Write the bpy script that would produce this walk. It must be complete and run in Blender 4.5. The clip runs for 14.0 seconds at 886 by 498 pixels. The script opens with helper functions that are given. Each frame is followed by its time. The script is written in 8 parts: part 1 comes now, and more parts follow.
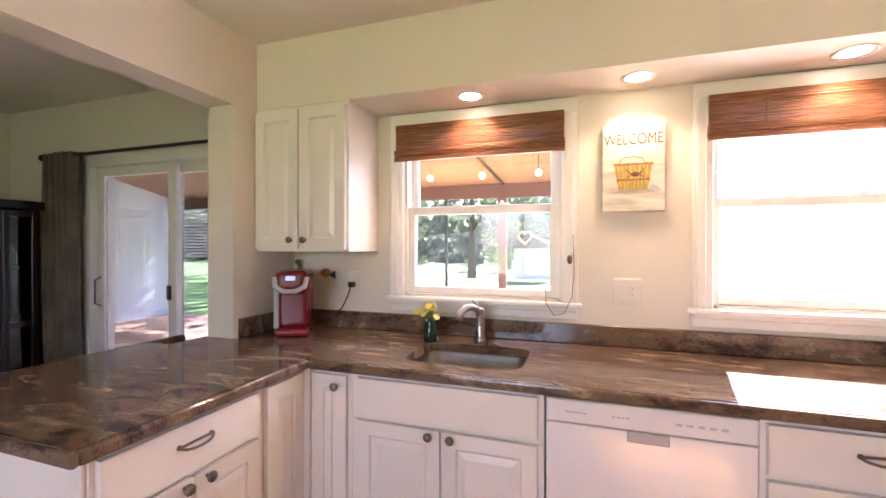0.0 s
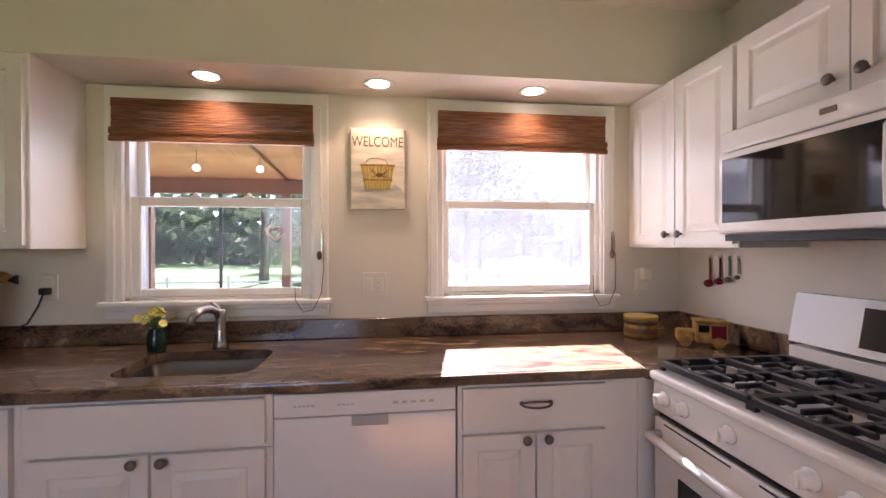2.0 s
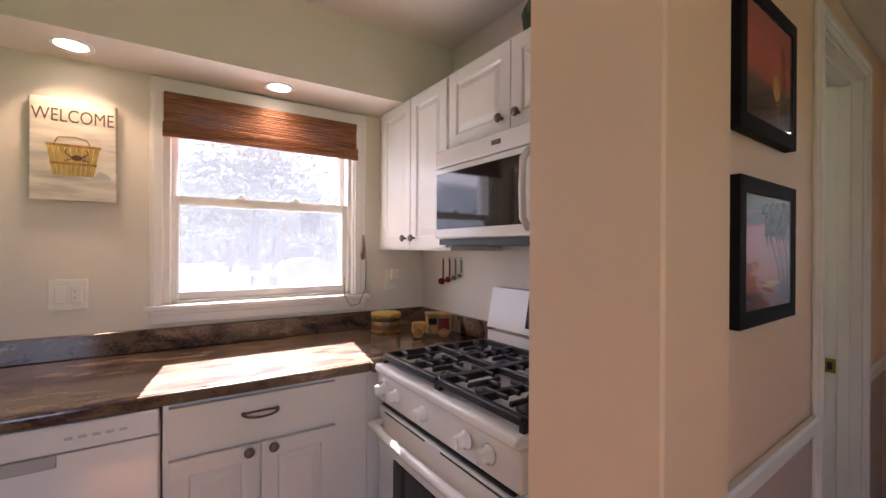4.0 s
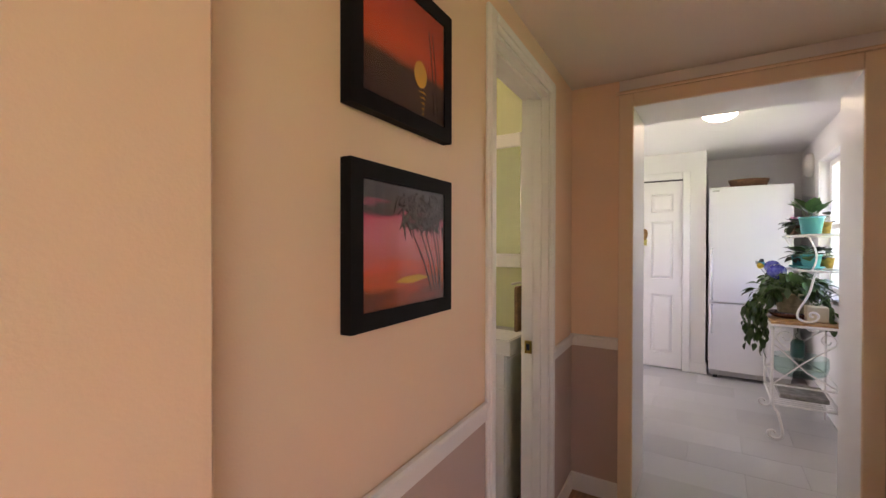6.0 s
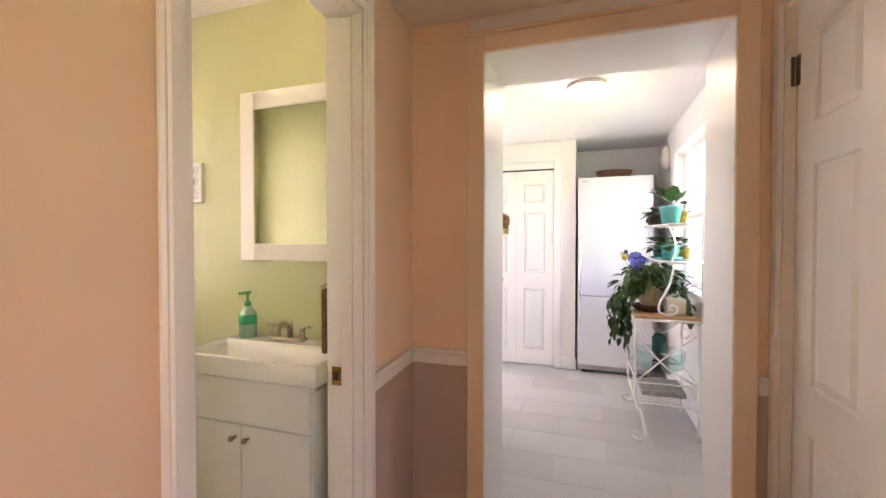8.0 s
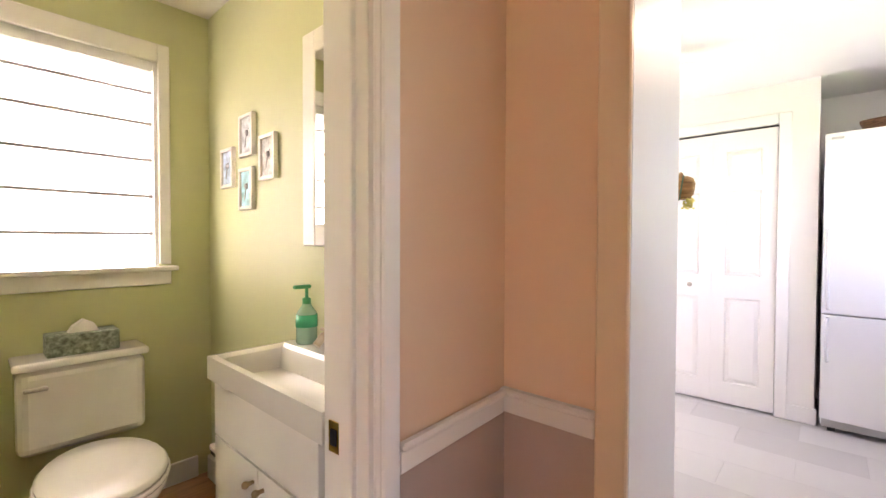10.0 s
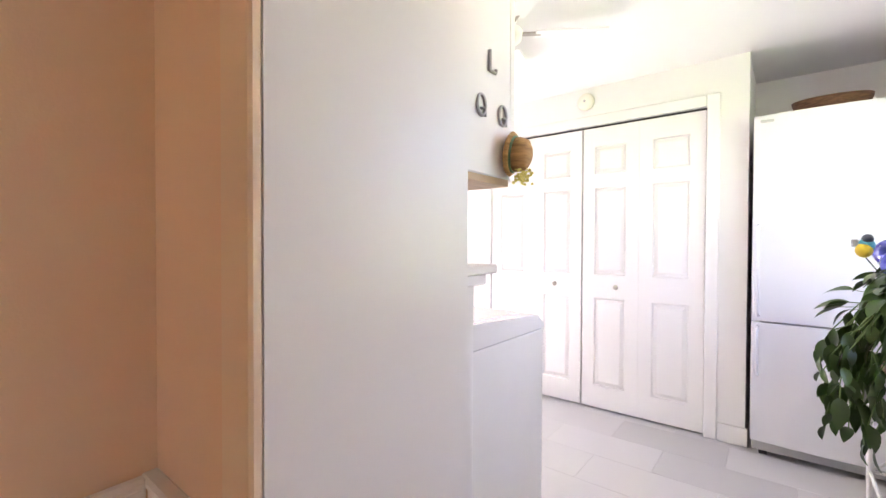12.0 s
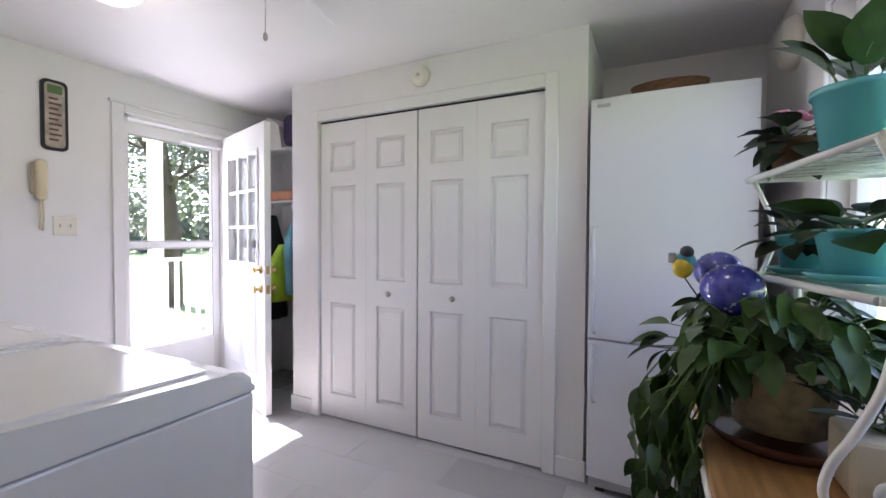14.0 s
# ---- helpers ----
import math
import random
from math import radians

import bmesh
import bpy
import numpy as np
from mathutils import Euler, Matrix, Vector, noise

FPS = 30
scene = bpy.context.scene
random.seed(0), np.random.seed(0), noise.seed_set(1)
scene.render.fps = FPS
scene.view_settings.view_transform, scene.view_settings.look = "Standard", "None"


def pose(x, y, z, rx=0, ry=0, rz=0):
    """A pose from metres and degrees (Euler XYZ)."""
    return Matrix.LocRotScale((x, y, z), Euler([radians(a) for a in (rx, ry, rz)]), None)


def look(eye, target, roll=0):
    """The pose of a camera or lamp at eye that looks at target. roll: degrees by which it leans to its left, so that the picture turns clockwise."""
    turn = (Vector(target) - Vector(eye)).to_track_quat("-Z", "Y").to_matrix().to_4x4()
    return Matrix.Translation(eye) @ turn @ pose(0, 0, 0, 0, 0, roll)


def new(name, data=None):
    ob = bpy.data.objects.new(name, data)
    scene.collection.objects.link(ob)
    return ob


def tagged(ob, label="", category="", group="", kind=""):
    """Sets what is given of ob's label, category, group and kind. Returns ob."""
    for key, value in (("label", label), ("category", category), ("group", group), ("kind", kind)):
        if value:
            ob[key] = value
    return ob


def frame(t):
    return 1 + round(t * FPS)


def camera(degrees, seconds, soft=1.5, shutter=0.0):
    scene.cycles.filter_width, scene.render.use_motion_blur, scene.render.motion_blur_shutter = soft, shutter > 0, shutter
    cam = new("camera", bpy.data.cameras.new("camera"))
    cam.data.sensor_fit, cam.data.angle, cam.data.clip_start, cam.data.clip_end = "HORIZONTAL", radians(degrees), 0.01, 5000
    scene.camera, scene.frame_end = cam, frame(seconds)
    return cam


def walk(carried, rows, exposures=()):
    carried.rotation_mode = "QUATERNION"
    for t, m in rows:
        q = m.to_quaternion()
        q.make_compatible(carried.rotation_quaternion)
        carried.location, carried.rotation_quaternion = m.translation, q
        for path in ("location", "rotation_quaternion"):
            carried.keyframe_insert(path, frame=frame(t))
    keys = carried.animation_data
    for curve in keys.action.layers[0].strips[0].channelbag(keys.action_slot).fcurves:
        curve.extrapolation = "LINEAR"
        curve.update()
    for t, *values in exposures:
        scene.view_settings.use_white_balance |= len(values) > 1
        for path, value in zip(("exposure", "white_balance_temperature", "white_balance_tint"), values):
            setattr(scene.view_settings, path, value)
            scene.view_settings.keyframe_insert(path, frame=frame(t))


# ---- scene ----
cam = camera(92.5, 14.0)
PATH = [
    (0, (0.007, -0.006, 1.362), (-0.639, 1.886, 1.353), 0.1),
    (0.5, (0.059, 0.009, 1.361), (-0.409, 1.953, 1.344), 0.1),
    (1, (0.108, 0.01, 1.361), (-0.127, 1.996, 1.337), 0.2),
    (1.5, (0.184, 0.016, 1.36), (0.187, 2.016, 1.336), 0.0),
    (2, (0.246, 0.012, 1.342), (0.502, 1.996, 1.334), -0.1),
    (4.5, (0.557, -0.121, 1.349), (1.836, 1.417, 1.341), 0.3),
    (5, (0.653, -0.16, 1.35), (2.085, 1.236, 1.336), 0.2),
    (5.5, (0.759, -0.205, 1.348), (2.325, 1.039, 1.33), 0.3),
    (6, (0.908, -0.246, 1.344), (2.591, 0.834, 1.328), 0.1),
    (6.5, (1.059, -0.276, 1.346), (2.83, 0.653, 1.323), -0.0),
    (7, (1.215, -0.29, 1.338), (3.075, 0.446, 1.32), 0.3),
    (7.5, (1.392, -0.298, 1.339), (3.291, 0.328, 1.317), 0.4),
    (8, (1.604, -0.284, 1.307), (3.496, 0.362, 1.272), 0.0),
    (8.5, (1.811, -0.236, 1.268), (3.636, 0.583, 1.233), -0.6),
    (9, (1.999, -0.185, 1.27), (3.685, 0.891, 1.24), -0.3),
    (11.5, (2.835, -0.271, 1.197), (4.262, 1.129, 1.149), 0.3),
    (12, (3.033, -0.331, 1.213), (4.593, 0.921, 1.182), 0.2),
    (12.5, (3.275, -0.424, 1.231), (4.917, 0.717, 1.205), -0.2),
    (13, (3.485, -0.47, 1.243), (5.202, 0.555, 1.222), 0.1),
    (13.5, (3.668, -0.474, 1.265), (5.444, 0.445, 1.226), 0.4),
    (14, (3.861, -0.487, 1.263), (5.647, 0.411, 1.21), 0.3),
]
EXPOSURES = [(0.0, 5.13, 6330, 34), (1.0, 4.82, 6330, 34), (2.0, 4.12, 6180, 33), (4.5, 4.0, 6100, 30), (5.0, 4.15, 6250, 31), (5.5, 4.38, 6550, 33), (6.0, 4.68, 6850, 34), (6.5, 5.08, 7250, 35), (7.5, 5.33, 7050, 34), (8.5, 5.35, 6800, 34), (9.0, 5.43, 6700, 34), (11.5, 5.65, 6800, 33), (12.0, 5.43, 6540, 31), (12.5, 4.89, 6420, 30), (13.0, 4.54, 6270, 29), (13.5, 4.24, 6120, 28), (14.0, 3.94, 6070, 28)]
walk(cam, [(t, look(eye, target, roll)) for t, eye, target, roll in PATH], EXPOSURES)


# ---- light ----
world = bpy.data.worlds.new("sky")
scene.world = world
world.use_nodes = True
wn = world.node_tree.nodes
sky = wn.new("ShaderNodeTexSky")
sky.sky_type = "NISHITA"
sky.sun_disc = False
sky.sun_elevation = radians(37)
sky.sun_rotation = radians(10)
world.node_tree.links.new(sky.outputs[0], wn["Background"].inputs[0])
wn["Background"].inputs[1].default_value = 0.05


def lamp(name, kind, m, watts, colour=(1, 1, 1), **more):
    data = bpy.data.lights.new(name, kind)
    data.energy, data.color = watts, colour
    if kind == "AREA":
        data.shape, data.size, data.size_y = "RECTANGLE", more["w"], more["h"]
    if kind == "SPOT":
        data.spot_size, data.spot_blend, data.shadow_soft_size = radians(more["cone"]), 0.6, 0.04
    if kind == "POINT":
        data.shadow_soft_size = more["r"]
    ob = new(name, data)
    ob.matrix_world = m
    return ob


sun = bpy.data.lights.new("sun", "SUN")
sun.energy, sun.angle, sun.color = 5.0, radians(0.5), (1.0, 0.95, 0.87)
sun_ob = new("sun", sun)
sun_ob.matrix_world = look((2.0, 10, 8), (2.0 - 0.18 * 10, 0, 8 - 7.5))
WARM = (1.0, 0.72, 0.42)
DAY = (0.93, 0.97, 1.0)
LAUNDRYW = 0.05
lamp("sky_window_1", "AREA", look((-0.52, 2.2, 1.55), (-0.52, 0, 1.2)), 0.40, DAY, w=0.7, h=0.75)
lamp("sky_window_2", "AREA", look((0.92, 2.2, 1.55), (0.92, 0, 1.2)), 0.42, DAY, w=0.7, h=0.75)
lamp("sky_slider", "AREA", look((-2.6, 2.25, 1.1), (-2.6, 0, 1.0)), 0.14, DAY, w=1.5, h=1.8)
lamp("sky_bath", "AREA", look((2.55, 2.36, 1.6), (2.55, 0, 1.2)), 0.08, DAY, w=0.7, h=0.8)
lamp("sky_storm_door", "AREA", look((5.82, 2.86, 1.1), (5.82, 0, 0.9)), 1.25, DAY, w=0.6, h=1.6)
lamp("sky_laundry_window", "AREA", look((5.2, -1.165, 1.6), (5.2, 2, 1.3)), 0.20, DAY, w=1.1, h=1.0)
# Fill lamp in the unseen south opening added behind the camera.
lamp("sky_dining_window", "AREA", look((-1.0, -2.72, 1.5), (-1.0, 2, 1.2)), 0.36, DAY, w=1.5, h=1.2)
for lx in (-0.522, 0.204, 0.922):
    lamp("recessed_bulb", "SPOT", look((lx, 1.937, 2.07), (lx, 1.937, 0)), 0.95, WARM, cone=125)
# Warm fill lamp added out of view to light kitchen and hall.
lamp("hall_bulb", "POINT", Matrix.Translation((0.35, -1.25, 2.25)), 0.25, (1.0, 0.70, 0.42), r=0.08)
lamp("bath_bulb", "POINT", Matrix.Translation((2.75, 0.95, 2.25)), 0.06, (1.0, 0.80, 0.45), r=0.08)
lamp("laundry_bulb", "POINT", Matrix.Translation((4.58, -0.27, 2.13)), LAUNDRYW, (1.0, 0.86, 0.66), r=0.09)
lamp("laundry_bulb_2", "POINT", Matrix.Translation((4.845, 1.57, 2.13)), LAUNDRYW, (1.0, 0.86, 0.66), r=0.09)


# ---- materials ----
def mat(name, colour, rough=0.5, metal=0.0, vary=0.06, scale=6.0, bump=0.0, bscale=120.0, second=None, stretch=(1, 1, 1), coat=0.0, emit=0.0, rand=0.0, world_space=False):
    m = bpy.data.materials.new(name)
    m.use_nodes = True
    nt = m.node_tree
    n, l = nt.nodes, nt.links
    b = n["Principled BSDF"]
    b.inputs["Roughness"].default_value = rough
    b.inputs["Metallic"].default_value = metal
    b.inputs["Coat Weight"].default_value = coat
    tc = n.new("ShaderNodeTexCoord")
    mp = n.new("ShaderNodeMapping")
    mp.inputs["Scale"].default_value = stretch
    place = n.new("ShaderNodeNewGeometry").outputs["Position"] if world_space else tc.outputs["Object"]
    l.new(place, mp.inputs["Vector"])
    big = n.new("ShaderNodeTexNoise")
    big.inputs["Scale"].default_value = scale
    big.inputs["Detail"].default_value = 6
    l.new(mp.outputs[0], big.inputs["Vector"])
    ramp = n.new("ShaderNodeValToRGB")
    c2 = second or tuple(min(1, max(0, c * (1 - vary))) for c in colour)
    c1 = colour if second else tuple(min(1, c * (1 + vary * 0.5)) for c in colour)
    ramp.color_ramp.elements[0].position, ramp.color_ramp.elements[1].position = 0.35, 0.65
    ramp.color_ramp.elements[0].color = (*c2, 1)
    ramp.color_ramp.elements[1].color = (*c1, 1)
    l.new(big.outputs[0], ramp.inputs[0])
    out = ramp.outputs[0]
    if rand:
        oi = n.new("ShaderNodeObjectInfo")
        hsv = n.new("ShaderNodeHueSaturation")
        mr = n.new("ShaderNodeMapRange")
        mr.inputs["To Min"].default_value, mr.inputs["To Max"].default_value = 1 - rand, 1 + rand
        l.new(oi.outputs["Random"], mr.inputs["Value"])
        l.new(mr.outputs[0], hsv.inputs["Value"])
        l.new(out, hsv.inputs["Color"])
        out = hsv.outputs[0]
    l.new(out, b.inputs["Base Color"])
    rn = n.new("ShaderNodeMapRange")
    rn.inputs["To Min"].default_value, rn.inputs["To Max"].default_value = max(0, rough - 0.025), min(1, rough + 0.025)
    l.new(big.outputs[0], rn.inputs["Value"])
    l.new(rn.outputs[0], b.inputs["Roughness"])
    if bump:
        fine = n.new("ShaderNodeTexNoise")
        fine.inputs["Scale"].default_value = bscale
        fine.inputs["Detail"].default_value = 4
        l.new(mp.outputs[0], fine.inputs["Vector"])
        bp = n.new("ShaderNodeBump")
        bp.inputs["Strength"].default_value = bump
        bp.inputs["Distance"].default_value = 0.003
        l.new(fine.outputs[0], bp.inputs["Height"])
        l.new(bp.outputs[0], b.inputs["Normal"])
    if emit:
        b.inputs["Emission Color"].default_value = (*colour, 1)
        b.inputs["Emission Strength"].default_value = emit
    return m


def glass(name, tint=(1, 1, 1), rough=0.0):
    m = bpy.data.materials.new(name)
    m.use_nodes = True
    n, l = m.node_tree.nodes, m.node_tree.links
    n.remove(n["Principled BSDF"])
    tr, gl, mx, fr = n.new("ShaderNodeBsdfTransparent"), n.new("ShaderNodeBsdfGlossy"), n.new("ShaderNodeMixShader"), n.new("ShaderNodeLayerWeight")
    pw, ma = n.new("ShaderNodeMath"), n.new("ShaderNodeMath")
    pw.operation, ma.operation = "POWER", "MULTIPLY_ADD"
    pw.inputs[1].default_value = 5.0
    ma.inputs[1].default_value, ma.inputs[2].default_value = 0.6, 0.035
    fr.inputs[0].default_value = 0.5
    l.new(fr.outputs["Facing"], pw.inputs[0])
    l.new(pw.outputs[0], ma.inputs[0])
    tr.inputs[0].default_value = (*tint, 1)
    gl.inputs["Roughness"].default_value = rough
    l.new(ma.outputs[0], mx.inputs[0])
    l.new(tr.outputs[0], mx.inputs[1])
    l.new(gl.outputs[0], mx.inputs[2])
    l.new(mx.outputs[0], n["Material Output"].inputs[0])
    return m


def frosted(name, colour, thru=0.6):
    m = bpy.data.materials.new(name)
    m.use_nodes = True
    n, l = m.node_tree.nodes, m.node_tree.links
    n.remove(n["Principled BSDF"])
    tr, df, mx = n.new("ShaderNodeBsdfTranslucent"), n.new("ShaderNodeBsdfDiffuse"), n.new("ShaderNodeMixShader")
    tr.inputs[0].default_value = (*colour, 1)
    df.inputs[0].default_value = (*colour, 1)
    mx.inputs[0].default_value = thru
    l.new(df.outputs[0], mx.inputs[1])
    l.new(tr.outputs[0], mx.inputs[2])
    l.new(mx.outputs[0], n["Material Output"].inputs[0])
    return m


def granite():
    m = mat("brown_granite", (0.16, 0.075, 0.045), 0.12, vary=0.3, scale=5)
    n, l = m.node_tree.nodes, m.node_tree.links
    b = n["Principled BSDF"]
    tc = n.new("ShaderNodeTexCoord")
    mp = n.new("ShaderNodeMapping")
    mp.inputs["Scale"].default_value = (1.2, 3.4, 2.0)
    mp.inputs["Rotation"].default_value = (0, 0, 0.25)
    l.new(tc.outputs["Object"], mp.inputs[0])
    a, s = n.new("ShaderNodeTexNoise"), n.new("ShaderNodeTexNoise")
    a.inputs["Scale"].default_value, a.inputs["Detail"].default_value, a.inputs["Distortion"].default_value = 3.2, 9, 1.6
    s.inputs["Scale"].default_value, s.inputs["Detail"].default_value = 60, 5
    l.new(mp.outputs[0], a.inputs["Vector"])
    l.new(mp.outputs[0], s.inputs["Vector"])
    mixf = n.new("ShaderNodeMath")
    mixf.operation = "MULTIPLY_ADD"
    mixf.inputs[1].default_value, mixf.inputs[2].default_value = 0.35, -0.17
    l.new(s.outputs[0], mixf.inputs[0])
    add = n.new("ShaderNodeMath")
    l.new(a.outputs[0], add.inputs[0])
    l.new(mixf.outputs[0], add.inputs[1])
    r = n.new("ShaderNodeValToRGB")
    e = r.color_ramp.elements
    e[0].position, e[0].color = 0.30, (0.022, 0.017, 0.015, 1)
    e[1].position, e[1].color = 0.76, (0.36, 0.26, 0.18, 1)
    for pos, col in ((0.42, (0.085, 0.052, 0.040, 1)), (0.50, (0.165, 0.104, 0.062, 1)), (0.57, (0.125, 0.092, 0.062, 1)), (0.65, (0.25, 0.17, 0.105, 1))):
        x = e.new(pos)
        x.color = col
    l.new(add.outputs[0], r.inputs[0])
    l.new(r.outputs[0], b.inputs["Base Color"])
    return m


WHITE = mat("white_trim_paint", (0.80, 0.785, 0.75), 0.35, vary=0.02, scale=3, bump=0.05, bscale=60)
CABW = mat("white_cabinet_lacquer", (0.80, 0.77, 0.71), 0.32, vary=0.03, scale=4, bump=0.03, bscale=80)
KWALL = mat("cream_wall_paint", (0.74, 0.69, 0.60), 0.6, vary=0.03, scale=2, bump=0.12, bscale=260)
CEIL = mat("white_ceiling_paint", (0.76, 0.72, 0.65), 0.8, vary=0.02, scale=2, bump=0.15, bscale=200)
HWALL = mat("peach_wall_paint", (0.83, 0.61, 0.43), 0.5, vary=0.03, scale=2, bump=0.12, bscale=260)
HLOW = mat("mauve_wainscot_paint", (0.50, 0.38, 0.325), 0.5, vary=0.04, scale=2, bump=0.12, bscale=260)
GREEN = mat("green_wall_paint", (0.535, 0.55, 0.30), 0.5, vary=0.04, scale=2, bump=0.12, bscale=260)
LWALL = mat("laundry_white_paint", (0.80, 0.79, 0.78), 0.5, vary=0.02, scale=2, bump=0.1, bscale=260)
JAMBW = mat("white_gloss_jamb", (0.80, 0.79, 0.78), 0.34, vary=0.015, scale=2, bump=0.06, bscale=60)
PEACHTRIM = mat("peach_cream_gloss_trim", (0.82, 0.66, 0.49), 0.32, vary=0.015, scale=3, bump=0.05, bscale=60)
GRAN = granite()
STEEL = mat("brushed_steel", (0.22, 0.205, 0.185), 0.32, 1.0, vary=0.08, scale=20, stretch=(1, 12, 1))
NICKEL = mat("satin_nickel", (0.42, 0.39, 0.35), 0.28, 1.0)
PEWTER = mat("antique_pewter", (0.20, 0.17, 0.15), 0.35, 1.0)
BRASS = mat("polished_brass", (0.75, 0.52, 0.22), 0.2, 1.0)
BLACK = mat("black_iron", (0.015, 0.015, 0.017), 0.45, vary=0.2, bump=0.1)
FRAMEB = mat("black_frame_wood", (0.008, 0.0075, 0.008), 0.65, vary=0.2, scale=15, stretch=(1, 6, 1))
APPW = mat("white_enamel", (0.82, 0.81, 0.79), 0.16, vary=0.015, coat=0.3)
FRIDGEW = mat("fridge_white_enamel", (0.68, 0.675, 0.70), 0.33, vary=0.01, scale=1.0)
DARKGL = mat("dark_glass", (0.012, 0.012, 0.014), 0.06, vary=0.1)
FRAMEB.node_tree.nodes["Principled BSDF"].inputs["Specular IOR Level"].default_value = 0.15
GLASS = glass("window_glass")
# Tint added to darken the outdoor view; daylight entering is not dimmed.
DIMVIEW = glass("view_dimming_glass", (0.60, 0.635, 0.67))


def screen_mesh(name, share):
    m = bpy.data.materials.new(name)
    m.use_nodes = True
    n, l = m.node_tree.nodes, m.node_tree.links
    n.remove(n["Principled BSDF"])
    tr, df, tl, mx, mx2 = n.new("ShaderNodeBsdfTransparent"), n.new("ShaderNodeBsdfDiffuse"), n.new("ShaderNodeBsdfTranslucent"), n.new("ShaderNodeMixShader"), n.new("ShaderNodeMixShader")
    df.inputs[0].default_value = (0.5, 0.5, 0.5, 1)
    tl.inputs[0].default_value = (0.5, 0.5, 0.5, 1)
    mx2.inputs[0].default_value, mx.inputs[0].default_value = 0.5, share
    l.new(df.outputs[0], mx2.inputs[1])
    l.new(tl.outputs[0], mx2.inputs[2])
    l.new(tr.outputs[0], mx.inputs[1])
    l.new(mx2.outputs[0], mx.inputs[2])
    l.new(mx.outputs[0], n["Material Output"].inputs[0])
    return m


SCREEN = screen_mesh("insect_screen", 0.16)
FINESCREEN = screen_mesh("fine_insect_screen", 0.06)
# Stronger added tint that keeps the bright porch behind the slider dark.
SLIDER = glass("view_dimming_slider_glass", (0.36, 0.40, 0.45))
# Faint blue-grey tint for the storm door panes; no screen is built there.
FAINTTINT = glass("faint_tint_glass", (0.86, 0.88, 0.9))
MIRROR = mat("mirror_silver", (0.9, 0.92, 0.9), 0.02, 1.0, vary=0.0)
OAK = mat("oak_floor", (0.32, 0.17, 0.08), 0.35, vary=0.3, scale=4, stretch=(1, 10, 1), rand=0.18)
CEDAR = mat("cedar_boards", (0.43, 0.26, 0.165), 0.55, vary=0.3, scale=5, stretch=(8, 1, 1), rand=0.2)
TIMBER = mat("brown_timber", (0.16, 0.075, 0.045), 0.6, vary=0.3, scale=6, stretch=(6, 6, 1))
TILE = mat("grey_slate_tile", (0.465, 0.460, 0.455), 0.29, scale=2.4, second=(0.448, 0.444, 0.440), rand=0.11, world_space=True, bump=0.08, bscale=30)
GROUT = mat("grey_grout", (0.40, 0.395, 0.39), 0.8)
GRASS = mat("lawn_grass", (0.14, 0.24, 0.055), 0.9, vary=0.4, scale=1.5, bump=0.6, bscale=40)
LEAF = mat("tree_leaves", (0.075, 0.10, 0.055), 0.5, vary=0.5, scale=0.8)
def sunlit_through(m, colour, share):
    """Lets some light pass through a leaf material."""
    n, l = m.node_tree.nodes, m.node_tree.links
    tr, mx = n.new("ShaderNodeBsdfTranslucent"), n.new("ShaderNodeMixShader")
    tr.inputs[0].default_value = (*colour, 1)
    mx.inputs[0].default_value = share
    l.new(n["Principled BSDF"].outputs[0], mx.inputs[1])
    l.new(tr.outputs[0], mx.inputs[2])
    l.new(mx.outputs[0], n["Material Output"].inputs[0])


sunlit_through(LEAF, (0.10, 0.135, 0.075), 0.4)
BARK = mat("tree_bark", (0.07, 0.05, 0.035), 0.9, vary=0.4, bump=0.5, bscale=30)


# ---- builders ----
def box(bm, a, b, bev=0.0, seg=1):
    c = [(p + q) / 2 for p, q in zip(a, b)]
    s = [abs(q - p) for p, q in zip(a, b)]
    made = bmesh.ops.create_cube(bm, size=1, matrix=Matrix.Translation(c) @ Matrix.Diagonal((*s, 1)))
    if bev:
        vs = set(made["verts"])
        es = [e for e in bm.edges if e.verts[0] in vs and e.verts[1] in vs]
        bmesh.ops.bevel(bm, geom=es, offset=min(bev, min(s) * 0.45), segments=seg, affect="EDGES", profile=0.5)
    return bm


def lathe(bm, rings, m=None, seg=16, cap=True):
    """rings: (radius, height) from low to high, about z."""
    m = m or Matrix()
    rows = []
    for r, z in rings:
        rows.append([bm.verts.new(m @ Vector((max(r, 1e-4) * math.cos(2 * math.pi * i / seg), max(r, 1e-4) * math.sin(2 * math.pi * i / seg), z))) for i in range(seg)])
    for p, q in zip(rows, rows[1:]):
        for i in range(seg):
            bm.faces.new((p[i], p[(i + 1) % seg], q[(i + 1) % seg], q[i])).smooth = True
    if cap:
        bm.faces.new(list(reversed(rows[0])))
        bm.faces.new(rows[-1])
    return bm


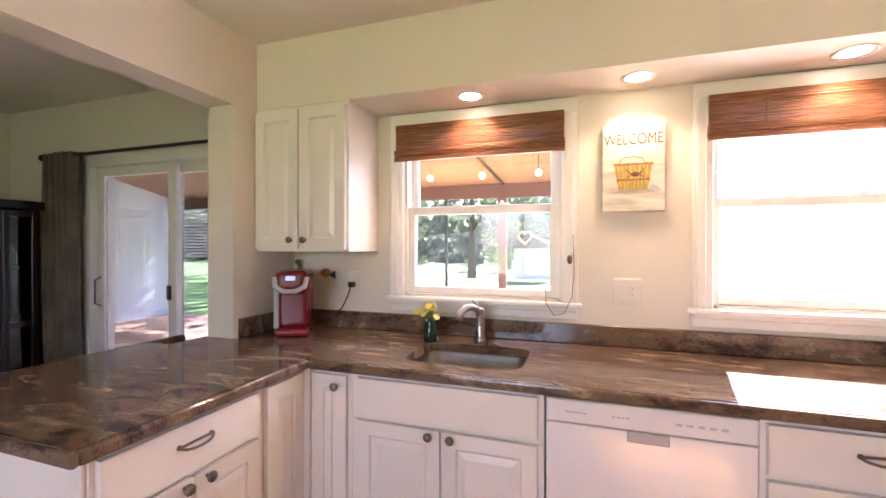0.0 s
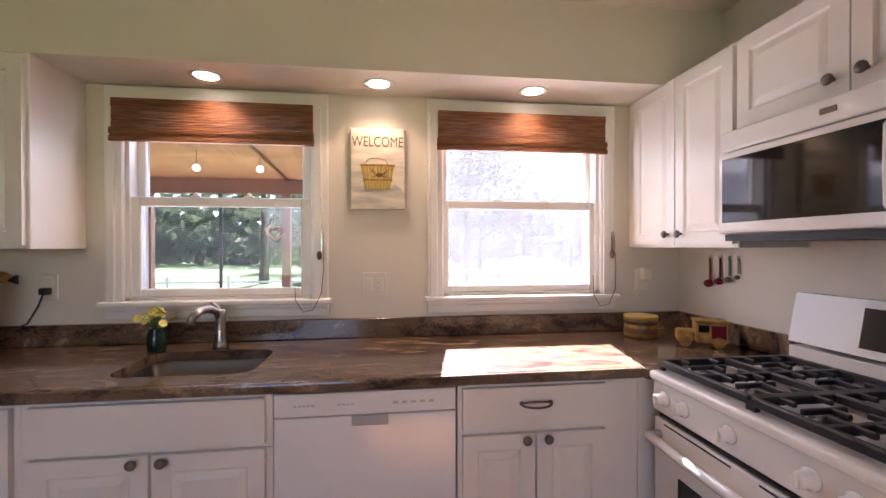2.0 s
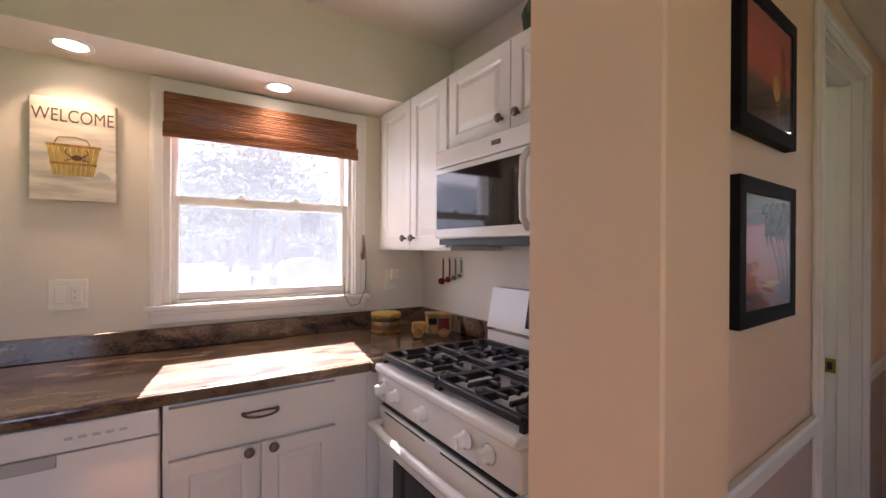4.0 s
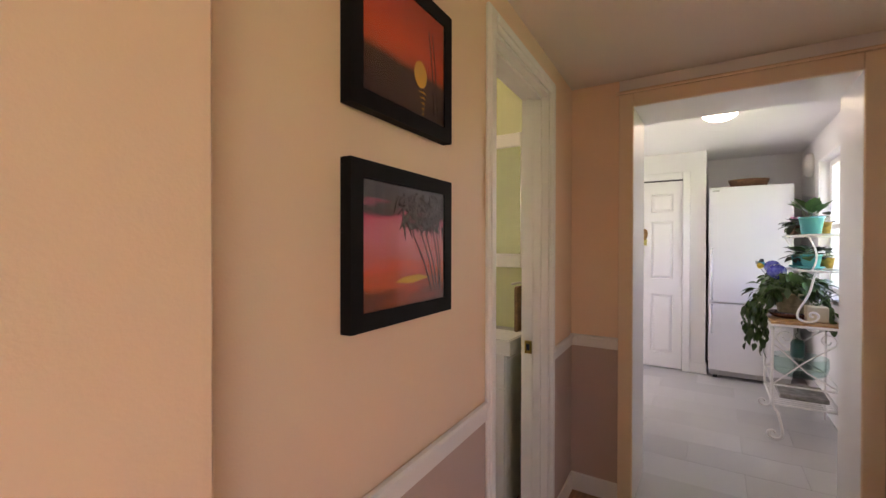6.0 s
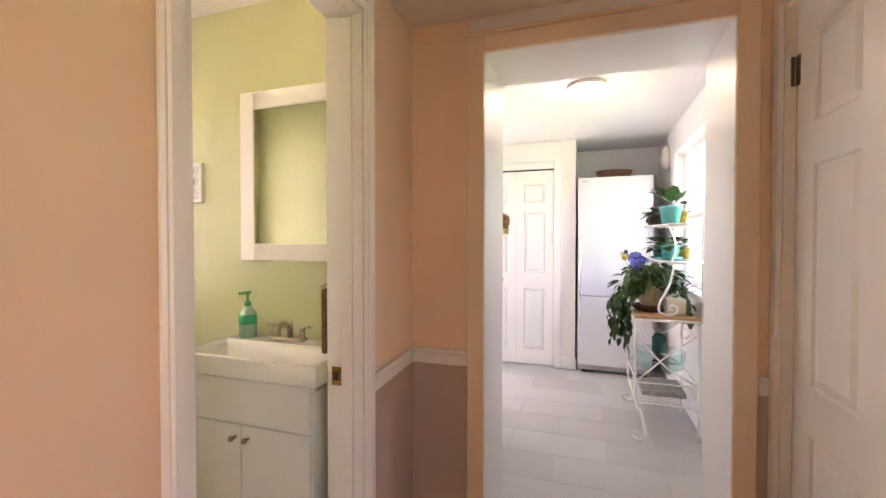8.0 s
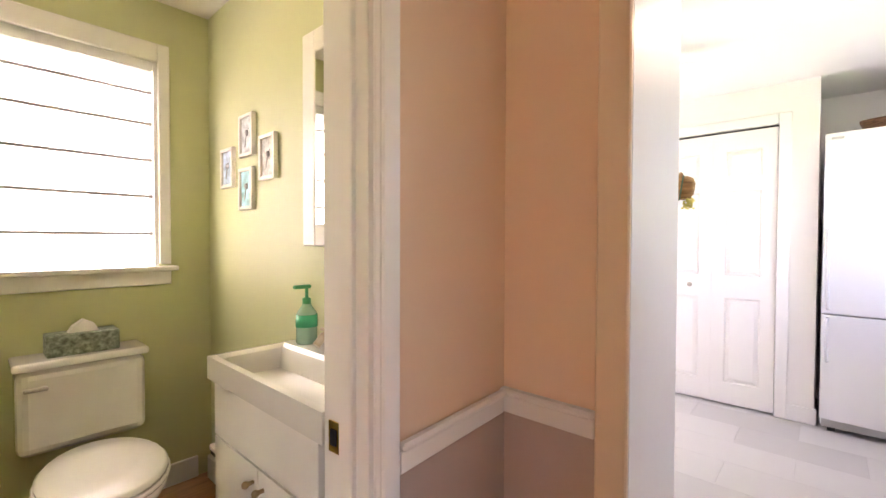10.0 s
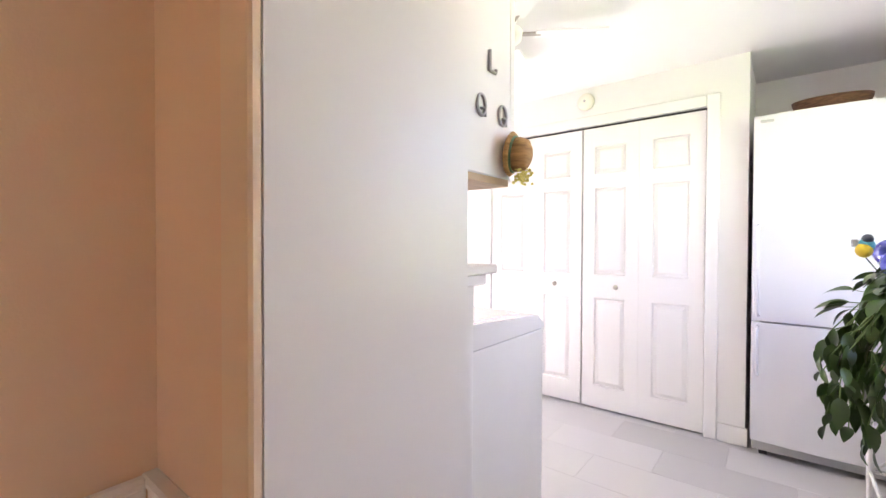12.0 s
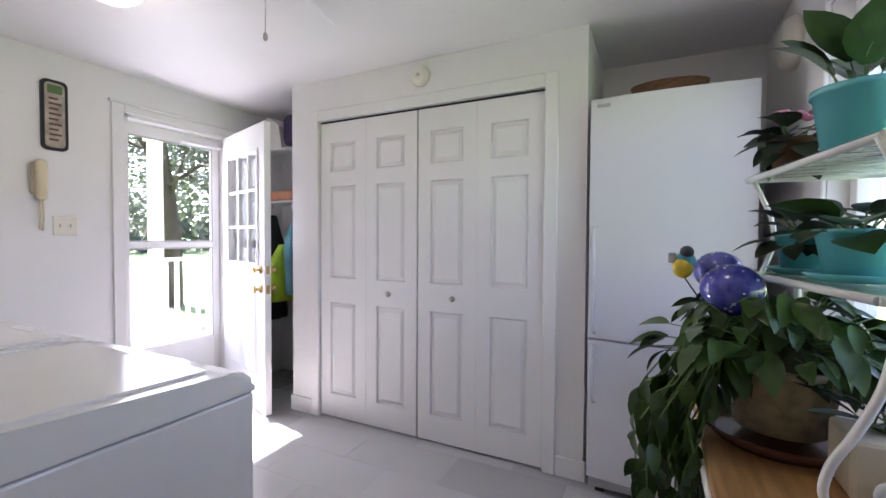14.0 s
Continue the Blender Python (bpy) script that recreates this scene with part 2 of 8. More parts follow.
def tube(bm, pts, r, seg=8, taper=None):
    pts = [Vector(p) for p in pts]
    rows, ref = [], None
    for i, p in enumerate(pts):
        d = (pts[min(i + 1, len(pts) - 1)] - pts[max(i - 1, 0)]).normalized()
        if ref is None:
            ref = d.orthogonal().normalized()
        ref = (ref - d * ref.dot(d))
        ref = ref.normalized() if ref.length > 1e-5 else d.orthogonal().normalized()
        o = d.cross(ref)
        rr = r if taper is None else r + (taper - r) * i / max(1, len(pts) - 1)
        rows.append([bm.verts.new(p + (ref * math.cos(2 * math.pi * k / seg) + o * math.sin(2 * math.pi * k / seg)) * rr) for k in range(seg)])
    for a, b in zip(rows, rows[1:]):
        for k in range(seg):
            bm.faces.new((a[k], a[(k + 1) % seg], b[(k + 1) % seg], b[k])).smooth = True
    bm.faces.new(list(reversed(rows[0])))
    bm.faces.new(rows[-1])
    return bm


def ball(bm, c, r, squash=1.0, seg=16):
    made = bmesh.ops.create_uvsphere(bm, u_segments=seg, v_segments=seg // 2, radius=r, matrix=Matrix.Translation(c) @ Matrix.Diagonal((1, 1, squash, 1)))
    for v in made["verts"]:
        for f in v.link_faces:
            f.smooth = True
    return bm


def prism(bm, outline, h0, h1, m=None):
    """An outline in x and y raised from h0 to h1."""
    m = m or Matrix()
    lo = [bm.verts.new(m @ Vector((x, y, h0))) for x, y in outline]
    hi = [bm.verts.new(m @ Vector((x, y, h1))) for x, y in outline]
    bm.faces.new(list(reversed(lo)))
    bm.faces.new(hi)
    for i in range(len(lo)):
        j = (i + 1) % len(lo)
        bm.faces.new((lo[i], lo[j], hi[j], hi[i]))
    return bm


def BM():
    return bmesh.new()


def thing(name, at=(0, 0, 0), label="", category="", group="", kind=""):
    ob = new(name)
    ob.empty_display_size = 0.1
    ob.location = at
    ob.matrix_world = Matrix.Translation(at)
    return tagged(ob, label, category, group, kind)


def part(name, bm, material, parent=None, label="", m=None):
    if m is not None:
        bm.transform(m)
    bmesh.ops.recalc_face_normals(bm, faces=bm.faces[:])
    me = bpy.data.meshes.new(name)
    bm.to_mesh(me)
    bm.free()
    me.materials.append(material)
    ob = new(name, me)
    if parent is not None:
        ob.parent = parent
        chain, inv = parent, Matrix()
        stack = []
        while chain is not None:
            stack.append(chain)
            chain = chain.parent
        for o in reversed(stack):
            inv = inv @ o.matrix_parent_inverse @ o.matrix_basis if o.parent else inv @ o.matrix_basis
        ob.matrix_parent_inverse = inv.inverted()
    if label:
        ob["label"] = label
    return ob


def solid(name, a, b, material, label="", category="", kind="", bev=0.0):
    return tagged(part(name, box(BM(), a, b, bev), material), label, category, kind=kind)


def slab_with_holes(name, axis, at, thick, u0, u1, v0, v1, holes, material, label):
    """A wall of the given thickness with rectangular openings. axis 'y': along x at y=at..at+thick; 'x': along y."""
    bm = BM()
    us = sorted({u0, u1, *[h[0] for h in holes], *[h[1] for h in holes]})
    for a, b in zip(us, us[1:]):
        cuts = sorted((h[2], h[3]) for h in holes if h[0] <= a + 1e-6 and h[1] >= b - 1e-6)
        z = v0
        spans = []
        for lo, hi in cuts:
            if lo > z + 1e-6:
                spans.append((z, lo))
            z = max(z, hi)
        if z < v1 - 1e-6:
            spans.append((z, v1))
        for lo, hi in spans:
            if axis == "y":
                box(bm, (a, at, lo), (b, at + thick, hi))
            else:
                box(bm, (at, a, lo), (at + thick, b, hi))
    bmesh.ops.remove_doubles(bm, verts=bm.verts[:], dist=1e-5)
    return tagged(part(name, bm, material), label, "wall", kind="structure")


def panel(bm, x0, z0, x1, z1, y, slope=0.02, rise=0.008):
    """A raised field in the plane y, proud towards -y."""
    o = [(x0, z0), (x1, z0), (x1, z1), (x0, z1)]
    i = [(x0 + slope, z0 + slope), (x1 - slope, z0 + slope), (x1 - slope, z1 - slope), (x0 + slope, z1 - slope)]
    lo = [bm.verts.new((x, y, z)) for x, z in o]
    hi = [bm.verts.new((x, y - rise, z)) for x, z in i]
    bm.faces.new(hi)
    for k in range(4):
        bm.faces.new((lo[k], lo[(k + 1) % 4], hi[(k + 1) % 4], hi[k]))


def panelled(w, h, t, fields, groove=0.007):
    """A door leaf, front at y=0 facing -y, back at y=t, with raised fields (x0, z0, x1, z1)."""
    bm = BM()
    xs = sorted({0.0, w, *[f[0] for f in fields], *[f[2] for f in fields]})
    zs = sorted({0.0, h, *[f[1] for f in fields], *[f[3] for f in fields]})
    grid = {(x, z): bm.verts.new((x, 0, z)) for x in xs for z in zs}
    for xa, xb in zip(xs, xs[1:]):
        for za, zb in zip(zs, zs[1:]):
            if not any(f[0] <= xa and xb <= f[2] and f[1] <= za and zb <= f[3] for f in fields):
                bm.faces.new((grid[xa, za], grid[xb, za], grid[xb, zb], grid[xa, zb]))

    def rim(x0, z0, x1, z1):
        fx = [x for x in xs if x0 <= x <= x1]
        fz = [z for z in zs if z0 <= z <= z1]
        return [(x, z0) for x in fx] + [(x1, z) for z in fz[1:]] + [(x, z1) for x in reversed(fx[:-1])] + [(x0, z) for z in reversed(fz[1:-1])]

    for f in fields:
        loop = rim(*f)
        cx, cz, hw, hh = (f[0] + f[2]) / 2, (f[1] + f[3]) / 2, (f[2] - f[0]) / 2, (f[3] - f[1]) / 2
        rows = [[grid[p] for p in loop]]
        for inset, y in ((0.006, groove), (0.012, groove), (min(0.034, hw * 0.5, hh * 0.5), groove * 0.15)):
            rows.append([bm.verts.new((cx + (x - cx) * (hw - inset) / hw, y, cz + (z - cz) * (hh - inset) / hh)) for x, z in loop])
        for p, q in zip(rows, rows[1:]):
            for i in range(len(p)):
                bm.faces.new((p[i], p[(i + 1) % len(p)], q[(i + 1) % len(p)], q[i]))
        bm.faces.new(rows[-1])
    loop = rim(0.0, 0.0, w, h)
    front = [grid[p] for p in loop]
    back = [bm.verts.new((x, t, z)) for x, z in loop]
    for i in range(len(front)):
        bm.faces.new((front[i], back[i], back[(i + 1) % len(back)], front[(i + 1) % len(front)]))
    bm.faces.new(list(reversed(back)))
    return bm


def facing(x, y, z, way):
    """Pose of a front built facing -y: way 's' keeps it, 'e' turns it to face +x, 'n' +y, 'w' -x. (x, y, z) is its lower left corner seen from the front."""
    return pose(x, y, z, 0, 0, {"s": 0, "e": 90, "n": 180, "w": -90}[way])


def knob(parent, p, way, r=0.016, material=None, name="knob"):
    m = facing(*p, way) @ pose(0, 0, 0, 90)
    bm = lathe(BM(), [(0.006, 0), (0.006, 0.012), (r, 0.018), (r * 1.05, 0.024), (r * 0.7, 0.030), (0.001, 0.031)], m, 12)
    return part(name, bm, material or PEWTER, parent)


def loop_pull(parent, p, way, length=0.110, tall=0.021, out=0.024):
    """A drawer pull bent as a flat closed loop."""
    pts = []
    for k in range(25):
        a = 2 * math.pi * k / 24
        u = math.cos(a)
        pts.append((length / 2 * u, -0.004 - out * (1 - u * u) ** 0.5 * 0.75 - 0.002, -tall * 0.5 + tall * 0.5 * math.sin(a)))
    bm = tube(BM(), pts, 0.0042, 6)
    for e in (-1, 1):
        lathe(bm, [(0.008, 0), (0.007, 0.006), (0.004, 0.012)], Matrix.Translation((e * length * 0.48, 0, -tall * 0.5)) @ pose(0, 0, 0, 90), 10)
    return part("handle", bm, PEWTER, parent, m=facing(*p, way))


# ---- the house: floors, walls, ceilings ----
KN, CZ = 2.09, 2.42
slab_with_holes("wall_north", "y", KN, 0.15, -4.5, 1.90, 0, CZ, [(-0.93, -0.11, 1.115, 2.0), (0.51, 1.33, 1.115, 2.0), (-3.42, -1.85, 0.0, 1.965)], KWALL, "cream painted kitchen wall with two windows")
slab_with_holes("wall_east", "x", 1.78, 0.12, 0.40, KN, 0, CZ, [], KWALL, "cream painted wall behind the range")
slab_with_holes("wall_west", "x", -1.80, 0.16, -2.6, KN, 0, CZ, [(-1.2, 1.63, 0.872, 2.06), (-2.3, -1.2, 0, 2.06)], KWALL, "cream wall with a wide pass-through opening")
slab_with_holes("wall_dining_west", "x", -4.50, 0.12, -2.6, KN, 0, CZ, [], KWALL, "plain cream dining room wall")
# The opening is an addition that lets fill light in from behind.
slab_with_holes("wall_south", "y", -2.75, 0.15, -4.5, 1.65, 0, CZ, [(-1.8, -0.2, 0.85, 2.1)], KWALL, "plain cream wall with an unseen window opening added for light")
slab_with_holes("wall_dining_east", "x", 1.5, 0.12, -2.6, -0.90, 0, CZ, [], HWALL, "plain peach wall")
slab_with_holes("wall_hall_south", "y", -0.985, 0.12, 1.5, 3.27, 0, CZ, [(2.415, 3.21, 0, 2.04)], HWALL, "peach hall wall with a panelled door")
solid("wall_closet_back", (2.2, -1.6, 0), (3.4, -1.5, 2.3), HWALL, "plain wall behind the hall door", "wall", "structure")
slab_with_holes("wall_hall_end", "x", 3.27, 0.38, -1.16, 0.47, 0, CZ, [(-0.748, 0.108, 0, 2.055)], JAMBW, "deep white doorway wall between hall and laundry")
solid("soffit", (-1.64, 1.79, 2.075), (1.78, KN, CZ), KWALL, "cream dropped soffit over the windows", "soffit", "structure")
solid("floor", (-4.5, -2.75, -0.12), (3.65, 2.4, 0.0), OAK, "warm oak floor of kitchen and hall", "floor", "structure")
solid("ceiling", (-4.5, -2.75, CZ), (1.9, KN + 0.15, CZ + 0.1), CEIL, "off-white painted ceiling", "ceiling", "structure")
solid("ceiling_hall", (1.06, -1.02, 2.20), (3.27, 0.44, 2.26), CEIL, "low off-white hall ceiling", "ceiling", "structure")
solid("ceiling_bath", (1.9, 0.55, 2.40), (3.27, 2.40, 2.46), CEIL, "off-white bathroom ceiling", "ceiling", "structure")
solid("hall_header", (0.99, -1.02, 2.20), (1.06, 0.30, CZ), HWALL, "peach header over the hall entrance", "header", "structure")

# the skewed hall wall with the bathroom door: u runs along the wall, v into it
HM = pose(1.15, 0.305, 0, 0, 0, 3.2)


def hbox(bm, u0, v0, z0, u1, v1, z1, bev=0.0):
    return box(bm, (u0, v0, z0), (u1, v1, z1), bev)


BJ0, BJ1, BT = 1.005, 1.655, 2.035
bm = BM()
for a, b, lo, hi in ((-0.05, BJ0, 0, CZ), (BJ0, BJ1, BT, CZ), (BJ1, 2.14, 0, CZ)):
    hbox(bm, a, 0, lo, b, 0.11, hi)
hall_wall = tagged(part("wall_hall_north", bm, HWALL, m=HM), "peach painted hall wall with the bathroom doorway", "wall", kind="structure")
bm = BM()
hbox(bm, 0, -0.004, 0.09, BJ0 - 0.065, 0.0, 0.81)
hbox(bm, BJ1 + 0.065, -0.004, 0.09, 2.115, 0.0, 0.81)
tagged(part("wainscot", bm, HLOW, m=HM), "mauve painted lower wall below the chair rail", "wainscot", kind="structure")


def rail(bm, u0, u1):
    hbox(bm, u0, -0.012, 0.80, u1, 0, 0.845, 0.003)
    hbox(bm, u0, -0.024, 0.845, u1, 0, 0.862, 0.006)


bm = BM()
rail(bm, 0.0, BJ0 - 0.066)
rail(bm, BJ1 + 0.066, 2.10)
tagged(part("chair_rail", bm, WHITE, m=HM), "cream moulded chair rail", "trim", kind="structure")
bm = BM()
for a, b in ((0.0, BJ0 - 0.066), (BJ1 + 0.066, 2.10)):
    hbox(bm, a, -0.014, 0, b, 0, 0.10, 0.004)
tagged(part("baseboard", bm, WHITE, m=HM), "cream baseboard", "trim", kind="structure")
bm = BM()
for a, b in ((BJ0 - 0.065, BJ0 - 0.005), (BJ1 + 0.005, BJ1 + 0.065)):
    hbox(bm, a, -0.016, 0, b, 0, BT + 0.065, 0.005)
    hbox(bm, a + 0.008, -0.022, 0, b - 0.018, -0.014, BT + 0.05, 0.004)
hbox(bm, BJ0 - 0.005, -0.016, BT + 0.005, BJ1 + 0.005, 0, BT + 0.065, 0.005)
hbox(bm, BJ0 - 0.005, -0.022, BT + 0.022, BJ1 + 0.005, -0.014, BT + 0.05, 0.004)
for a, b in ((BJ0 - 0.012, BJ0 + 0.004), (BJ1 - 0.004, BJ1 + 0.012)):
    hbox(bm, a, -0.002, 0, b, 0.125, BT)
hbox(bm, BJ0, -0.002, BT - 0.006, BJ1, 0.125, BT + 0.012)
hbox(bm, BJ1 - 0.016, 0.03, 0, BJ1 - 0.003, 0.068, BT - 0.006, 0.002)
hbox(bm, BJ0 + 0.003, 0.03, BT - 0.02, BJ1 - 0.016, 0.068, BT - 0.006, 0.002)
tagged(part("door_casing", bm, WHITE, m=HM), "cream moulded casing of the bathroom doorway", "trim", kind="structure")
strike = thing("strike_plate", HM @ Vector((BJ1, 0.09, 0.87)), "small brass strike plate on the door jamb", "latch")
part("plate", hbox(BM(), BJ1 - 0.008, 0.074, 0.84, BJ1 - 0.004, 0.108, 0.90, 0.001), BRASS, strike, m=HM)
part("keeper", hbox(BM(), BJ1 - 0.0105, 0.084, 0.855, BJ1 - 0.0075, 0.100, 0.885), BLACK, strike, m=HM)

# the post at the wall's end
solid("wall_end_post", (0.975, 0.19, 0), (1.15, 0.415, CZ), HWALL, "peach boxed post at the wall's end", "post", "structure", 0.004)
solid("wall_wing", (1.10, 0.40, 0), (1.80, 0.425, CZ), KWALL, "wing wall between range and hall", "wall", "structure")

# hall end: casing, rail, wainscot
bm = BM()
for a, b in ((0.108, 0.178), (-0.818, -0.748)):
    box(bm, (3.254, a, 0), (3.27, b, 2.125), 0.004)
box(bm, (3.254, -0.748, 2.055), (3.27, 0.108, 2.125), 0.004)
box(bm, (3.246, -0.83, 2.125), (3.27, 0.19, 2.14), 0.004)
tagged(part("trim_hall_opening", bm, PEACHTRIM), "cream casing round the laundry opening", "trim", kind="structure")
for n, (a, b) in {"wall_end_panel": (0.178, 0.43), "wall_end_panel_2": (-0.865, -0.818)}.items():
    bm = box(BM(), (3.266, a, 0.862), (3.270, b, 2.2))
    tagged(part(n, bm, HWALL), "peach wall beside the laundry opening", "wall", kind="structure")
    bm = box(BM(), (3.262, a, 0.09), (3.270, b, 0.80))
    tagged(part(n + "_low", bm, HLOW), "mauve lower wall beside the laundry opening", "wainscot", kind="structure")
    bm = box(BM(), (3.252, a, 0.80), (3.27, b, 0.845), 0.003)
    box(bm, (3.242, a, 0.845), (3.27, b, 0.862), 0.005)
    box(bm, (3.254, a, 0), (3.27, b, 0.10), 0.004)
    tagged(part(n + "_rail", bm, WHITE), "cream chair rail and baseboard", "trim", kind="structure")

# bathroom shell
slab_with_holes("wall_bath_north", "y", 2.24, 0.14, 1.8, 3.34, 0, CZ, [(2.20, 2.955, 1.11, 2.10)], GREEN, "green bathroom wall with a window")
solid("wall_bath_east", (3.19, 0.55, 0), (3.27, 2.24, CZ), GREEN, "green painted bathroom wall", "wall", "structure")
solid("wall_bath_west", (1.90, 0.47, 0), (1.95, 2.24, CZ), GREEN, "green painted bathroom wall", "wall", "structure")
bm = BM()
for a, b, lo, hi in ((0.8, BJ0 - 0.01, 0, CZ), (BJ0 - 0.01, BJ1 + 0.01, BT + 0.012, CZ), (BJ1 + 0.012, 2.09, 0, CZ)):
    hbox(bm, a, 0.111, lo, b, 0.118, hi)
tagged(part("wall_bath_south", bm, GREEN, m=HM), "green painted bathroom wall", "wall", kind="structure")

# laundry shell
LC = 2.345
slab_with_holes("wall_laundry_west", "x", 3.55, 0.10, 0.47, 2.85, 0, LC, [], LWALL, "white laundry wall")
slab_with_holes("wall_laundry_north", "y", 2.70, 0.14, 3.65, 7.0, 0, LC, [(5.445, 6.215, 0, 2.085)], LWALL, "white laundry wall with the storm door")
slab_with_holes("wall_laundry_south", "y", -1.16, 0.14, 3.65, 6.9, 0, LC, [(4.55, 5.80, 0.95, 2.08)], LWALL, "white laundry wall with a window")
slab_with_holes("wall_laundry_east", "x", 6.13, 0.11, -0.165, 1.88, 0, LC, [(0.045, 1.625, 0, 2.065)], LWALL, "white closet wall with folding doors")
solid("wall_niche_back", (6.78, -1.02, 0), (6.88, 2.7, LC), LWALL, "white back wall of niche and closet", "wall", "structure")
solid("wall_niche_side", (6.24, -0.165, 0), (6.78, -0.10, LC), LWALL, "white side wall of the fridge niche", "wall", "structure")
solid("wall_coat_side", (6.24, 1.81, 0), (6.78, 1.88, LC), LWALL, "white side wall of the coat nook", "wall", "structure")
solid("ceiling_laundry", (3.65, -1.16, LC), (6.9, 2.84, LC + 0.08), LWALL, "white laundry ceiling", "ceiling", "structure")
solid("floor_laundry", (3.65, -1.16, -0.12), (6.9, 2.84, -0.008), GROUT, "grey tiled laundry floor", "floor", "structure")
solid("floor_threshold", (3.27, -0.748, 0.0), (3.66, 0.108, 0.004), TILE, "grey tile in the doorway", "floor", "structure")


# ---- kitchen ----
BAMBOO = mat("woven_bamboo", (0.34, 0.14, 0.055), 0.5, vary=0.45, scale=9, stretch=(1, 1, 14), second=(0.16, 0.06, 0.025), bump=0.3, bscale=90)
IVORY = mat("ivory_plastic", (0.78, 0.74, 0.65), 0.35)
RED = mat("red_plastic", (0.17, 0.006, 0.012), 0.25, coat=0.2)
GREYP = mat("grey_plastic", (0.42, 0.42, 0.42), 0.3)
GREENGL = mat("dark_green_glass", (0.012, 0.035, 0.025), 0.08)
YELLOW = mat("yellow_petals", (0.76, 0.66, 0.16), 0.6, vary=0.2)
LEAFG = mat("house_plant_leaf", (0.055, 0.12, 0.03), 0.35, vary=0.5, scale=9, rand=0.2)
STEMG = mat("plant_stem", (0.10, 0.18, 0.05), 0.5)
LAMPON = mat("lit_lamp_glass", (1.0, 0.86, 0.62), 0.4, emit=0.6)
CANVAS = mat("whitewashed_board", (0.68, 0.64, 0.55), 0.7, vary=0.25, scale=7, stretch=(1, 1, 5), bump=0.2)
INK = mat("brown_ink", (0.12, 0.085, 0.055), 0.8)
BASKET = mat("basket_yellow", (0.50, 0.36, 0.09), 0.7, vary=0.35, scale=30, stretch=(6, 1, 1))
AMBER = mat("amber_brown", (0.36, 0.19, 0.04), 0.5, vary=0.4, scale=30)
BLUELED = mat("blue_display", (0.10, 0.20, 1.0), 0.3, emit=0.4)
GREYINK = mat("grey_print", (0.5, 0.5, 0.5), 0.5)
TAG = mat("brown_wood_tag", (0.14, 0.06, 0.03), 0.5)


def cabinet_front(parent, name, w, h, p, way, material=None, margin=0.052, knob_at=None, t=0.02):
    m = facing(*p, way)
    bm = panelled(w, h, t, [(margin, margin, w - margin, h - margin)] if h > 0.2 else [])
    door = part(name, bm, material or CABW, parent, m=m)
    if knob_at:
        k = m @ Vector((knob_at[0], 0, knob_at[1]))
        knob(door, k, way)
    return door


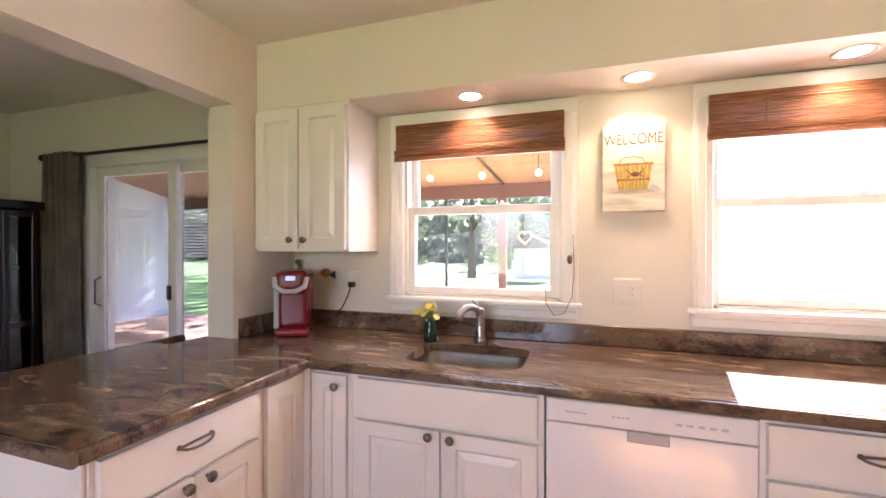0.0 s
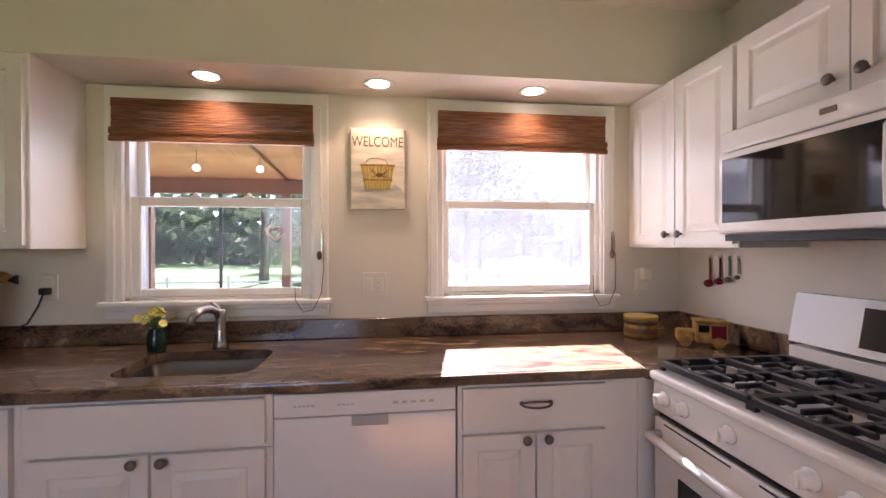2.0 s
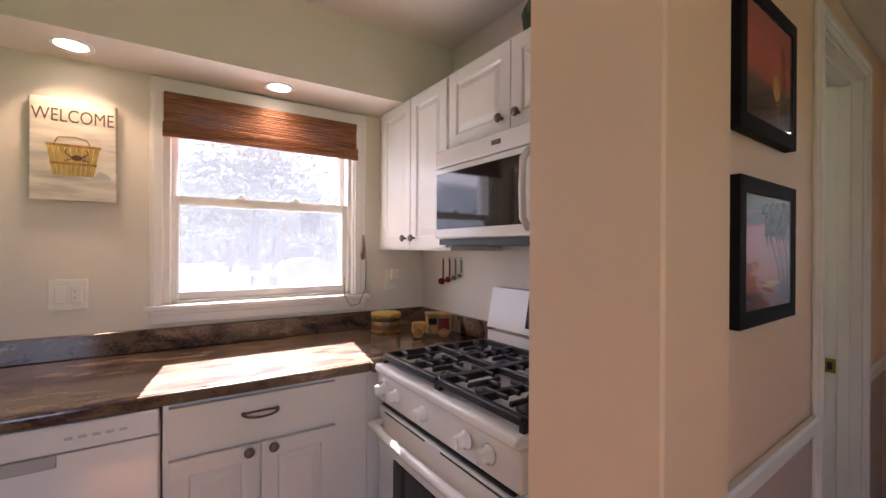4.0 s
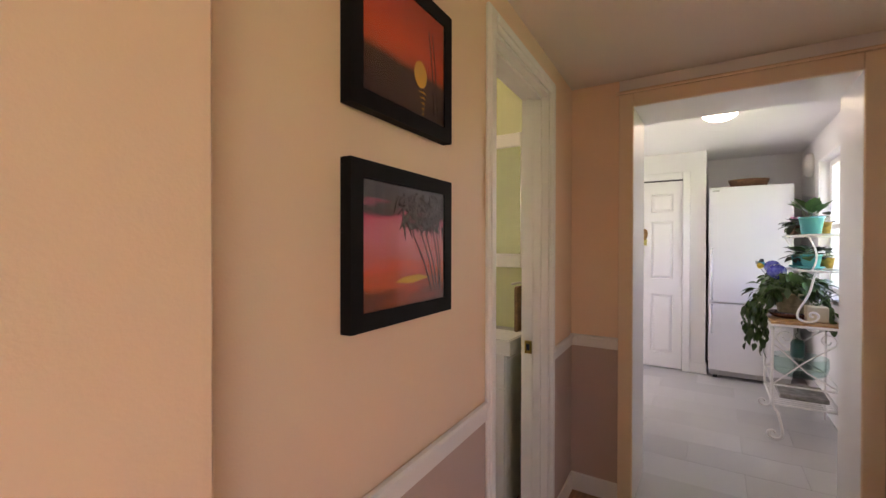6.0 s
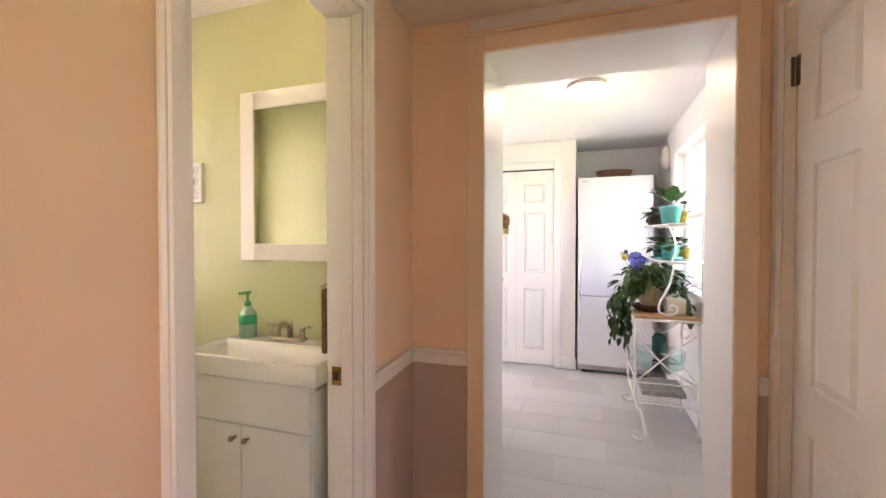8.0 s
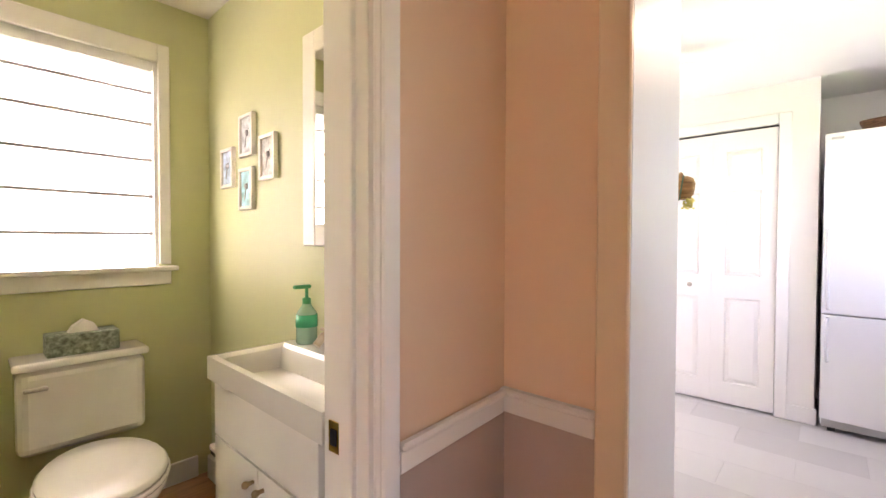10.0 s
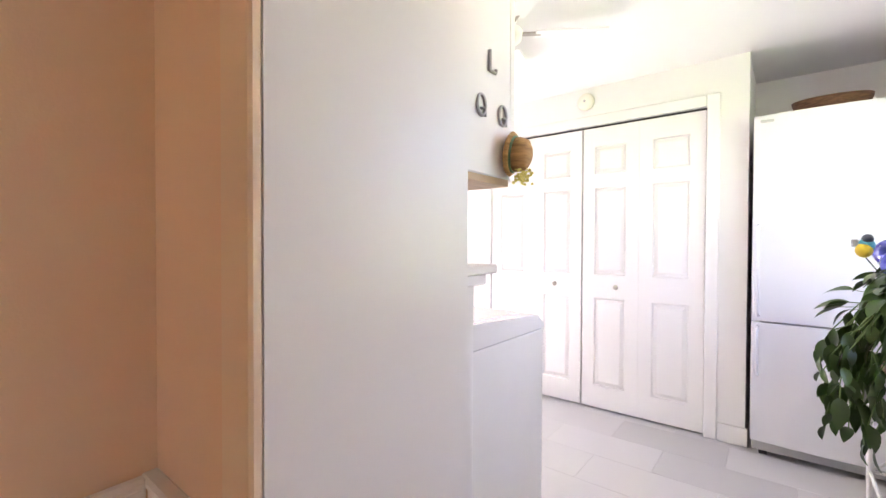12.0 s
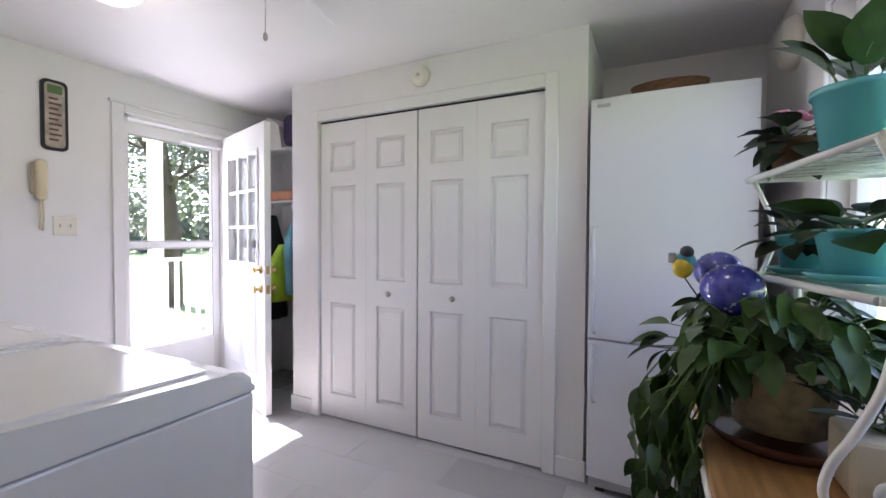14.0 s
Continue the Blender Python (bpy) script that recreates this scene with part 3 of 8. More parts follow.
def sash_window(name, x0, x1, g0, g1, label):
    """Double-hung window in the north wall; x0..x1 the opening, g0..g1 the glass."""
    w = thing(name, (x0, KN, 1.08), label, "window", kind="structure")
    bm = BM()
    for a, b in ((x0 - 0.075, x0 + 0.004), (x1 - 0.004, x1 + 0.075)):
        box(bm, (a, 2.068, 1.10), (b, KN, 2.0), 0.006)
        box(bm, (a + 0.012, 2.058, 1.10), (b - 0.030, 2.070, 2.0), 0.004)
    box(bm, (x0 - 0.075, 2.068, 1.996), (x1 + 0.075, KN, 2.068), 0.006)
    part("casing", bm, WHITE, w)
    bm = box(BM(), (x0 - 0.09, 2.035, 1.078), (x1 + 0.09, 2.15, 1.102), 0.006, 2)
    part("window_sill", bm, WHITE, w)
    bm = box(BM(), (x0 - 0.075, 2.070, 1.020), (x1 + 0.075, KN, 1.078), 0.004)
    box(bm, (x0 - 0.075, 2.060, 1.058), (x1 + 0.075, KN, 1.078), 0.004)
    part("apron", bm, WHITE, w)
    bm = BM()
    for a, b in ((x0 - 0.002, x0 + 0.02), (x1 - 0.02, x1 + 0.002)):
        box(bm, (a, 2.09, 1.10), (b, 2.24, 2.002))
    box(bm, (x0, 2.09, 1.985), (x1, 2.24, 2.002))
    box(bm, (x0, 2.12, 1.098), (x1, 2.24, 1.118))
    part("window_frame", bm, WHITE, w)
    for sname, y, lo, hi, top, bot in (("lower_sash", 2.105, 1.116, 1.575, 0.042, 0.036), ("upper_sash", 2.150, 1.545, 1.99, 0.03, 0.036)):
        bm = BM()
        box(bm, (x0 + 0.018, y, lo), (g0, y + 0.035, hi), 0.004)
        box(bm, (g1, y, lo), (x1 - 0.018, y + 0.035, hi), 0.004)
        box(bm, (g0, y, lo), (g1, y + 0.035, lo + bot), 0.004)
        box(bm, (g0, y, hi - top), (g1, y + 0.035, hi), 0.004)
        s = part(sname, bm, WHITE, w)
        # Tinted pane dims what shows outside; with shadow off, light passes untouched.
        pane = part("pane", box(BM(), (g0, y + 0.015, lo + bot), (g1, y + 0.019, hi - top)), DIMVIEW, s)
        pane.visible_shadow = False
    if name == "window_1":
        scr = part("insect_screen", box(BM(), (x0 + 0.02, 2.215, 1.12), (x1 - 0.02, 2.2165, 1.57)), FINESCREEN, w)
        scr.visible_shadow = False
    if name == "window_2":
        scr = part("insect_screen", box(BM(), (x0 + 0.02, 2.215, 1.12), (x1 - 0.02, 2.2165, 1.99)), SCREEN, w)
        scr.visible_shadow = False
    bm = BM()
    for cx in ((2 * g0 + g1) / 3, (g0 + 2 * g1) / 3):
        box(bm, (cx - 0.022, 2.095, 1.575), (cx + 0.022, 2.125, 1.583), 0.002)
        lathe(bm, [(0.011, 1.583), (0.011, 1.592), (0.006, 1.597)], Matrix.Translation((cx, 2.11, 0)), 10)
    part("sash_lock", bm, WHITE, w)
    return w


sash_window("window_1", -0.93, -0.11, -0.872, -0.167, "white double-hung kitchen window over the sink")
sash_window("window_2", 0.51, 1.33, 0.545, 1.284, "white double-hung kitchen window over the counter")


def bamboo_shade(x0, x1):
    s = thing("bamboo_blind", (x0, 2.03, 1.81), "raised brown woven bamboo roman shade at the window top", "window shade", "kitchen shades")
    rng = random.Random(5)
    bm = BM()
    z = 1.998
    while z > 1.862:
        d = rng.choice((0.0, 0.002, 0.0045))
        hgt = rng.choice((0.005, 0.007, 0.010))
        box(bm, (x0, 2.030 - d, z - hgt), (x1, 2.040, z), 0.0015)
        z -= hgt + 0.0012
    part("slats", bm, BAMBOO, s)
    for k, (lo, hi, y) in enumerate(((1.838, 1.868, 2.018), (1.824, 1.846, 2.024), (1.810, 1.830, 2.014))):
        bm = BM()
        z = hi
        while z > lo:
            box(bm, (x0 - 0.004, y - rng.choice((0, 0.002, 0.004)), z - 0.0065), (x1 + 0.004, y + 0.022, z), 0.0015)
            z -= 0.0075
        part("fold", bm, BAMBOO, s)
    part("headrail", box(BM(), (x0 + 0.01, 2.035, 1.965), (x1 - 0.01, 2.072, 2.0)), BAMBOO, s)
    for c in (x0 + 0.2, x1 - 0.2):
        part("cord", tube(BM(), [(c, 2.027, 1.99), (c, 2.026, 1.86), (c, 2.012, 1.84)], 0.0012, 5), TAG, s)


bamboo_shade(-0.952, -0.098)
bamboo_shade(0.484, 1.334)


def shade_cord(x):
    s = thing("shade_cord", (x, 2.055, 1.06), "looped pull cord with a brown wooden toggle on the casing", "cord", "shade cords")
    part("cleat", box(BM(), (x - 0.006, 2.045, 1.32), (x + 0.006, 2.06, 1.42), 0.003), NICKEL, s)
    part("toggle", lathe(BM(), [(0.005, 0), (0.011, 0.01), (0.012, 0.03), (0.006, 0.04)], Matrix.Translation((x - 0.01, 2.04, 1.285)), 10), TAG, s)
    pts = [(x + 0.004, 2.045, 1.40), (x + 0.010, 2.040, 1.25), (x, 2.028, 1.13), (x - 0.035, 2.026, 1.055), (x - 0.08, 2.026, 1.045), (x - 0.115, 2.026, 1.10), (x - 0.118, 2.030, 1.2)]
    part("cord", tube(BM(), pts, 0.0018, 5), TAG, s)


shade_cord(-0.062)
shade_cord(1.385)

heart = thing("heart_ornament", (-0.29, 2.09, 1.37), "small white wicker heart hanging in the window", "ornament")
pts = []
for k in range(25):
    a = 2 * math.pi * k / 24
    pts.append((-0.285 + 0.0021 * 16 * math.sin(a) ** 3, 2.092, 1.41 + 0.0022 * (13 * math.cos(a) - 5 * math.cos(2 * a) - 2 * math.cos(3 * a) - math.cos(4 * a))))
part("ring", tube(BM(), pts, 0.007, 6), WHITE, heart)
part("string", tube(BM(), [(-0.285, 2.092, 1.43), (-0.285, 2.098, 1.56)], 0.001, 4), WHITE, heart)

# counters
COUNTER = thing("countertop", (0, 1.75, 0.91), "polished brown granite L-shaped countertop with a sink cut-out", "countertop")
SX0, SX1, SY0, SY1 = -0.70, -0.225, 1.545, 1.895


def rounded(x0, y0, x1, y1, r, n=6):
    out = []
    for cx, cy, a0 in ((x1 - r, y0 + r, -90), (x1 - r, y1 - r, 0), (x0 + r, y1 - r, 90), (x0 + r, y0 + r, 180)):
        for k in range(n + 1):
            a = radians(a0 + 90 * k / n)
            out.append((cx + r * math.cos(a), cy + r * math.sin(a)))
    return out


bm = BM()
hole = rounded(SX0, SY0, SX1, SY1, 0.07)
es = []
for loop in ([(-0.85, 1.44), (-0.1, 1.44), (-0.1, KN), (-0.85, KN)], hole):
    vs = [bm.verts.new((x, y, 0.91)) for x, y in loop]
    es += [bm.edges.new((vs[i], vs[(i + 1) % len(vs)])) for i in range(len(vs))]
bmesh.ops.triangle_fill(bm, edges=es, use_beauty=True)
for i in range(len(hole)):
    (ax, ay), (bx, by) = hole[i], hole[(i + 1) % len(hole)]
    bm.faces.new([bm.verts.new(v) for v in ((ax, ay, 0.91), (bx, by, 0.91), (bx, by, 0.873), (ax, ay, 0.873))])
part("sink_slab", bm, GRAN, COUNTER)
for lo, hi in (((-1.64, 1.44), (-0.85, KN)), ((-0.1, 1.44), (1.15, KN)), ((1.15, 1.40), (1.78, KN)), ((-1.96, 0.62), (-1.072, 1.44)), ((-1.82, 1.44), (-1.64, 1.63))):
    part("slab", box(BM(), (*lo, 0.875), (*hi, 0.91)), GRAN, COUNTER)
bm = BM()
box(bm, (-1.052, 1.418, 0.873), (1.15, 1.441, 0.9105), 0.012, 3)
box(bm, (-1.073, 0.618, 0.873), (-1.05, 1.43, 0.9105), 0.012, 3)
box(bm, (-1.97, 0.598, 0.873), (-1.05, 0.621, 0.9105), 0.012, 3)
box(bm, (-1.98, 0.60, 0.873), (-1.958, 1.64, 0.9105), 0.012, 3)
part("edge", bm, GRAN, COUNTER)
bm = box(BM(), (-1.64, 2.066, 0.911), (1.78, KN, 1.003), 0.003)
box(bm, (1.756, 1.40, 0.911), (1.78, 2.066, 1.003), 0.003)
box(bm, (-1.64, 1.66, 0.911), (-1.616, 2.066, 1.003), 0.003)
part("backsplash", bm, GRAN, COUNTER)

sink = thing("sink", ((SX0 + SX1) / 2, 1.72, 0.70), "undermounted stainless steel sink with an empty basin", "sink")
bm = BM()
rows = []
for inset, z, r in ((-0.006, 0.872, 0.07), (0.0, 0.86, 0.07), (0.012, 0.73, 0.07), (0.05, 0.705, 0.07)):
    rows.append([bm.verts.new((x, y, z)) for x, y in rounded(SX0 + inset, SY0 + inset, SX1 - inset, SY1 - inset, r)])
for a, b in zip(rows, rows[1:]):
    for i in range(len(a)):
        bm.faces.new((a[i], a[(i + 1) % len(a)], b[(i + 1) % len(a)], b[i])).smooth = True
bm.faces.new(rows[-1])
part("basin", bm, STEEL, sink)
part("drain", lathe(BM(), [(0.042, 0.706), (0.040, 0.710), (0.02, 0.708)], Matrix.Translation((-0.46, 1.74, 0)), 16), NICKEL, sink)

faucet = thing("faucet", (-0.475, 1.955, 0.91), "brushed nickel single-lever pull-out kitchen faucet", "faucet")
part("base", lathe(BM(), [(0.030, 0.911), (0.028, 0.925), (0.021, 0.94), (0.020, 1.03), (0.023, 1.06), (0.015, 1.075)], Matrix.Translation((-0.475, 1.955, 0)), 16), NICKEL, faucet)
part("spout", tube(BM(), [(-0.475, 1.955, 1.03), (-0.484, 1.935, 1.068), (-0.502, 1.90, 1.084), (-0.522, 1.865, 1.082), (-0.537, 1.835, 1.062), (-0.542, 1.825, 1.035)], 0.015, 12, 0.017), NICKEL, faucet)
part("lever", tube(BM(), [(-0.475, 1.955, 1.06), (-0.49, 1.96, 1.085), (-0.515, 1.955, 1.108)], 0.010, 8, 0.006), NICKEL, faucet)


# base cabinets
def base_unit(name, x0, x1, fronts, label, way="s", at=1.46, depth=0.60, body=True):
    """fronts: (kind, a0, z0, a1, z1, knob u, knob v)."""
    if way == "s":
        org = lambda a, z: (a, at - 0.021, z)
        u = thing(name, ((x0 + x1) / 2, at + depth / 2, 0), label, "cabinet", "kitchen base cabinets")
        lo, hi = (x0, at, 0.10), (x1, at + depth, 0.872)
        toe = ((x0, at + 0.07, 0), (x1, at + 0.09, 0.10))
    else:
        org = lambda a, z: (at + 0.021, a, z)
        u = thing(name, (at - depth / 2, (x0 + x1) / 2, 0), label, "cabinet", "kitchen base cabinets")
        lo, hi = (at - depth, x0, 0.10), (at, x1, 0.872)
        toe = ((at - 0.09, x0, 0), (at - 0.07, x1, 0.10))
    if name == "sink_cabinet":
        part("face_rail", box(BM(), (lo[0], lo[1], 0.691), (hi[0], lo[1] + 0.03, 0.872), 0.002), CABW, u)
        hi = (hi[0], hi[1], 0.69)
    part("body", box(BM(), lo, hi, 0.002), CABW, u)
    part("toe_kick", box(BM(), *toe), CABW, u)
    for f in fronts:
        kind, a0, z0, a1, z1 = f[:5]
        d = cabinet_front(u, kind, a1 - a0, z1 - z0, org(a0, z0), way, knob_at=f[5:7] if len(f) > 5 and kind != "drawer_front" else None)
        if kind == "drawer_front" and len(f) > 5:
            c = org((a0 + a1) / 2, (z0 + z1) / 2 + 0.026)
            loop_pull(d, c, way)
    return u


base_unit("base_cabinet", -1.06, -0.868, [("door", -1.045, 0.14, -0.888, 0.855, 0.115, 0.675)], "narrow white raised-panel base cabinet with a pewter knob")
base_unit("sink_cabinet", -0.868, -0.13, [("false_drawer", -0.838, 0.71, -0.152, 0.855), ("door", -0.838, 0.14, -0.50, 0.692, 0.30, 0.535), ("door", -0.49, 0.14, -0.152, 0.692, 0.035, 0.535)], "white sink base cabinet with two doors under a false drawer")
base_unit("drawer_cabinet", 0.482, 1.15, [("drawer_front", 0.498, 0.71, 1.018, 0.855, 1), ("door", 0.498, 0.14, 0.754, 0.692, 0.222, 0.535), ("door", 0.762, 0.14, 1.018, 0.692, 0.035, 0.535)], "white base cabinet with one drawer over two doors")
base_unit("peninsula_cabinet", 0.66, 1.20, [("drawer_front", 0.675, 0.71, 1.185, 0.855, 1), ("door", 0.675, 0.14, 0.926, 0.692, 0.218, 0.535), ("door", 0.934, 0.14, 1.185, 0.692, 0.035, 0.535)], "white peninsula cabinet with one drawer over two doors", "e", -1.095, 0.62)
base_unit("corner_cabinet", 1.20, 1.459, [("door", 1.225, 0.14, 1.43, 0.855)], "white corner base cabinet beside the peninsula", "e", -1.095, 0.50)
solid("corner_stile", (-1.095, 1.432, 0.10), (-1.050, 1.462, 0.872), CABW, "white corner stile between the base cabinets", "panel", bev=0.002)
solid("end_panel", (-1.72, 0.648, 0), (-1.10, 0.659, 0.872), CABW, "plain white end panel of the peninsula", "panel", bev=0.002)
solid("stove_filler", (1.151, 1.46, 0), (1.76, 1.485, 0.872), CABW, "white filler panel beside the range", "panel")

dw = thing("dishwasher", (0.176, 1.75, 0), "white built-in dishwasher with a recessed pocket handle", "dishwasher")
part("body", box(BM(), (-0.125, 1.465, 0.02), (0.477, 2.03, 0.868)), APPW, dw)
part("door_panel", box(BM(), (-0.122, 1.437, 0.11), (0.474, 1.464, 0.786), 0.004, 2), APPW, dw)
part("control_strip", box(BM(), (-0.122, 1.433, 0.790), (0.474, 1.464, 0.866), 0.006, 2), APPW, dw)
part("handle_pocket", box(BM(), (0.125, 1.434, 0.752), (0.245, 1.440, 0.788), 0.003), GREYP, dw)
bm = BM()
for k in range(9):
    box(bm, (-0.06 + k * 0.014 + (0.07 if k > 4 else 0), 1.4315, 0.824), (-0.05 + k * 0.014 + (0.07 if k > 4 else 0), 1.4335, 0.829))
for k in range(5):
    box(bm, (0.26 + 0.03 * k, 1.4315, 0.822), (0.278 + 0.03 * k, 1.4335, 0.830))
tagged(part("buttons", bm, GREYINK, dw), kind="stuff")
part("kick_plate", box(BM(), (-0.12, 1.50, 0.0), (0.472, 1.51, 0.10)), APPW, dw)


# wall cabinets
def wall_unit(name, lo, hi, doors, way, label):
    u = thing(name, ((lo[0] + hi[0]) / 2, (lo[1] + hi[1]) / 2, lo[2]), label, "cabinet", "kitchen wall cabinets")
    part("body", box(BM(), lo, hi, 0.002), CABW, u)
    for p, w, h, k in doors:
        cabinet_front(u, "door", w, h, p, way, knob_at=k, margin=0.05)
    return u


wall_unit("wall_cabinet", (-1.64, 1.79, 1.338), (-1.088, KN, 2.074), [((-1.632, 1.769, 1.352), 0.262, 0.70, (0.225, 0.045)), ((-1.362, 1.769, 1.352), 0.262, 0.70, (0.037, 0.045))], "s", "white two-door wall cabinet with pewter knobs above the coffee maker")
# fronts facing west start at the far end, seen from the front
wall_unit("wall_cabinet", (1.495, 1.385, 1.338), (1.78, KN, 2.085), [((1.474, 2.012, 1.352), 0.305, 0.715, (0.268, 0.045)), ((1.474, 1.698, 1.352), 0.305, 0.715, (0.037, 0.045))], "w", "white two-door wall cabinet beside the microwave")
wall_unit("wall_cabinet", (1.495, 0.62, 1.745), (1.78, 1.383, 2.085), [((1.474, 1.373, 1.76), 0.37, 0.31, (0.33, 0.045)), ((1.474, 0.998, 1.76), 0.37, 0.31, (0.04, 0.045))], "w", "short white two-door cabinet above the microwave")

vase = thing("green_vase", (1.66, 0.98, 2.085), "mottled green ceramic vase on top of the cabinets", "vase")
part("body", lathe(BM(), [(0.05, 2.086), (0.09, 2.13), (0.10, 2.20), (0.07, 2.26), (0.04, 2.29), (0.05, 2.31)], Matrix.Translation((1.64, 0.98, 0)), 18), mat("green_glaze", (0.06, 0.12, 0.06), 0.25, vary=0.6, scale=14), vase)

mw = thing("microwave", (1.6, 1.0, 1.37), "white over-the-range microwave with a dark glass door", "microwave")
part("body", box(BM(), (1.44, 0.622, 1.385), (1.78, 1.382, 1.742), 0.004), APPW, mw)
part("underside", box(BM(), (1.43, 0.63, 1.362), (1.78, 1.375, 1.385)), BLACK, mw)
part("vent_panel", box(BM(), (1.415, 0.622, 1.672), (1.44, 1.382, 1.742), 0.006, 2), APPW, mw)
door = part("door", box(BM(), (1.410, 0.80, 1.388), (1.44, 1.382, 1.668), 0.008, 2), APPW, mw)
part("window", box(BM(), (1.4075, 0.862, 1.425), (1.412, 1.365, 1.645), 0.002), DARKGL, door, "black glass")
part("handle", tube(BM(), [(1.405, 0.842, 1.41), (1.375, 0.838, 1.44), (1.370, 0.836, 1.53), (1.375, 0.838, 1.62), (1.405, 0.842, 1.652)], 0.011, 10), APPW, door)
part("control_panel", box(BM(), (1.413, 0.622, 1.388), (1.44, 0.797, 1.668), 0.006, 2), APPW, mw)
part("badge", box(BM(), (1.412, 0.985, 1.70), (1.416, 1.03, 1.716), 0.001), PEWTER, mw, "small dark maker's badge")

st = thing("gas_range", (1.46, 1.0, 0), "white gas range with black iron grates and a backguard", "range")
SF, ST0, ST1 = 1.165, 0.622, 1.392
part("body", box(BM(), (SF + 0.03, ST0, 0.03), (1.765, ST1, 0.885), 0.003), APPW, st)
part("cooktop", box(BM(), (SF - 0.015, ST0 - 0.002, 0.882), (1.70, ST1 + 0.002, 0.914), 0.012, 3), APPW, st)
part("control_panel", box(BM(), (SF + 0.0, ST0, 0.775), (SF + 0.04, ST1, 0.884), 0.006), APPW, st)
part("vent_slot", box(BM(), (SF + 0.004, ST0 + 0.03, 0.762), (SF + 0.03, ST1 - 0.03, 0.770)), BLACK, st)
for ky in (1.325, 1.235, 1.055, 0.83, 0.735):
    kb = BM()
    lathe(kb, [(0.026, 0), (0.025, 0.008), (0.019, 0.012), (0.017, 0.034), (0.013, 0.038)], facing(SF, ky, 0.832, "w") @ pose(0, 0, 0, 90), 18)
    box(kb, (SF - 0.042, ky - 0.005, 0.814), (SF - 0.012, ky + 0.005, 0.85), 0.003)
    part("knob", kb, APPW, st)
od = part("oven_door", box(BM(), (SF + 0.002, ST0 + 0.004, 0.19), (SF + 0.045, ST1 - 0.004, 0.755), 0.008, 2), APPW, st)
part("oven_window", box(BM(), (SF - 0.001, ST0 + 0.13, 0.32), (SF + 0.004, ST1 - 0.13, 0.60), 0.002), DARKGL, od, "dark oven glass")
part("oven_handle", tube(BM(), [(SF, ST0 + 0.035, 0.70), (SF - 0.045, ST0 + 0.05, 0.705), (SF - 0.055, ST0 + 0.2, 0.707), (SF - 0.058, (ST0 + ST1) / 2, 0.708), (SF - 0.055, ST1 - 0.2, 0.707), (SF - 0.045, ST1 - 0.05, 0.705), (SF, ST1 - 0.035, 0.70)], 0.016, 12), APPW, od)
part("vents", box(box(BM(), (SF, ST0 + 0.06, 0.741), (SF + 0.006, ST0 + 0.34, 0.746)), (SF, ST1 - 0.34, 0.741), (SF + 0.006, ST1 - 0.06, 0.746)), BLACK, st)
part("drawer", box(BM(), (SF + 0.005, ST0 + 0.004, 0.04), (SF + 0.045, ST1 - 0.004, 0.18), 0.006, 2), APPW, st)
bm = BM()
prism(bm, [(1.70, 1.0), (1.745, 1.0), (1.775, 1.175), (1.735, 1.175)], 0, ST1 - ST0, Matrix(((1, 0, 0, 0), (0, 0, 1, ST0), (0, 1, 0, 0), (0, 0, 0, 1))))
bg = part("backguard", bm, APPW, st)
part("riser", box(BM(), (1.70, ST0, 0.90), (1.775, ST1, 0.985), 0.004), APPW, st)
bm = BM()
prism(bm, [(1.7035, 1.025), (1.712, 1.025), (1.735, 1.15), (1.7275, 1.15)], 0, 0.30, Matrix(((1, 0, 0, 0), (0, 0, 1, 0.86), (0, 1, 0, 0), (0, 0, 0, 1))))
dp = part("display", bm, DARKGL, bg, "black display panel")
bm = BM()
for k, hgt in enumerate((0.0, 0.016, 0.036, 0.052)):
    box(bm, (1.7135, 1.065 - hgt, 1.10), (1.7175, 1.055 - hgt, 1.122))
part("clock_digits", bm, BLUELED, dp, "lit blue clock digits")
for gy in (0.64, 1.013):
    bm = BM()
    y0, y1, x0, x1 = gy, gy + 0.36, 1.19, 1.67
    for a in (0.0, 0.5, 1.0):
        box(bm, (x0, y0 + (y1 - y0) * a - 0.010, 0.928), (x1, y0 + (y1 - y0) * a + 0.010, 0.951), 0.003)
        box(bm, (x0 + (x1 - x0) * a - 0.010, y0, 0.928), (x0 + (x1 - x0) * a + 0.010, y1, 0.951), 0.003)
    for a in (0.14, 0.36, 0.64, 0.86):
        for q in (0.0, 0.36, 0.5, 0.86):
            box(bm, (x0 + (x1 - x0) * a - 0.006, y0 + (y1 - y0) * q, 0.937), (x0 + (x1 - x0) * a + 0.006, y0 + (y1 - y0) * (q + 0.14), 0.9515), 0.003)
    for a in (0.25, 0.75):
        for q in (0.0, 0.38, 0.62):
            box(bm, (x0 + (x1 - x0) * a - 0.006, y0 + (y1 - y0) * q, 0.937), (x0 + (x1 - x0) * a + 0.006, y0 + (y1 - y0) * (q + (0.14 if q else 0.3)), 0.952), 0.003)
        for q in (0.08, 0.62):
            box(bm, (x0 + (x1 - x0) * q, y0 + (y1 - y0) * a - 0.006, 0.937), (x0 + (x1 - x0) * (q + 0.26), y0 + (y1 - y0) * a + 0.006, 0.952), 0.003)
    for fx in (x0, x1):
        for fy in (y0, y1):
            box(bm, (fx - 0.008, fy - 0.008, 0.913), (fx + 0.008, fy + 0.008, 0.940))
    part("grate", bm, BLACK, st, "black cast-iron grate")
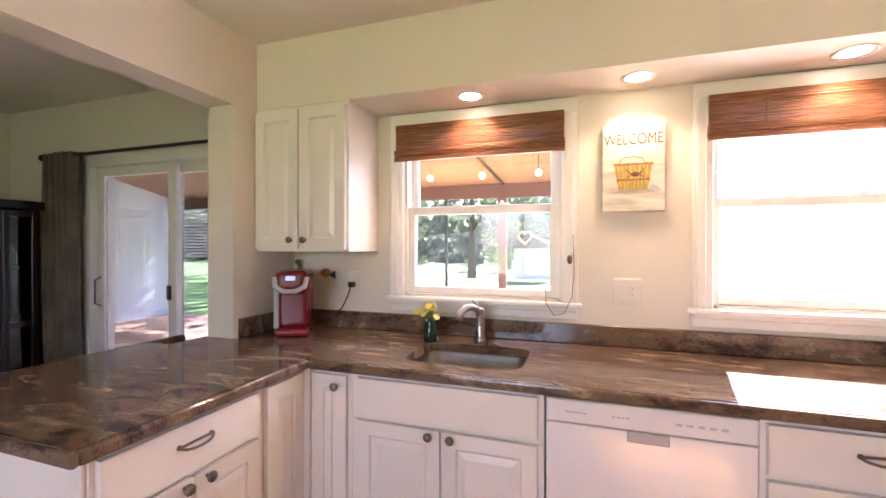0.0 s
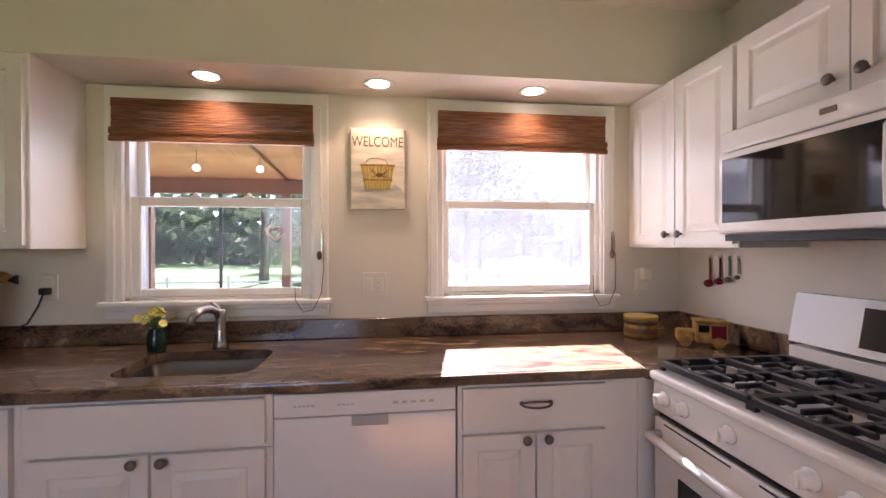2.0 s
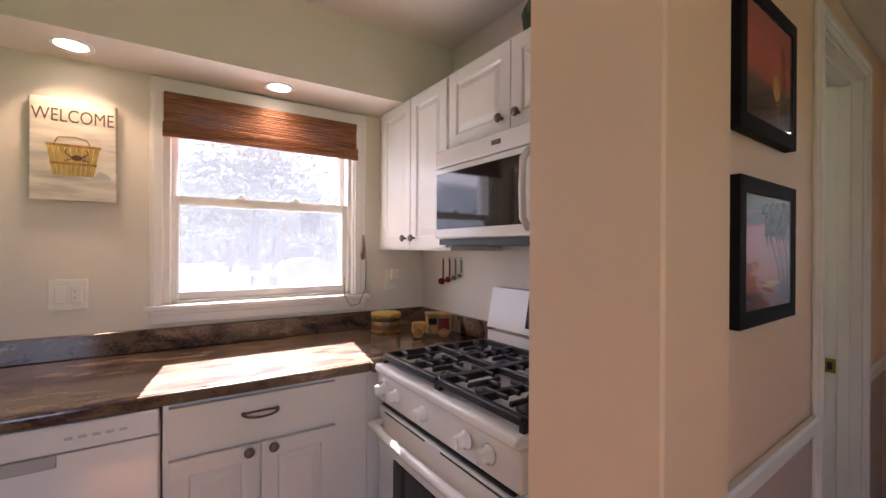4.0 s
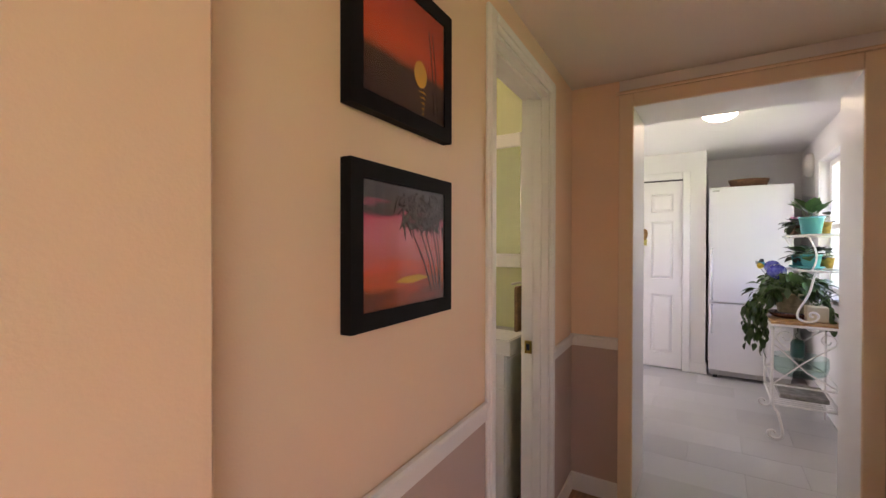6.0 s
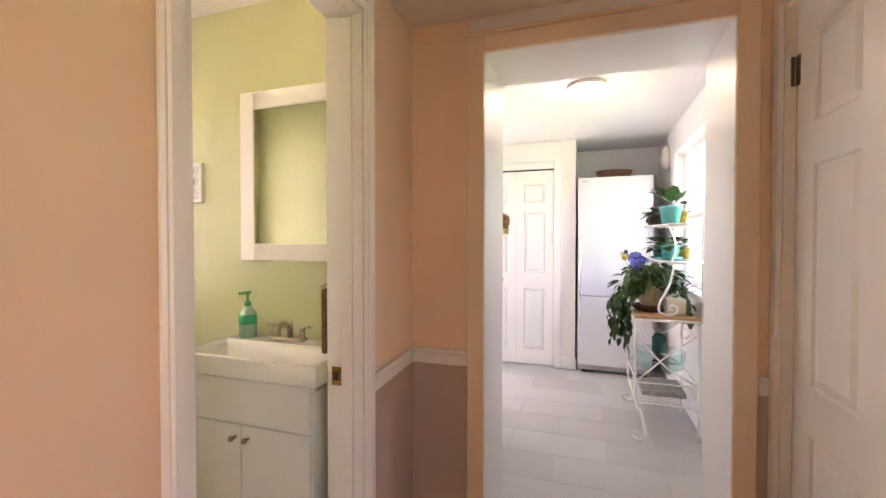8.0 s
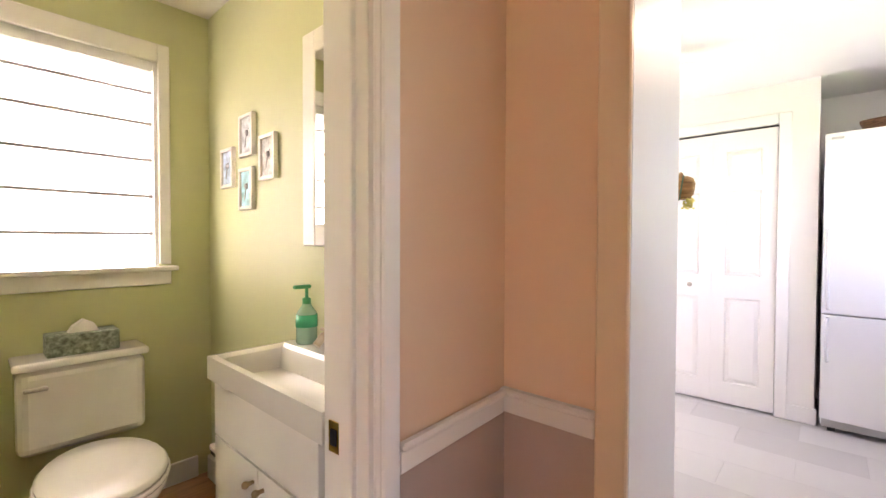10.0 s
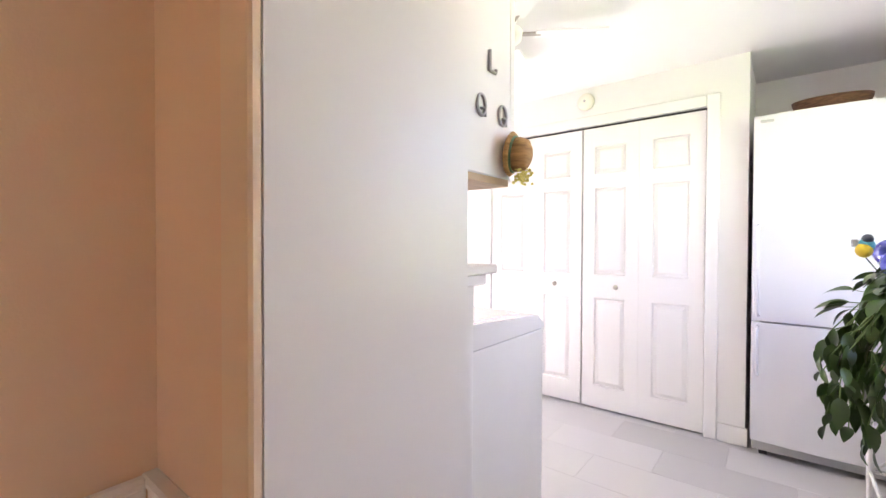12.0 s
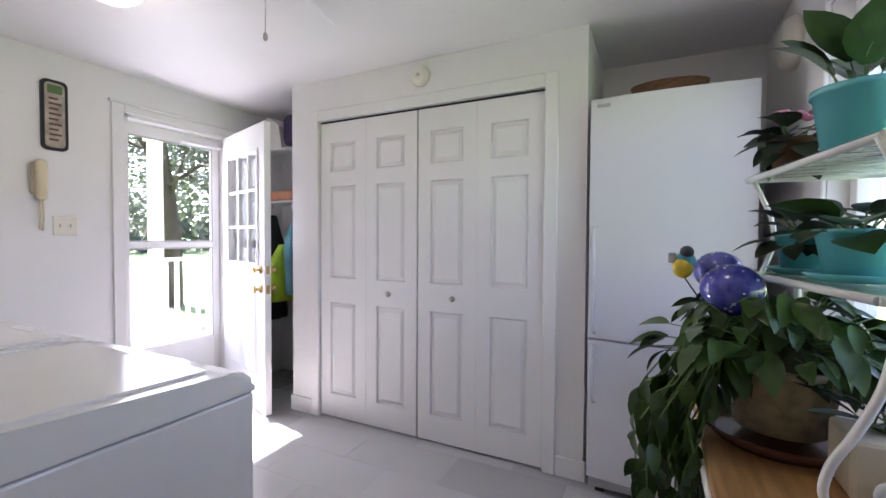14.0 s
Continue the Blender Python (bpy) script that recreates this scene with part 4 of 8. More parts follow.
for bx in (1.31, 1.55):
    for by in (0.73, 0.91, 1.10, 1.28):
        part("burner", lathe(BM(), [(0.045, 0.913), (0.042, 0.922), (0.030, 0.924), (0.030, 0.931), (0.02, 0.934)], Matrix.Translation((bx, by, 0)), 16), BLACK, st)

# recessed lamps
for lx in (-0.522, 0.204, 0.922):
    rl = thing("recessed_light", (lx, 1.937, 2.075), "lit round recessed ceiling light with a white trim", "recessed light", "soffit lights")
    bm = BM()
    lathe(bm, [(0.050, 2.0735), (0.068, 2.068), (0.068, 2.0745)], Matrix.Translation((lx, 1.937, 0)), 24, cap=False)
    part("trim_ring", bm, WHITE, rl)
    part("bulb_face", lathe(BM(), [(0.001, 2.0725), (0.049, 2.0725), (0.049, 2.0745)], Matrix.Translation((lx, 1.937, 0)), 24), LAMPON, rl)

# welcome sign
sign = thing("welcome_sign", (0.197, 2.07, 1.52), "whitewashed wooden welcome sign with a painted bushel basket", "sign")
part("board", box(BM(), (0.068, 2.060, 1.522), (0.327, 2.089, 1.908), 0.004), CANVAS, sign)
txt = bpy.data.curves.new("lettering", "FONT")
txt.body, txt.size, txt.extrude, txt.align_x = "WELCOME", 0.056, 0.0006, "CENTER"
to = new("lettering", txt)
to.data.materials.append(INK)
to.parent = sign
to.matrix_parent_inverse = sign.matrix_world.inverted()
to.matrix_basis = pose(0.197, 2.0585, 1.822, 90) @ Matrix.Diagonal((0.90, 1.25, 1, 1))
to["label"] = "brown serif lettering"
for k in range(9):
    bm = BM()
    a0, a1 = -1 + 2 * k / 9, -1 + 2 * (k + 0.9) / 9
    vs = [(0.197 + 0.060 * a0, 1.62), (0.197 + 0.060 * a1, 1.62), (0.197 + 0.080 * a1, 1.735), (0.197 + 0.080 * a0, 1.735)]
    prism(bm, vs, 0, 0.0025, Matrix(((1, 0, 0, 0), (0, 0, -1, 2.0598), (0, 1, 0, 0), (0, 0, 0, 1))))
    part("painted_stave", bm, BASKET, sign, "painted yellow basket stave")
bm = box(BM(), (0.115, 2.0565, 1.728), (0.279, 2.0605, 1.738))
box(bm, (0.128, 2.0565, 1.660), (0.266, 2.0605, 1.668))
tube(bm, [(0.14, 2.058, 1.74), (0.15, 2.058, 1.762), (0.20, 2.058, 1.768), (0.235, 2.058, 1.758), (0.245, 2.058, 1.74)], 0.002, 5)
part("painted_hoops", bm, AMBER, sign)
bm = ball(BM(), (0.205, 2.0585, 1.688), 0.022, 0.6, 10)
for v in bm.verts:
    v.co.y = 2.0585 + (v.co.y - 2.0585) * 0.1
for sx in (-1, 1):
    tube(bm, [(0.205 + sx * 0.015, 2.058, 1.69), (0.205 + sx * 0.034, 2.058, 1.705), (0.205 + sx * 0.03, 2.058, 1.72)], 0.0025, 5)
    tube(bm, [(0.205 + sx * 0.015, 2.058, 1.683), (0.205 + sx * 0.036, 2.058, 1.675)], 0.002, 5)
part("painted_crab", bm, TAG, sign)
bm = box(BM(), (0.085, 2.0588, 1.606), (0.31, 2.0603, 1.6085))
prism(bm, [(0.25, 1.612), (0.312, 1.612), (0.30, 1.63), (0.275, 1.642)], 0, 0.0018, Matrix(((1, 0, 0, 0), (0, 0, -1, 2.0603), (0, 1, 0, 0), (0, 0, 0, 1))))
part("painted_table", bm, GREYINK, sign)


def wall_plate(name, lo, hi, kind, way="y"):
    s = thing(name, lo, kind, "switch plate")
    part("plate", box(BM(), lo, hi, 0.003), IVORY, s)
    return s


p = wall_plate("switch_plate", (0.119, 2.082, 1.102), (0.238, KN, 1.221), "ivory double switch and outlet plate on the wall")
part("rocker", box(BM(), (0.138, 2.079, 1.128), (0.170, 2.083, 1.195), 0.002), IVORY, p)
part("outlet_face", box(BM(), (0.187, 2.079, 1.128), (0.221, 2.083, 1.195), 0.002), IVORY, p)
part("slots", box(box(BM(), (0.198, 2.078, 1.145), (0.200, 2.080, 1.153)), (0.198, 2.078, 1.170), (0.200, 2.080, 1.178)), BLACK, p)
for ox in (-1.235, 1.559):
    p = wall_plate("wall_outlet", (ox - 0.036, 2.083, 1.115), (ox + 0.036, KN, 1.228), "ivory wall outlet above the counter")
    part("outlet_face", box(BM(), (ox - 0.018, 2.080, 1.132), (ox + 0.018, 2.084, 1.212), 0.004), IVORY, p)
plug = thing("plug_in_freshener", (1.575, 2.06, 1.18), "small white plug-in unit in the outlet", "plug")
part("body", box(BM(), (1.545, 2.045, 1.165), (1.60, 2.081, 1.235), 0.012, 3), IVORY, plug)

cm = thing("coffee_maker", (-1.435, 1.86, 0.911), "glossy red single-cup coffee maker with a silver collar", "coffee maker")
X, Y = 0.0, 0.0
CMM = pose(-1.445, 1.85, 0, 0, 0, 27)
part("base", box(BM(), (X - 0.085, Y - 0.12, 0.912), (X + 0.085, Y + 0.12, 0.955), 0.02, 3), RED, cm, m=CMM)
part("column", box(BM(), (X - 0.075, Y - 0.02, 0.95), (X + 0.075, Y + 0.12, 1.17), 0.025, 3), RED, cm, m=CMM)
hd = part("head", box(BM(), (X - 0.082, Y - 0.125, 1.13), (X + 0.082, Y + 0.12, 1.245), 0.035, 4), RED, cm, m=CMM)
part("front_panel", box(BM(), (X - 0.070, Y - 0.075, 0.95), (X + 0.070, Y - 0.015, 1.14), 0.02, 3), RED, cm, m=CMM)
part("collar", tube(BM(), [(X - 0.078, Y - 0.12, 1.21), (X - 0.07, Y - 0.135, 1.165), (X - 0.03, Y - 0.143, 1.142), (X + 0.03, Y - 0.143, 1.142), (X + 0.07, Y - 0.135, 1.165), (X + 0.078, Y - 0.12, 1.21)], 0.013, 8), GREYP, hd, "silver handle collar", m=CMM)
part("screen", box(BM(), (X - 0.024, Y - 0.131, 1.195), (X + 0.024, Y - 0.124, 1.217), 0.002), mat("lit_screen", (0.35, 0.45, 0.8), 0.2, emit=0.03), hd, "lit blue screen", m=CMM)
part("water_tank", box(BM(), (X - 0.112, Y + 0.0, 0.93), (X - 0.084, Y + 0.11, 1.21), 0.010, 3), GREYINK, cm, "clear grey water tank", m=CMM)
cord = thing("power_cord", (-1.24, 2.0, 1.1), "black appliance cord running to the outlet", "cord")
part("cable", tube(BM(), [(-1.35, 1.96, 0.96), (-1.32, 2.0, 0.995), (-1.28, 2.03, 1.02), (-1.25, 2.045, 1.09), (-1.235, 2.055, 1.148), (-1.235, 2.079, 1.152)], 0.004, 6), BLACK, cord)
part("plug", box(BM(), (-1.252, 2.045, 1.138), (-1.218, 2.080, 1.168), 0.006, 2), BLACK, cord)
orn = thing("wall_ornament", (-1.41, 2.08, 1.21), "small amber fish ornament on the wall", "ornament")
bm = ball(BM(), (-1.41, 2.07, 1.215), 0.035, 0.75, 12)
for v in bm.verts:
    v.co.y = 2.07 + (v.co.y - 2.07) * 0.5
part("body", bm, AMBER, orn)
part("tail", prism(BM(), [(-1.385, 1.20), (-1.35, 1.185), (-1.352, 1.225)], 0, 0.012, Matrix(((1, 0, 0, 0), (0, 0, -1, 2.078), (0, 1, 0, 0), (0, 0, 0, 1)))), BLACK, orn)
orn2 = thing("corner_figurine", (-1.55, 2.04, 1.003), "slender green figurine on the backsplash ledge", "ornament")
part("stem", tube(BM(), [(-1.55, 2.05, 1.0), (-1.555, 2.05, 1.15), (-1.58, 2.05, 1.26)], 0.009, 7), STEMG, orn2)
part("head", ball(BM(), (-1.585, 2.05, 1.275), 0.018, 0.9, 10), STEMG, orn2)

fl = thing("flower_vase", (-0.712, 1.915, 0.911), "small dark green glass vase of yellow daisies", "flowers")
part("vase", lathe(BM(), [(0.032, 0.9115), (0.036, 0.94), (0.034, 0.985), (0.026, 1.0), (0.030, 1.01)], Matrix.Translation((-0.712, 1.915, 0)), 16), GREENGL, fl)
rng = random.Random(3)
bm, bs = BM(), BM()
for k in range(30):
    a, r = rng.uniform(0, 6.28), rng.uniform(0.005, 0.075)
    c = Vector((-0.712 + r * math.cos(a), 1.915 + r * math.sin(a) * 0.7, 1.075 - r * 0.45 + rng.uniform(-0.012, 0.016)))
    tube(bs, [(-0.712, 1.915, 1.0), ((c.x - 0.712) / 2, (c.y + 1.915) / 2, 1.03), c], 0.0014, 4)
    tilt = Matrix.Translation(c) @ pose(0, 0, 0, rng.uniform(0, 60), rng.uniform(-30, 30), rng.uniform(0, 360))
    for j in range(10):
        q = tilt @ pose(0, 0, 0, 0, 0, 36 * j)
        vs = [bm.verts.new(q @ Vector(v)) for v in ((0.002, -0.003, 0), (0.014, -0.004, 0.003), (0.019, 0, 0.002), (0.014, 0.004, 0.003), (0.002, 0.003, 0))]
        bm.faces.new(vs)
    ball(bm, tilt @ Vector((0, 0, 0.002)), 0.005, 0.6, 8)
part("blooms", bm, YELLOW, fl, "yellow daisy blooms")
part("stems", bs, STEMG, fl)

tin = thing("round_tin", (1.46, 1.93, 0.911), "round yellow and black printed snack tin", "tin")
T = Matrix.Translation((1.46, 1.93, 0))
part("can", lathe(BM(), [(0.074, 0.9115), (0.076, 0.915), (0.076, 1.0), (0.074, 1.002)], T, 24), mat("tin_yellow", (0.30, 0.16, 0.03), 0.35, vary=0.6, scale=26), tin)
part("band", lathe(BM(), [(0.0768, 0.93), (0.0768, 0.955)], T, 24, cap=False), TAG, tin)
part("band", lathe(BM(), [(0.0768, 0.972), (0.0768, 0.988)], T, 24, cap=False), mat("tin_black", (0.02, 0.016, 0.012), 0.4), tin)
part("lid", lathe(BM(), [(0.078, 0.998), (0.078, 1.012), (0.070, 1.014), (0.001, 1.014)], T, 24), mat("tin_gold", (0.5, 0.32, 0.06), 0.3, vary=0.2), tin)

toy = thing("toy_truck", (1.62, 1.70, 0.911), "yellow and brown vintage toy delivery truck tin", "toy")
TM = pose(1.60, 1.70, 0.912, 0, 0, -28)
TY = mat("toy_yellow", (0.40, 0.22, 0.055), 0.35, vary=0.4, scale=34)
part("body", box(BM(), (-0.03, -0.045, 0.02), (0.09, 0.045, 0.105), 0.006), TY, toy, m=TM)
part("roof", box(BM(), (-0.035, -0.048, 0.104), (0.094, 0.048, 0.116), 0.004), AMBER, toy, m=TM)
part("hood", box(BM(), (-0.10, -0.035, 0.02), (-0.03, 0.035, 0.07), 0.012, 2), TY, toy, m=TM)
part("window", box(BM(), (-0.02, -0.0465, 0.065), (0.02, -0.0445, 0.095)), DARKGL, toy, m=TM)
part("panel_print", box(BM(), (0.028, -0.0465, 0.04), (0.082, -0.0445, 0.095)), RED, toy, m=TM)
for wx in (-0.07, 0.055):
    for wy in (-0.047, 0.047):
        part("wheel", lathe(BM(), [(0.022, -0.007), (0.024, 0), (0.022, 0.007)], Matrix.Translation((wx, wy, 0.023)) @ pose(0, 0, 0, 90), 14), AMBER, toy, m=TM)

for k, sy in enumerate((1.862, 1.80, 1.745, 1.695)):
    sp = thing("measuring_spoon", (1.77, sy, 1.2), "red-handled measuring spoon hanging on the wall", "spoon", "hanging spoons")
    L = 0.105 - 0.013 * k
    part("handle", box(BM(), (1.772, sy - 0.006, 1.288 - L), (1.777, sy + 0.006, 1.29), 0.002), RED if k < 2 else STEEL, sp)
    part("bowl", ball(BM(), (1.765, sy, 1.285 - L - 0.012), 0.021 - 0.003 * k, 0.9, 12), RED if k < 2 else STEEL, sp)
    part("hook", tube(BM(), [(1.78, sy, 1.30), (1.768, sy, 1.297), (1.768, sy, 1.286)], 0.0015, 5), STEEL, sp)

# dining side: slider, curtain, china cabinet
sl = thing("sliding_door", (-2.62, 2.09, 0), "white sliding glass door to the porch", "door", kind="structure")
bm = BM()
for a, b in ((-3.47, -3.40), (-1.87, -1.80)):
    box(bm, (a, 2.07, 0), (b, 2.24, 1.965))
box(bm, (-3.47, 2.07, 1.935), (-1.80, 2.24, 2.02))
box(bm, (-3.47, 2.07, 0), (-1.80, 2.24, 0.03))
part("door_frame", bm, WHITE, sl)
for a, b, y in ((-3.40, -2.62, 2.12), (-2.72, -1.87, 2.17)):
    bm = BM()
    for u, v in ((a, a + 0.075), (b - 0.075, b)):
        box(bm, (u, y, 0.03), (v, y + 0.035, 1.935), 0.004)
    box(bm, (a + 0.075, y, 1.87), (b - 0.075, y + 0.035, 1.935), 0.004)
    box(bm, (a + 0.075, y, 0.03), (b - 0.075, y + 0.035, 0.13), 0.004)
    s = part("sash", bm, WHITE, sl)
    # Pane colour darkens the porch view only; it casts no shadow.
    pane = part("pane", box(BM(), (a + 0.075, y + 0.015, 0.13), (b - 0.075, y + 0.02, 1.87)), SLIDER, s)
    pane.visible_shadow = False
part("handle", tube(BM(), [(-3.36, 2.12, 0.93), (-3.36, 2.08, 0.95), (-3.36, 2.08, 1.12), (-3.36, 2.12, 1.14)], 0.008, 8), STEEL, sl)
part("latch", box(BM(), (-2.69, 2.10, 1.0), (-2.66, 2.12, 1.10), 0.005), BLACK, sl)

cur = thing("curtain", (-3.6, 2.0, 0), "gathered taupe grommet curtain beside the sliding door", "curtain")
bm = BM()
cols = []
for k in range(61):
    u = k / 60
    x = -3.80 + 0.40 * u
    y = 2.0 + 0.035 * math.sin(u * 2 * math.pi * 5.5)
    cols.append([bm.verts.new((x + 0.01 * math.sin(9 * u + z), y * 1.0 + 0.012 * math.sin(3 * z + 8 * u), z)) for z in (0.02, 0.5, 1.0, 1.5, 2.035)])
for a, b in zip(cols, cols[1:]):
    for i in range(4):
        bm.faces.new((a[i], b[i], b[i + 1], a[i + 1])).smooth = True
bmesh.ops.solidify(bm, geom=bm.faces[:], thickness=0.004)
part("cloth", bm, mat("taupe_cloth", (0.33, 0.28, 0.22), 0.8, vary=0.2, scale=8, bump=0.3, bscale=200), cur)
rod = thing("curtain_rod", (-2.7, 2.0, 2.06), "dark metal curtain rod over the sliding door", "curtain rod")
part("pole", tube(BM(), [(-3.78, 2.0, 2.012), (-1.82, 2.0, 2.012)], 0.011, 10), BLACK, rod)
part("finial", ball(BM(), (-3.80, 2.0, 2.012), 0.025, 1, 12), BLACK, rod)
for bx in (-3.70, -1.95):
    part("bracket", box(BM(), (bx - 0.01, 2.0, 2.0), (bx + 0.01, 2.09, 2.025)), BLACK, rod)

cc = thing("china_cabinet", (-4.025, 1.72, 0), "dark mahogany china cabinet with glass doors and ornaments", "china cabinet")
# Dark pane tint that darkens what shows inside the cabinet.
CABGLASS = glass("dark_tint_cabinet_glass", (0.35, 0.33, 0.30))
DW = mat("dark_mahogany", (0.028, 0.012, 0.008), 0.3, vary=0.4, scale=6, stretch=(8, 8, 1))
bm = BM()
box(bm, (-4.345, 1.52, 0), (-3.735, 1.55, 1.64))
box(bm, (-4.345, 1.92, 0), (-3.735, 1.95, 1.64))
box(bm, (-4.355, 1.52, 0), (-4.325, 1.95, 1.64))
box(bm, (-4.375, 1.50, 1.62), (-3.705, 1.97, 1.68), 0.01, 2)
for z in (0.05, 0.5, 0.85, 1.2):
    box(bm, (-4.325, 1.55, z), (-3.755, 1.92, z + 0.02))
part("case", bm, DW, cc)
for a, b in ((1.54, 1.735), (1.737, 1.93)):
    bm = BM()
    for u, v in ((a, a + 0.035), (b - 0.035, b)):
        box(bm, (-3.740, u, 0.06), (-3.715, v, 1.61), 0.003)
    for z in (0.06, 0.80, 1.57):
        box(bm, (-3.740, a + 0.035, z), (-3.715, b - 0.035, z + 0.04), 0.003)
    d = part("door", bm, DW, cc)
    part("pane", box(BM(), (-3.730, a + 0.035, 0.1), (-3.726, b - 0.035, 1.57)), CABGLASS, d)
for k, (oy, oz, r) in enumerate(((1.65, 0.87, 0.05), (1.82, 0.87, 0.06), (1.7, 1.22, 0.05), (1.85, 1.22, 0.04), (1.72, 0.52, 0.06))):
    v = thing("china_ornament", (-3.925, oy, oz), "small pale china piece on the cabinet shelf", "china", "cabinet china")
    part("body", lathe(BM(), [(r * 0.6, oz + 0.001), (r, oz + 0.04), (r * 0.7, oz + 0.11), (r * 0.4, oz + 0.15)], Matrix.Translation((-3.875, oy, 0)), 14), (IVORY, YELLOW, GREYP, IVORY, AMBER)[k], v)
lampb = thing("cabinet_urn", (-3.925, 1.7, 1.76), "small dark urn on the china cabinet", "urn")
part("body", lathe(BM(), [(0.04, 1.681), (0.05, 1.71), (0.025, 1.74), (0.035, 1.77)], Matrix.Translation((-3.925, 1.72, 0)), 14), DW, lampb)
# Frame for the added south opening, which stays out of view.
dwin = thing("window_3", (-1.0, -2.7, 0.85), "unseen wide white window added for fill light", "window", kind="structure")
bm = BM()
for a, b in ((-1.8, -1.74), (-1.03, -0.97), (-0.26, -0.2)):
    box(bm, (a, -2.72, 0.85), (b, -2.66, 2.1), 0.004)
box(bm, (-1.74, -2.72, 2.04), (-0.26, -2.66, 2.1), 0.004)
box(bm, (-1.74, -2.72, 0.85), (-0.26, -2.66, 0.91), 0.004)
part("window_frame", bm, WHITE, dwin)
# Unseen canopy made up to go with the warm fill lamp.
hl = thing("ceiling_light", (0.35, -1.25, 2.42), "unseen ceiling light canopy added above the warm fill lamp", "ceiling light")
part("canopy", lathe(BM(), [(0.14, 2.39), (0.15, 2.419)], Matrix.Translation((0.35, -1.25, 0)), 24), NICKEL, hl)


# ---- hall ----
def art_material(name, stops, distort=0.06, scale=7.0, slant=0.0, z0=0.0, z1=1.0):
    m = bpy.data.materials.new(name)
    m.use_nodes = True
    n, l = m.node_tree.nodes, m.node_tree.links
    b = n["Principled BSDF"]
    b.inputs["Roughness"].default_value = 0.35
    tc, sp, nz = n.new("ShaderNodeTexCoord"), n.new("ShaderNodeSeparateXYZ"), n.new("ShaderNodeTexNoise")
    mp = n.new("ShaderNodeMapping")
    mp.inputs["Scale"].default_value = (1, 1, 4)
    l.new(tc.outputs["Object"], sp.inputs[0])
    l.new(tc.outputs["Object"], mp.inputs[0])
    l.new(mp.outputs[0], nz.inputs["Vector"])
    nz.inputs["Scale"].default_value, nz.inputs["Detail"].default_value = scale, 5
    mr = n.new("ShaderNodeMapRange")
    mr.inputs["From Min"].default_value, mr.inputs["From Max"].default_value = z0, z1
    sl = n.new("ShaderNodeMath")
    sl.operation = "MULTIPLY_ADD"
    sl.inputs[1].default_value = slant
    l.new(sp.outputs["X"], sl.inputs[0])
    l.new(sp.outputs["Z"], sl.inputs[2])
    l.new(sl.outputs[0], mr.inputs["Value"])
    ad = n.new("ShaderNodeMath")
    ad.operation = "MULTIPLY_ADD"
    ad.inputs[1].default_value = distort * 6
    sb = n.new("ShaderNodeMath")
    sb.operation = "SUBTRACT"
    sb.inputs[1].default_value = 0.5
    l.new(nz.outputs[0], sb.inputs[0])
    l.new(sb.outputs[0], ad.inputs[0])
    l.new(mr.outputs[0], ad.inputs[2])
    r = n.new("ShaderNodeValToRGB")
    e = r.color_ramp.elements
    e[0].position, e[0].color = stops[0][0], (*stops[0][1], 1)
    e[1].position, e[1].color = stops[-1][0], (*stops[-1][1], 1)
    for p, c in stops[1:-1]:
        x = e.new(p)
        x.color = (*c, 1)
    l.new(ad.outputs[0], r.inputs[0])
    l.new(r.outputs[0], b.inputs["Base Color"])
    return m


SUNSET = art_material("sunset_print", [(0.0, (0.16, 0.035, 0.02)), (0.16, (0.55, 0.09, 0.03)), (0.27, (0.70, 0.09, 0.04)), (0.36, (0.60, 0.13, 0.12)), (0.62, (0.62, 0.17, 0.23)), (0.78, (0.52, 0.06, 0.14)), (0.86, (0.05, 0.035, 0.04)), (1.0, (0.035, 0.03, 0.035))], 0.085, 9, 0, 1.235, 1.455)
REDSKY = art_material("red_sky_print", [(0.0, (0.035, 0.015, 0.012)), (0.34, (0.05, 0.016, 0.012)), (0.42, (0.55, 0.07, 0.02)), (0.60, (0.70, 0.08, 0.02)), (1.0, (0.50, 0.045, 0.02))], 0.02, 6, 0, 1.65, 1.86)
SUNY = mat("sun_yellow_ink", (0.75, 0.42, 0.02), 0.4)
PALM = mat("palm_ink", (0.030, 0.016, 0.018), 0.5)


def framed_picture(z0, z1, art, label):
    u0, u1 = 0.30, 0.674
    f = thing("framed_picture", HM @ Vector((0.49, 0, z0)), label, "picture", "hall pictures")
    bm = BM()
    for a, b, lo, hi in ((u0, u0 + 0.034, z0, z1), (u1 - 0.034, u1, z0, z1), (u0 + 0.034, u1 - 0.034, z0, z0 + 0.034), (u0 + 0.034, u1 - 0.034, z1 - 0.034, z1)):
        hbox(bm, a, -0.026, lo, b, -0.001, hi)
    part("frame", bm, FRAMEB, f, m=HM)
    part("print", hbox(BM(), u0 + 0.032, -0.021, z0 + 0.032, u1 - 0.032, -0.017, z1 - 0.032), art, f, m=HM)
    pane = part("pane", hbox(BM(), u0 + 0.032, -0.0250, z0 + 0.032, u1 - 0.032, -0.0240, z1 - 0.032), GLASS, f, m=HM)
    return f


FLATM = Matrix(((1, 0, 0, 0), (0, 0, -1, -0.0212), (0, 1, 0, 0), (0, 0, 0, 1)))
pic = framed_picture(1.183, 1.503, SUNSET, "black framed print of palms before a pink sunset")
bm = BM()
rng = random.Random(8)
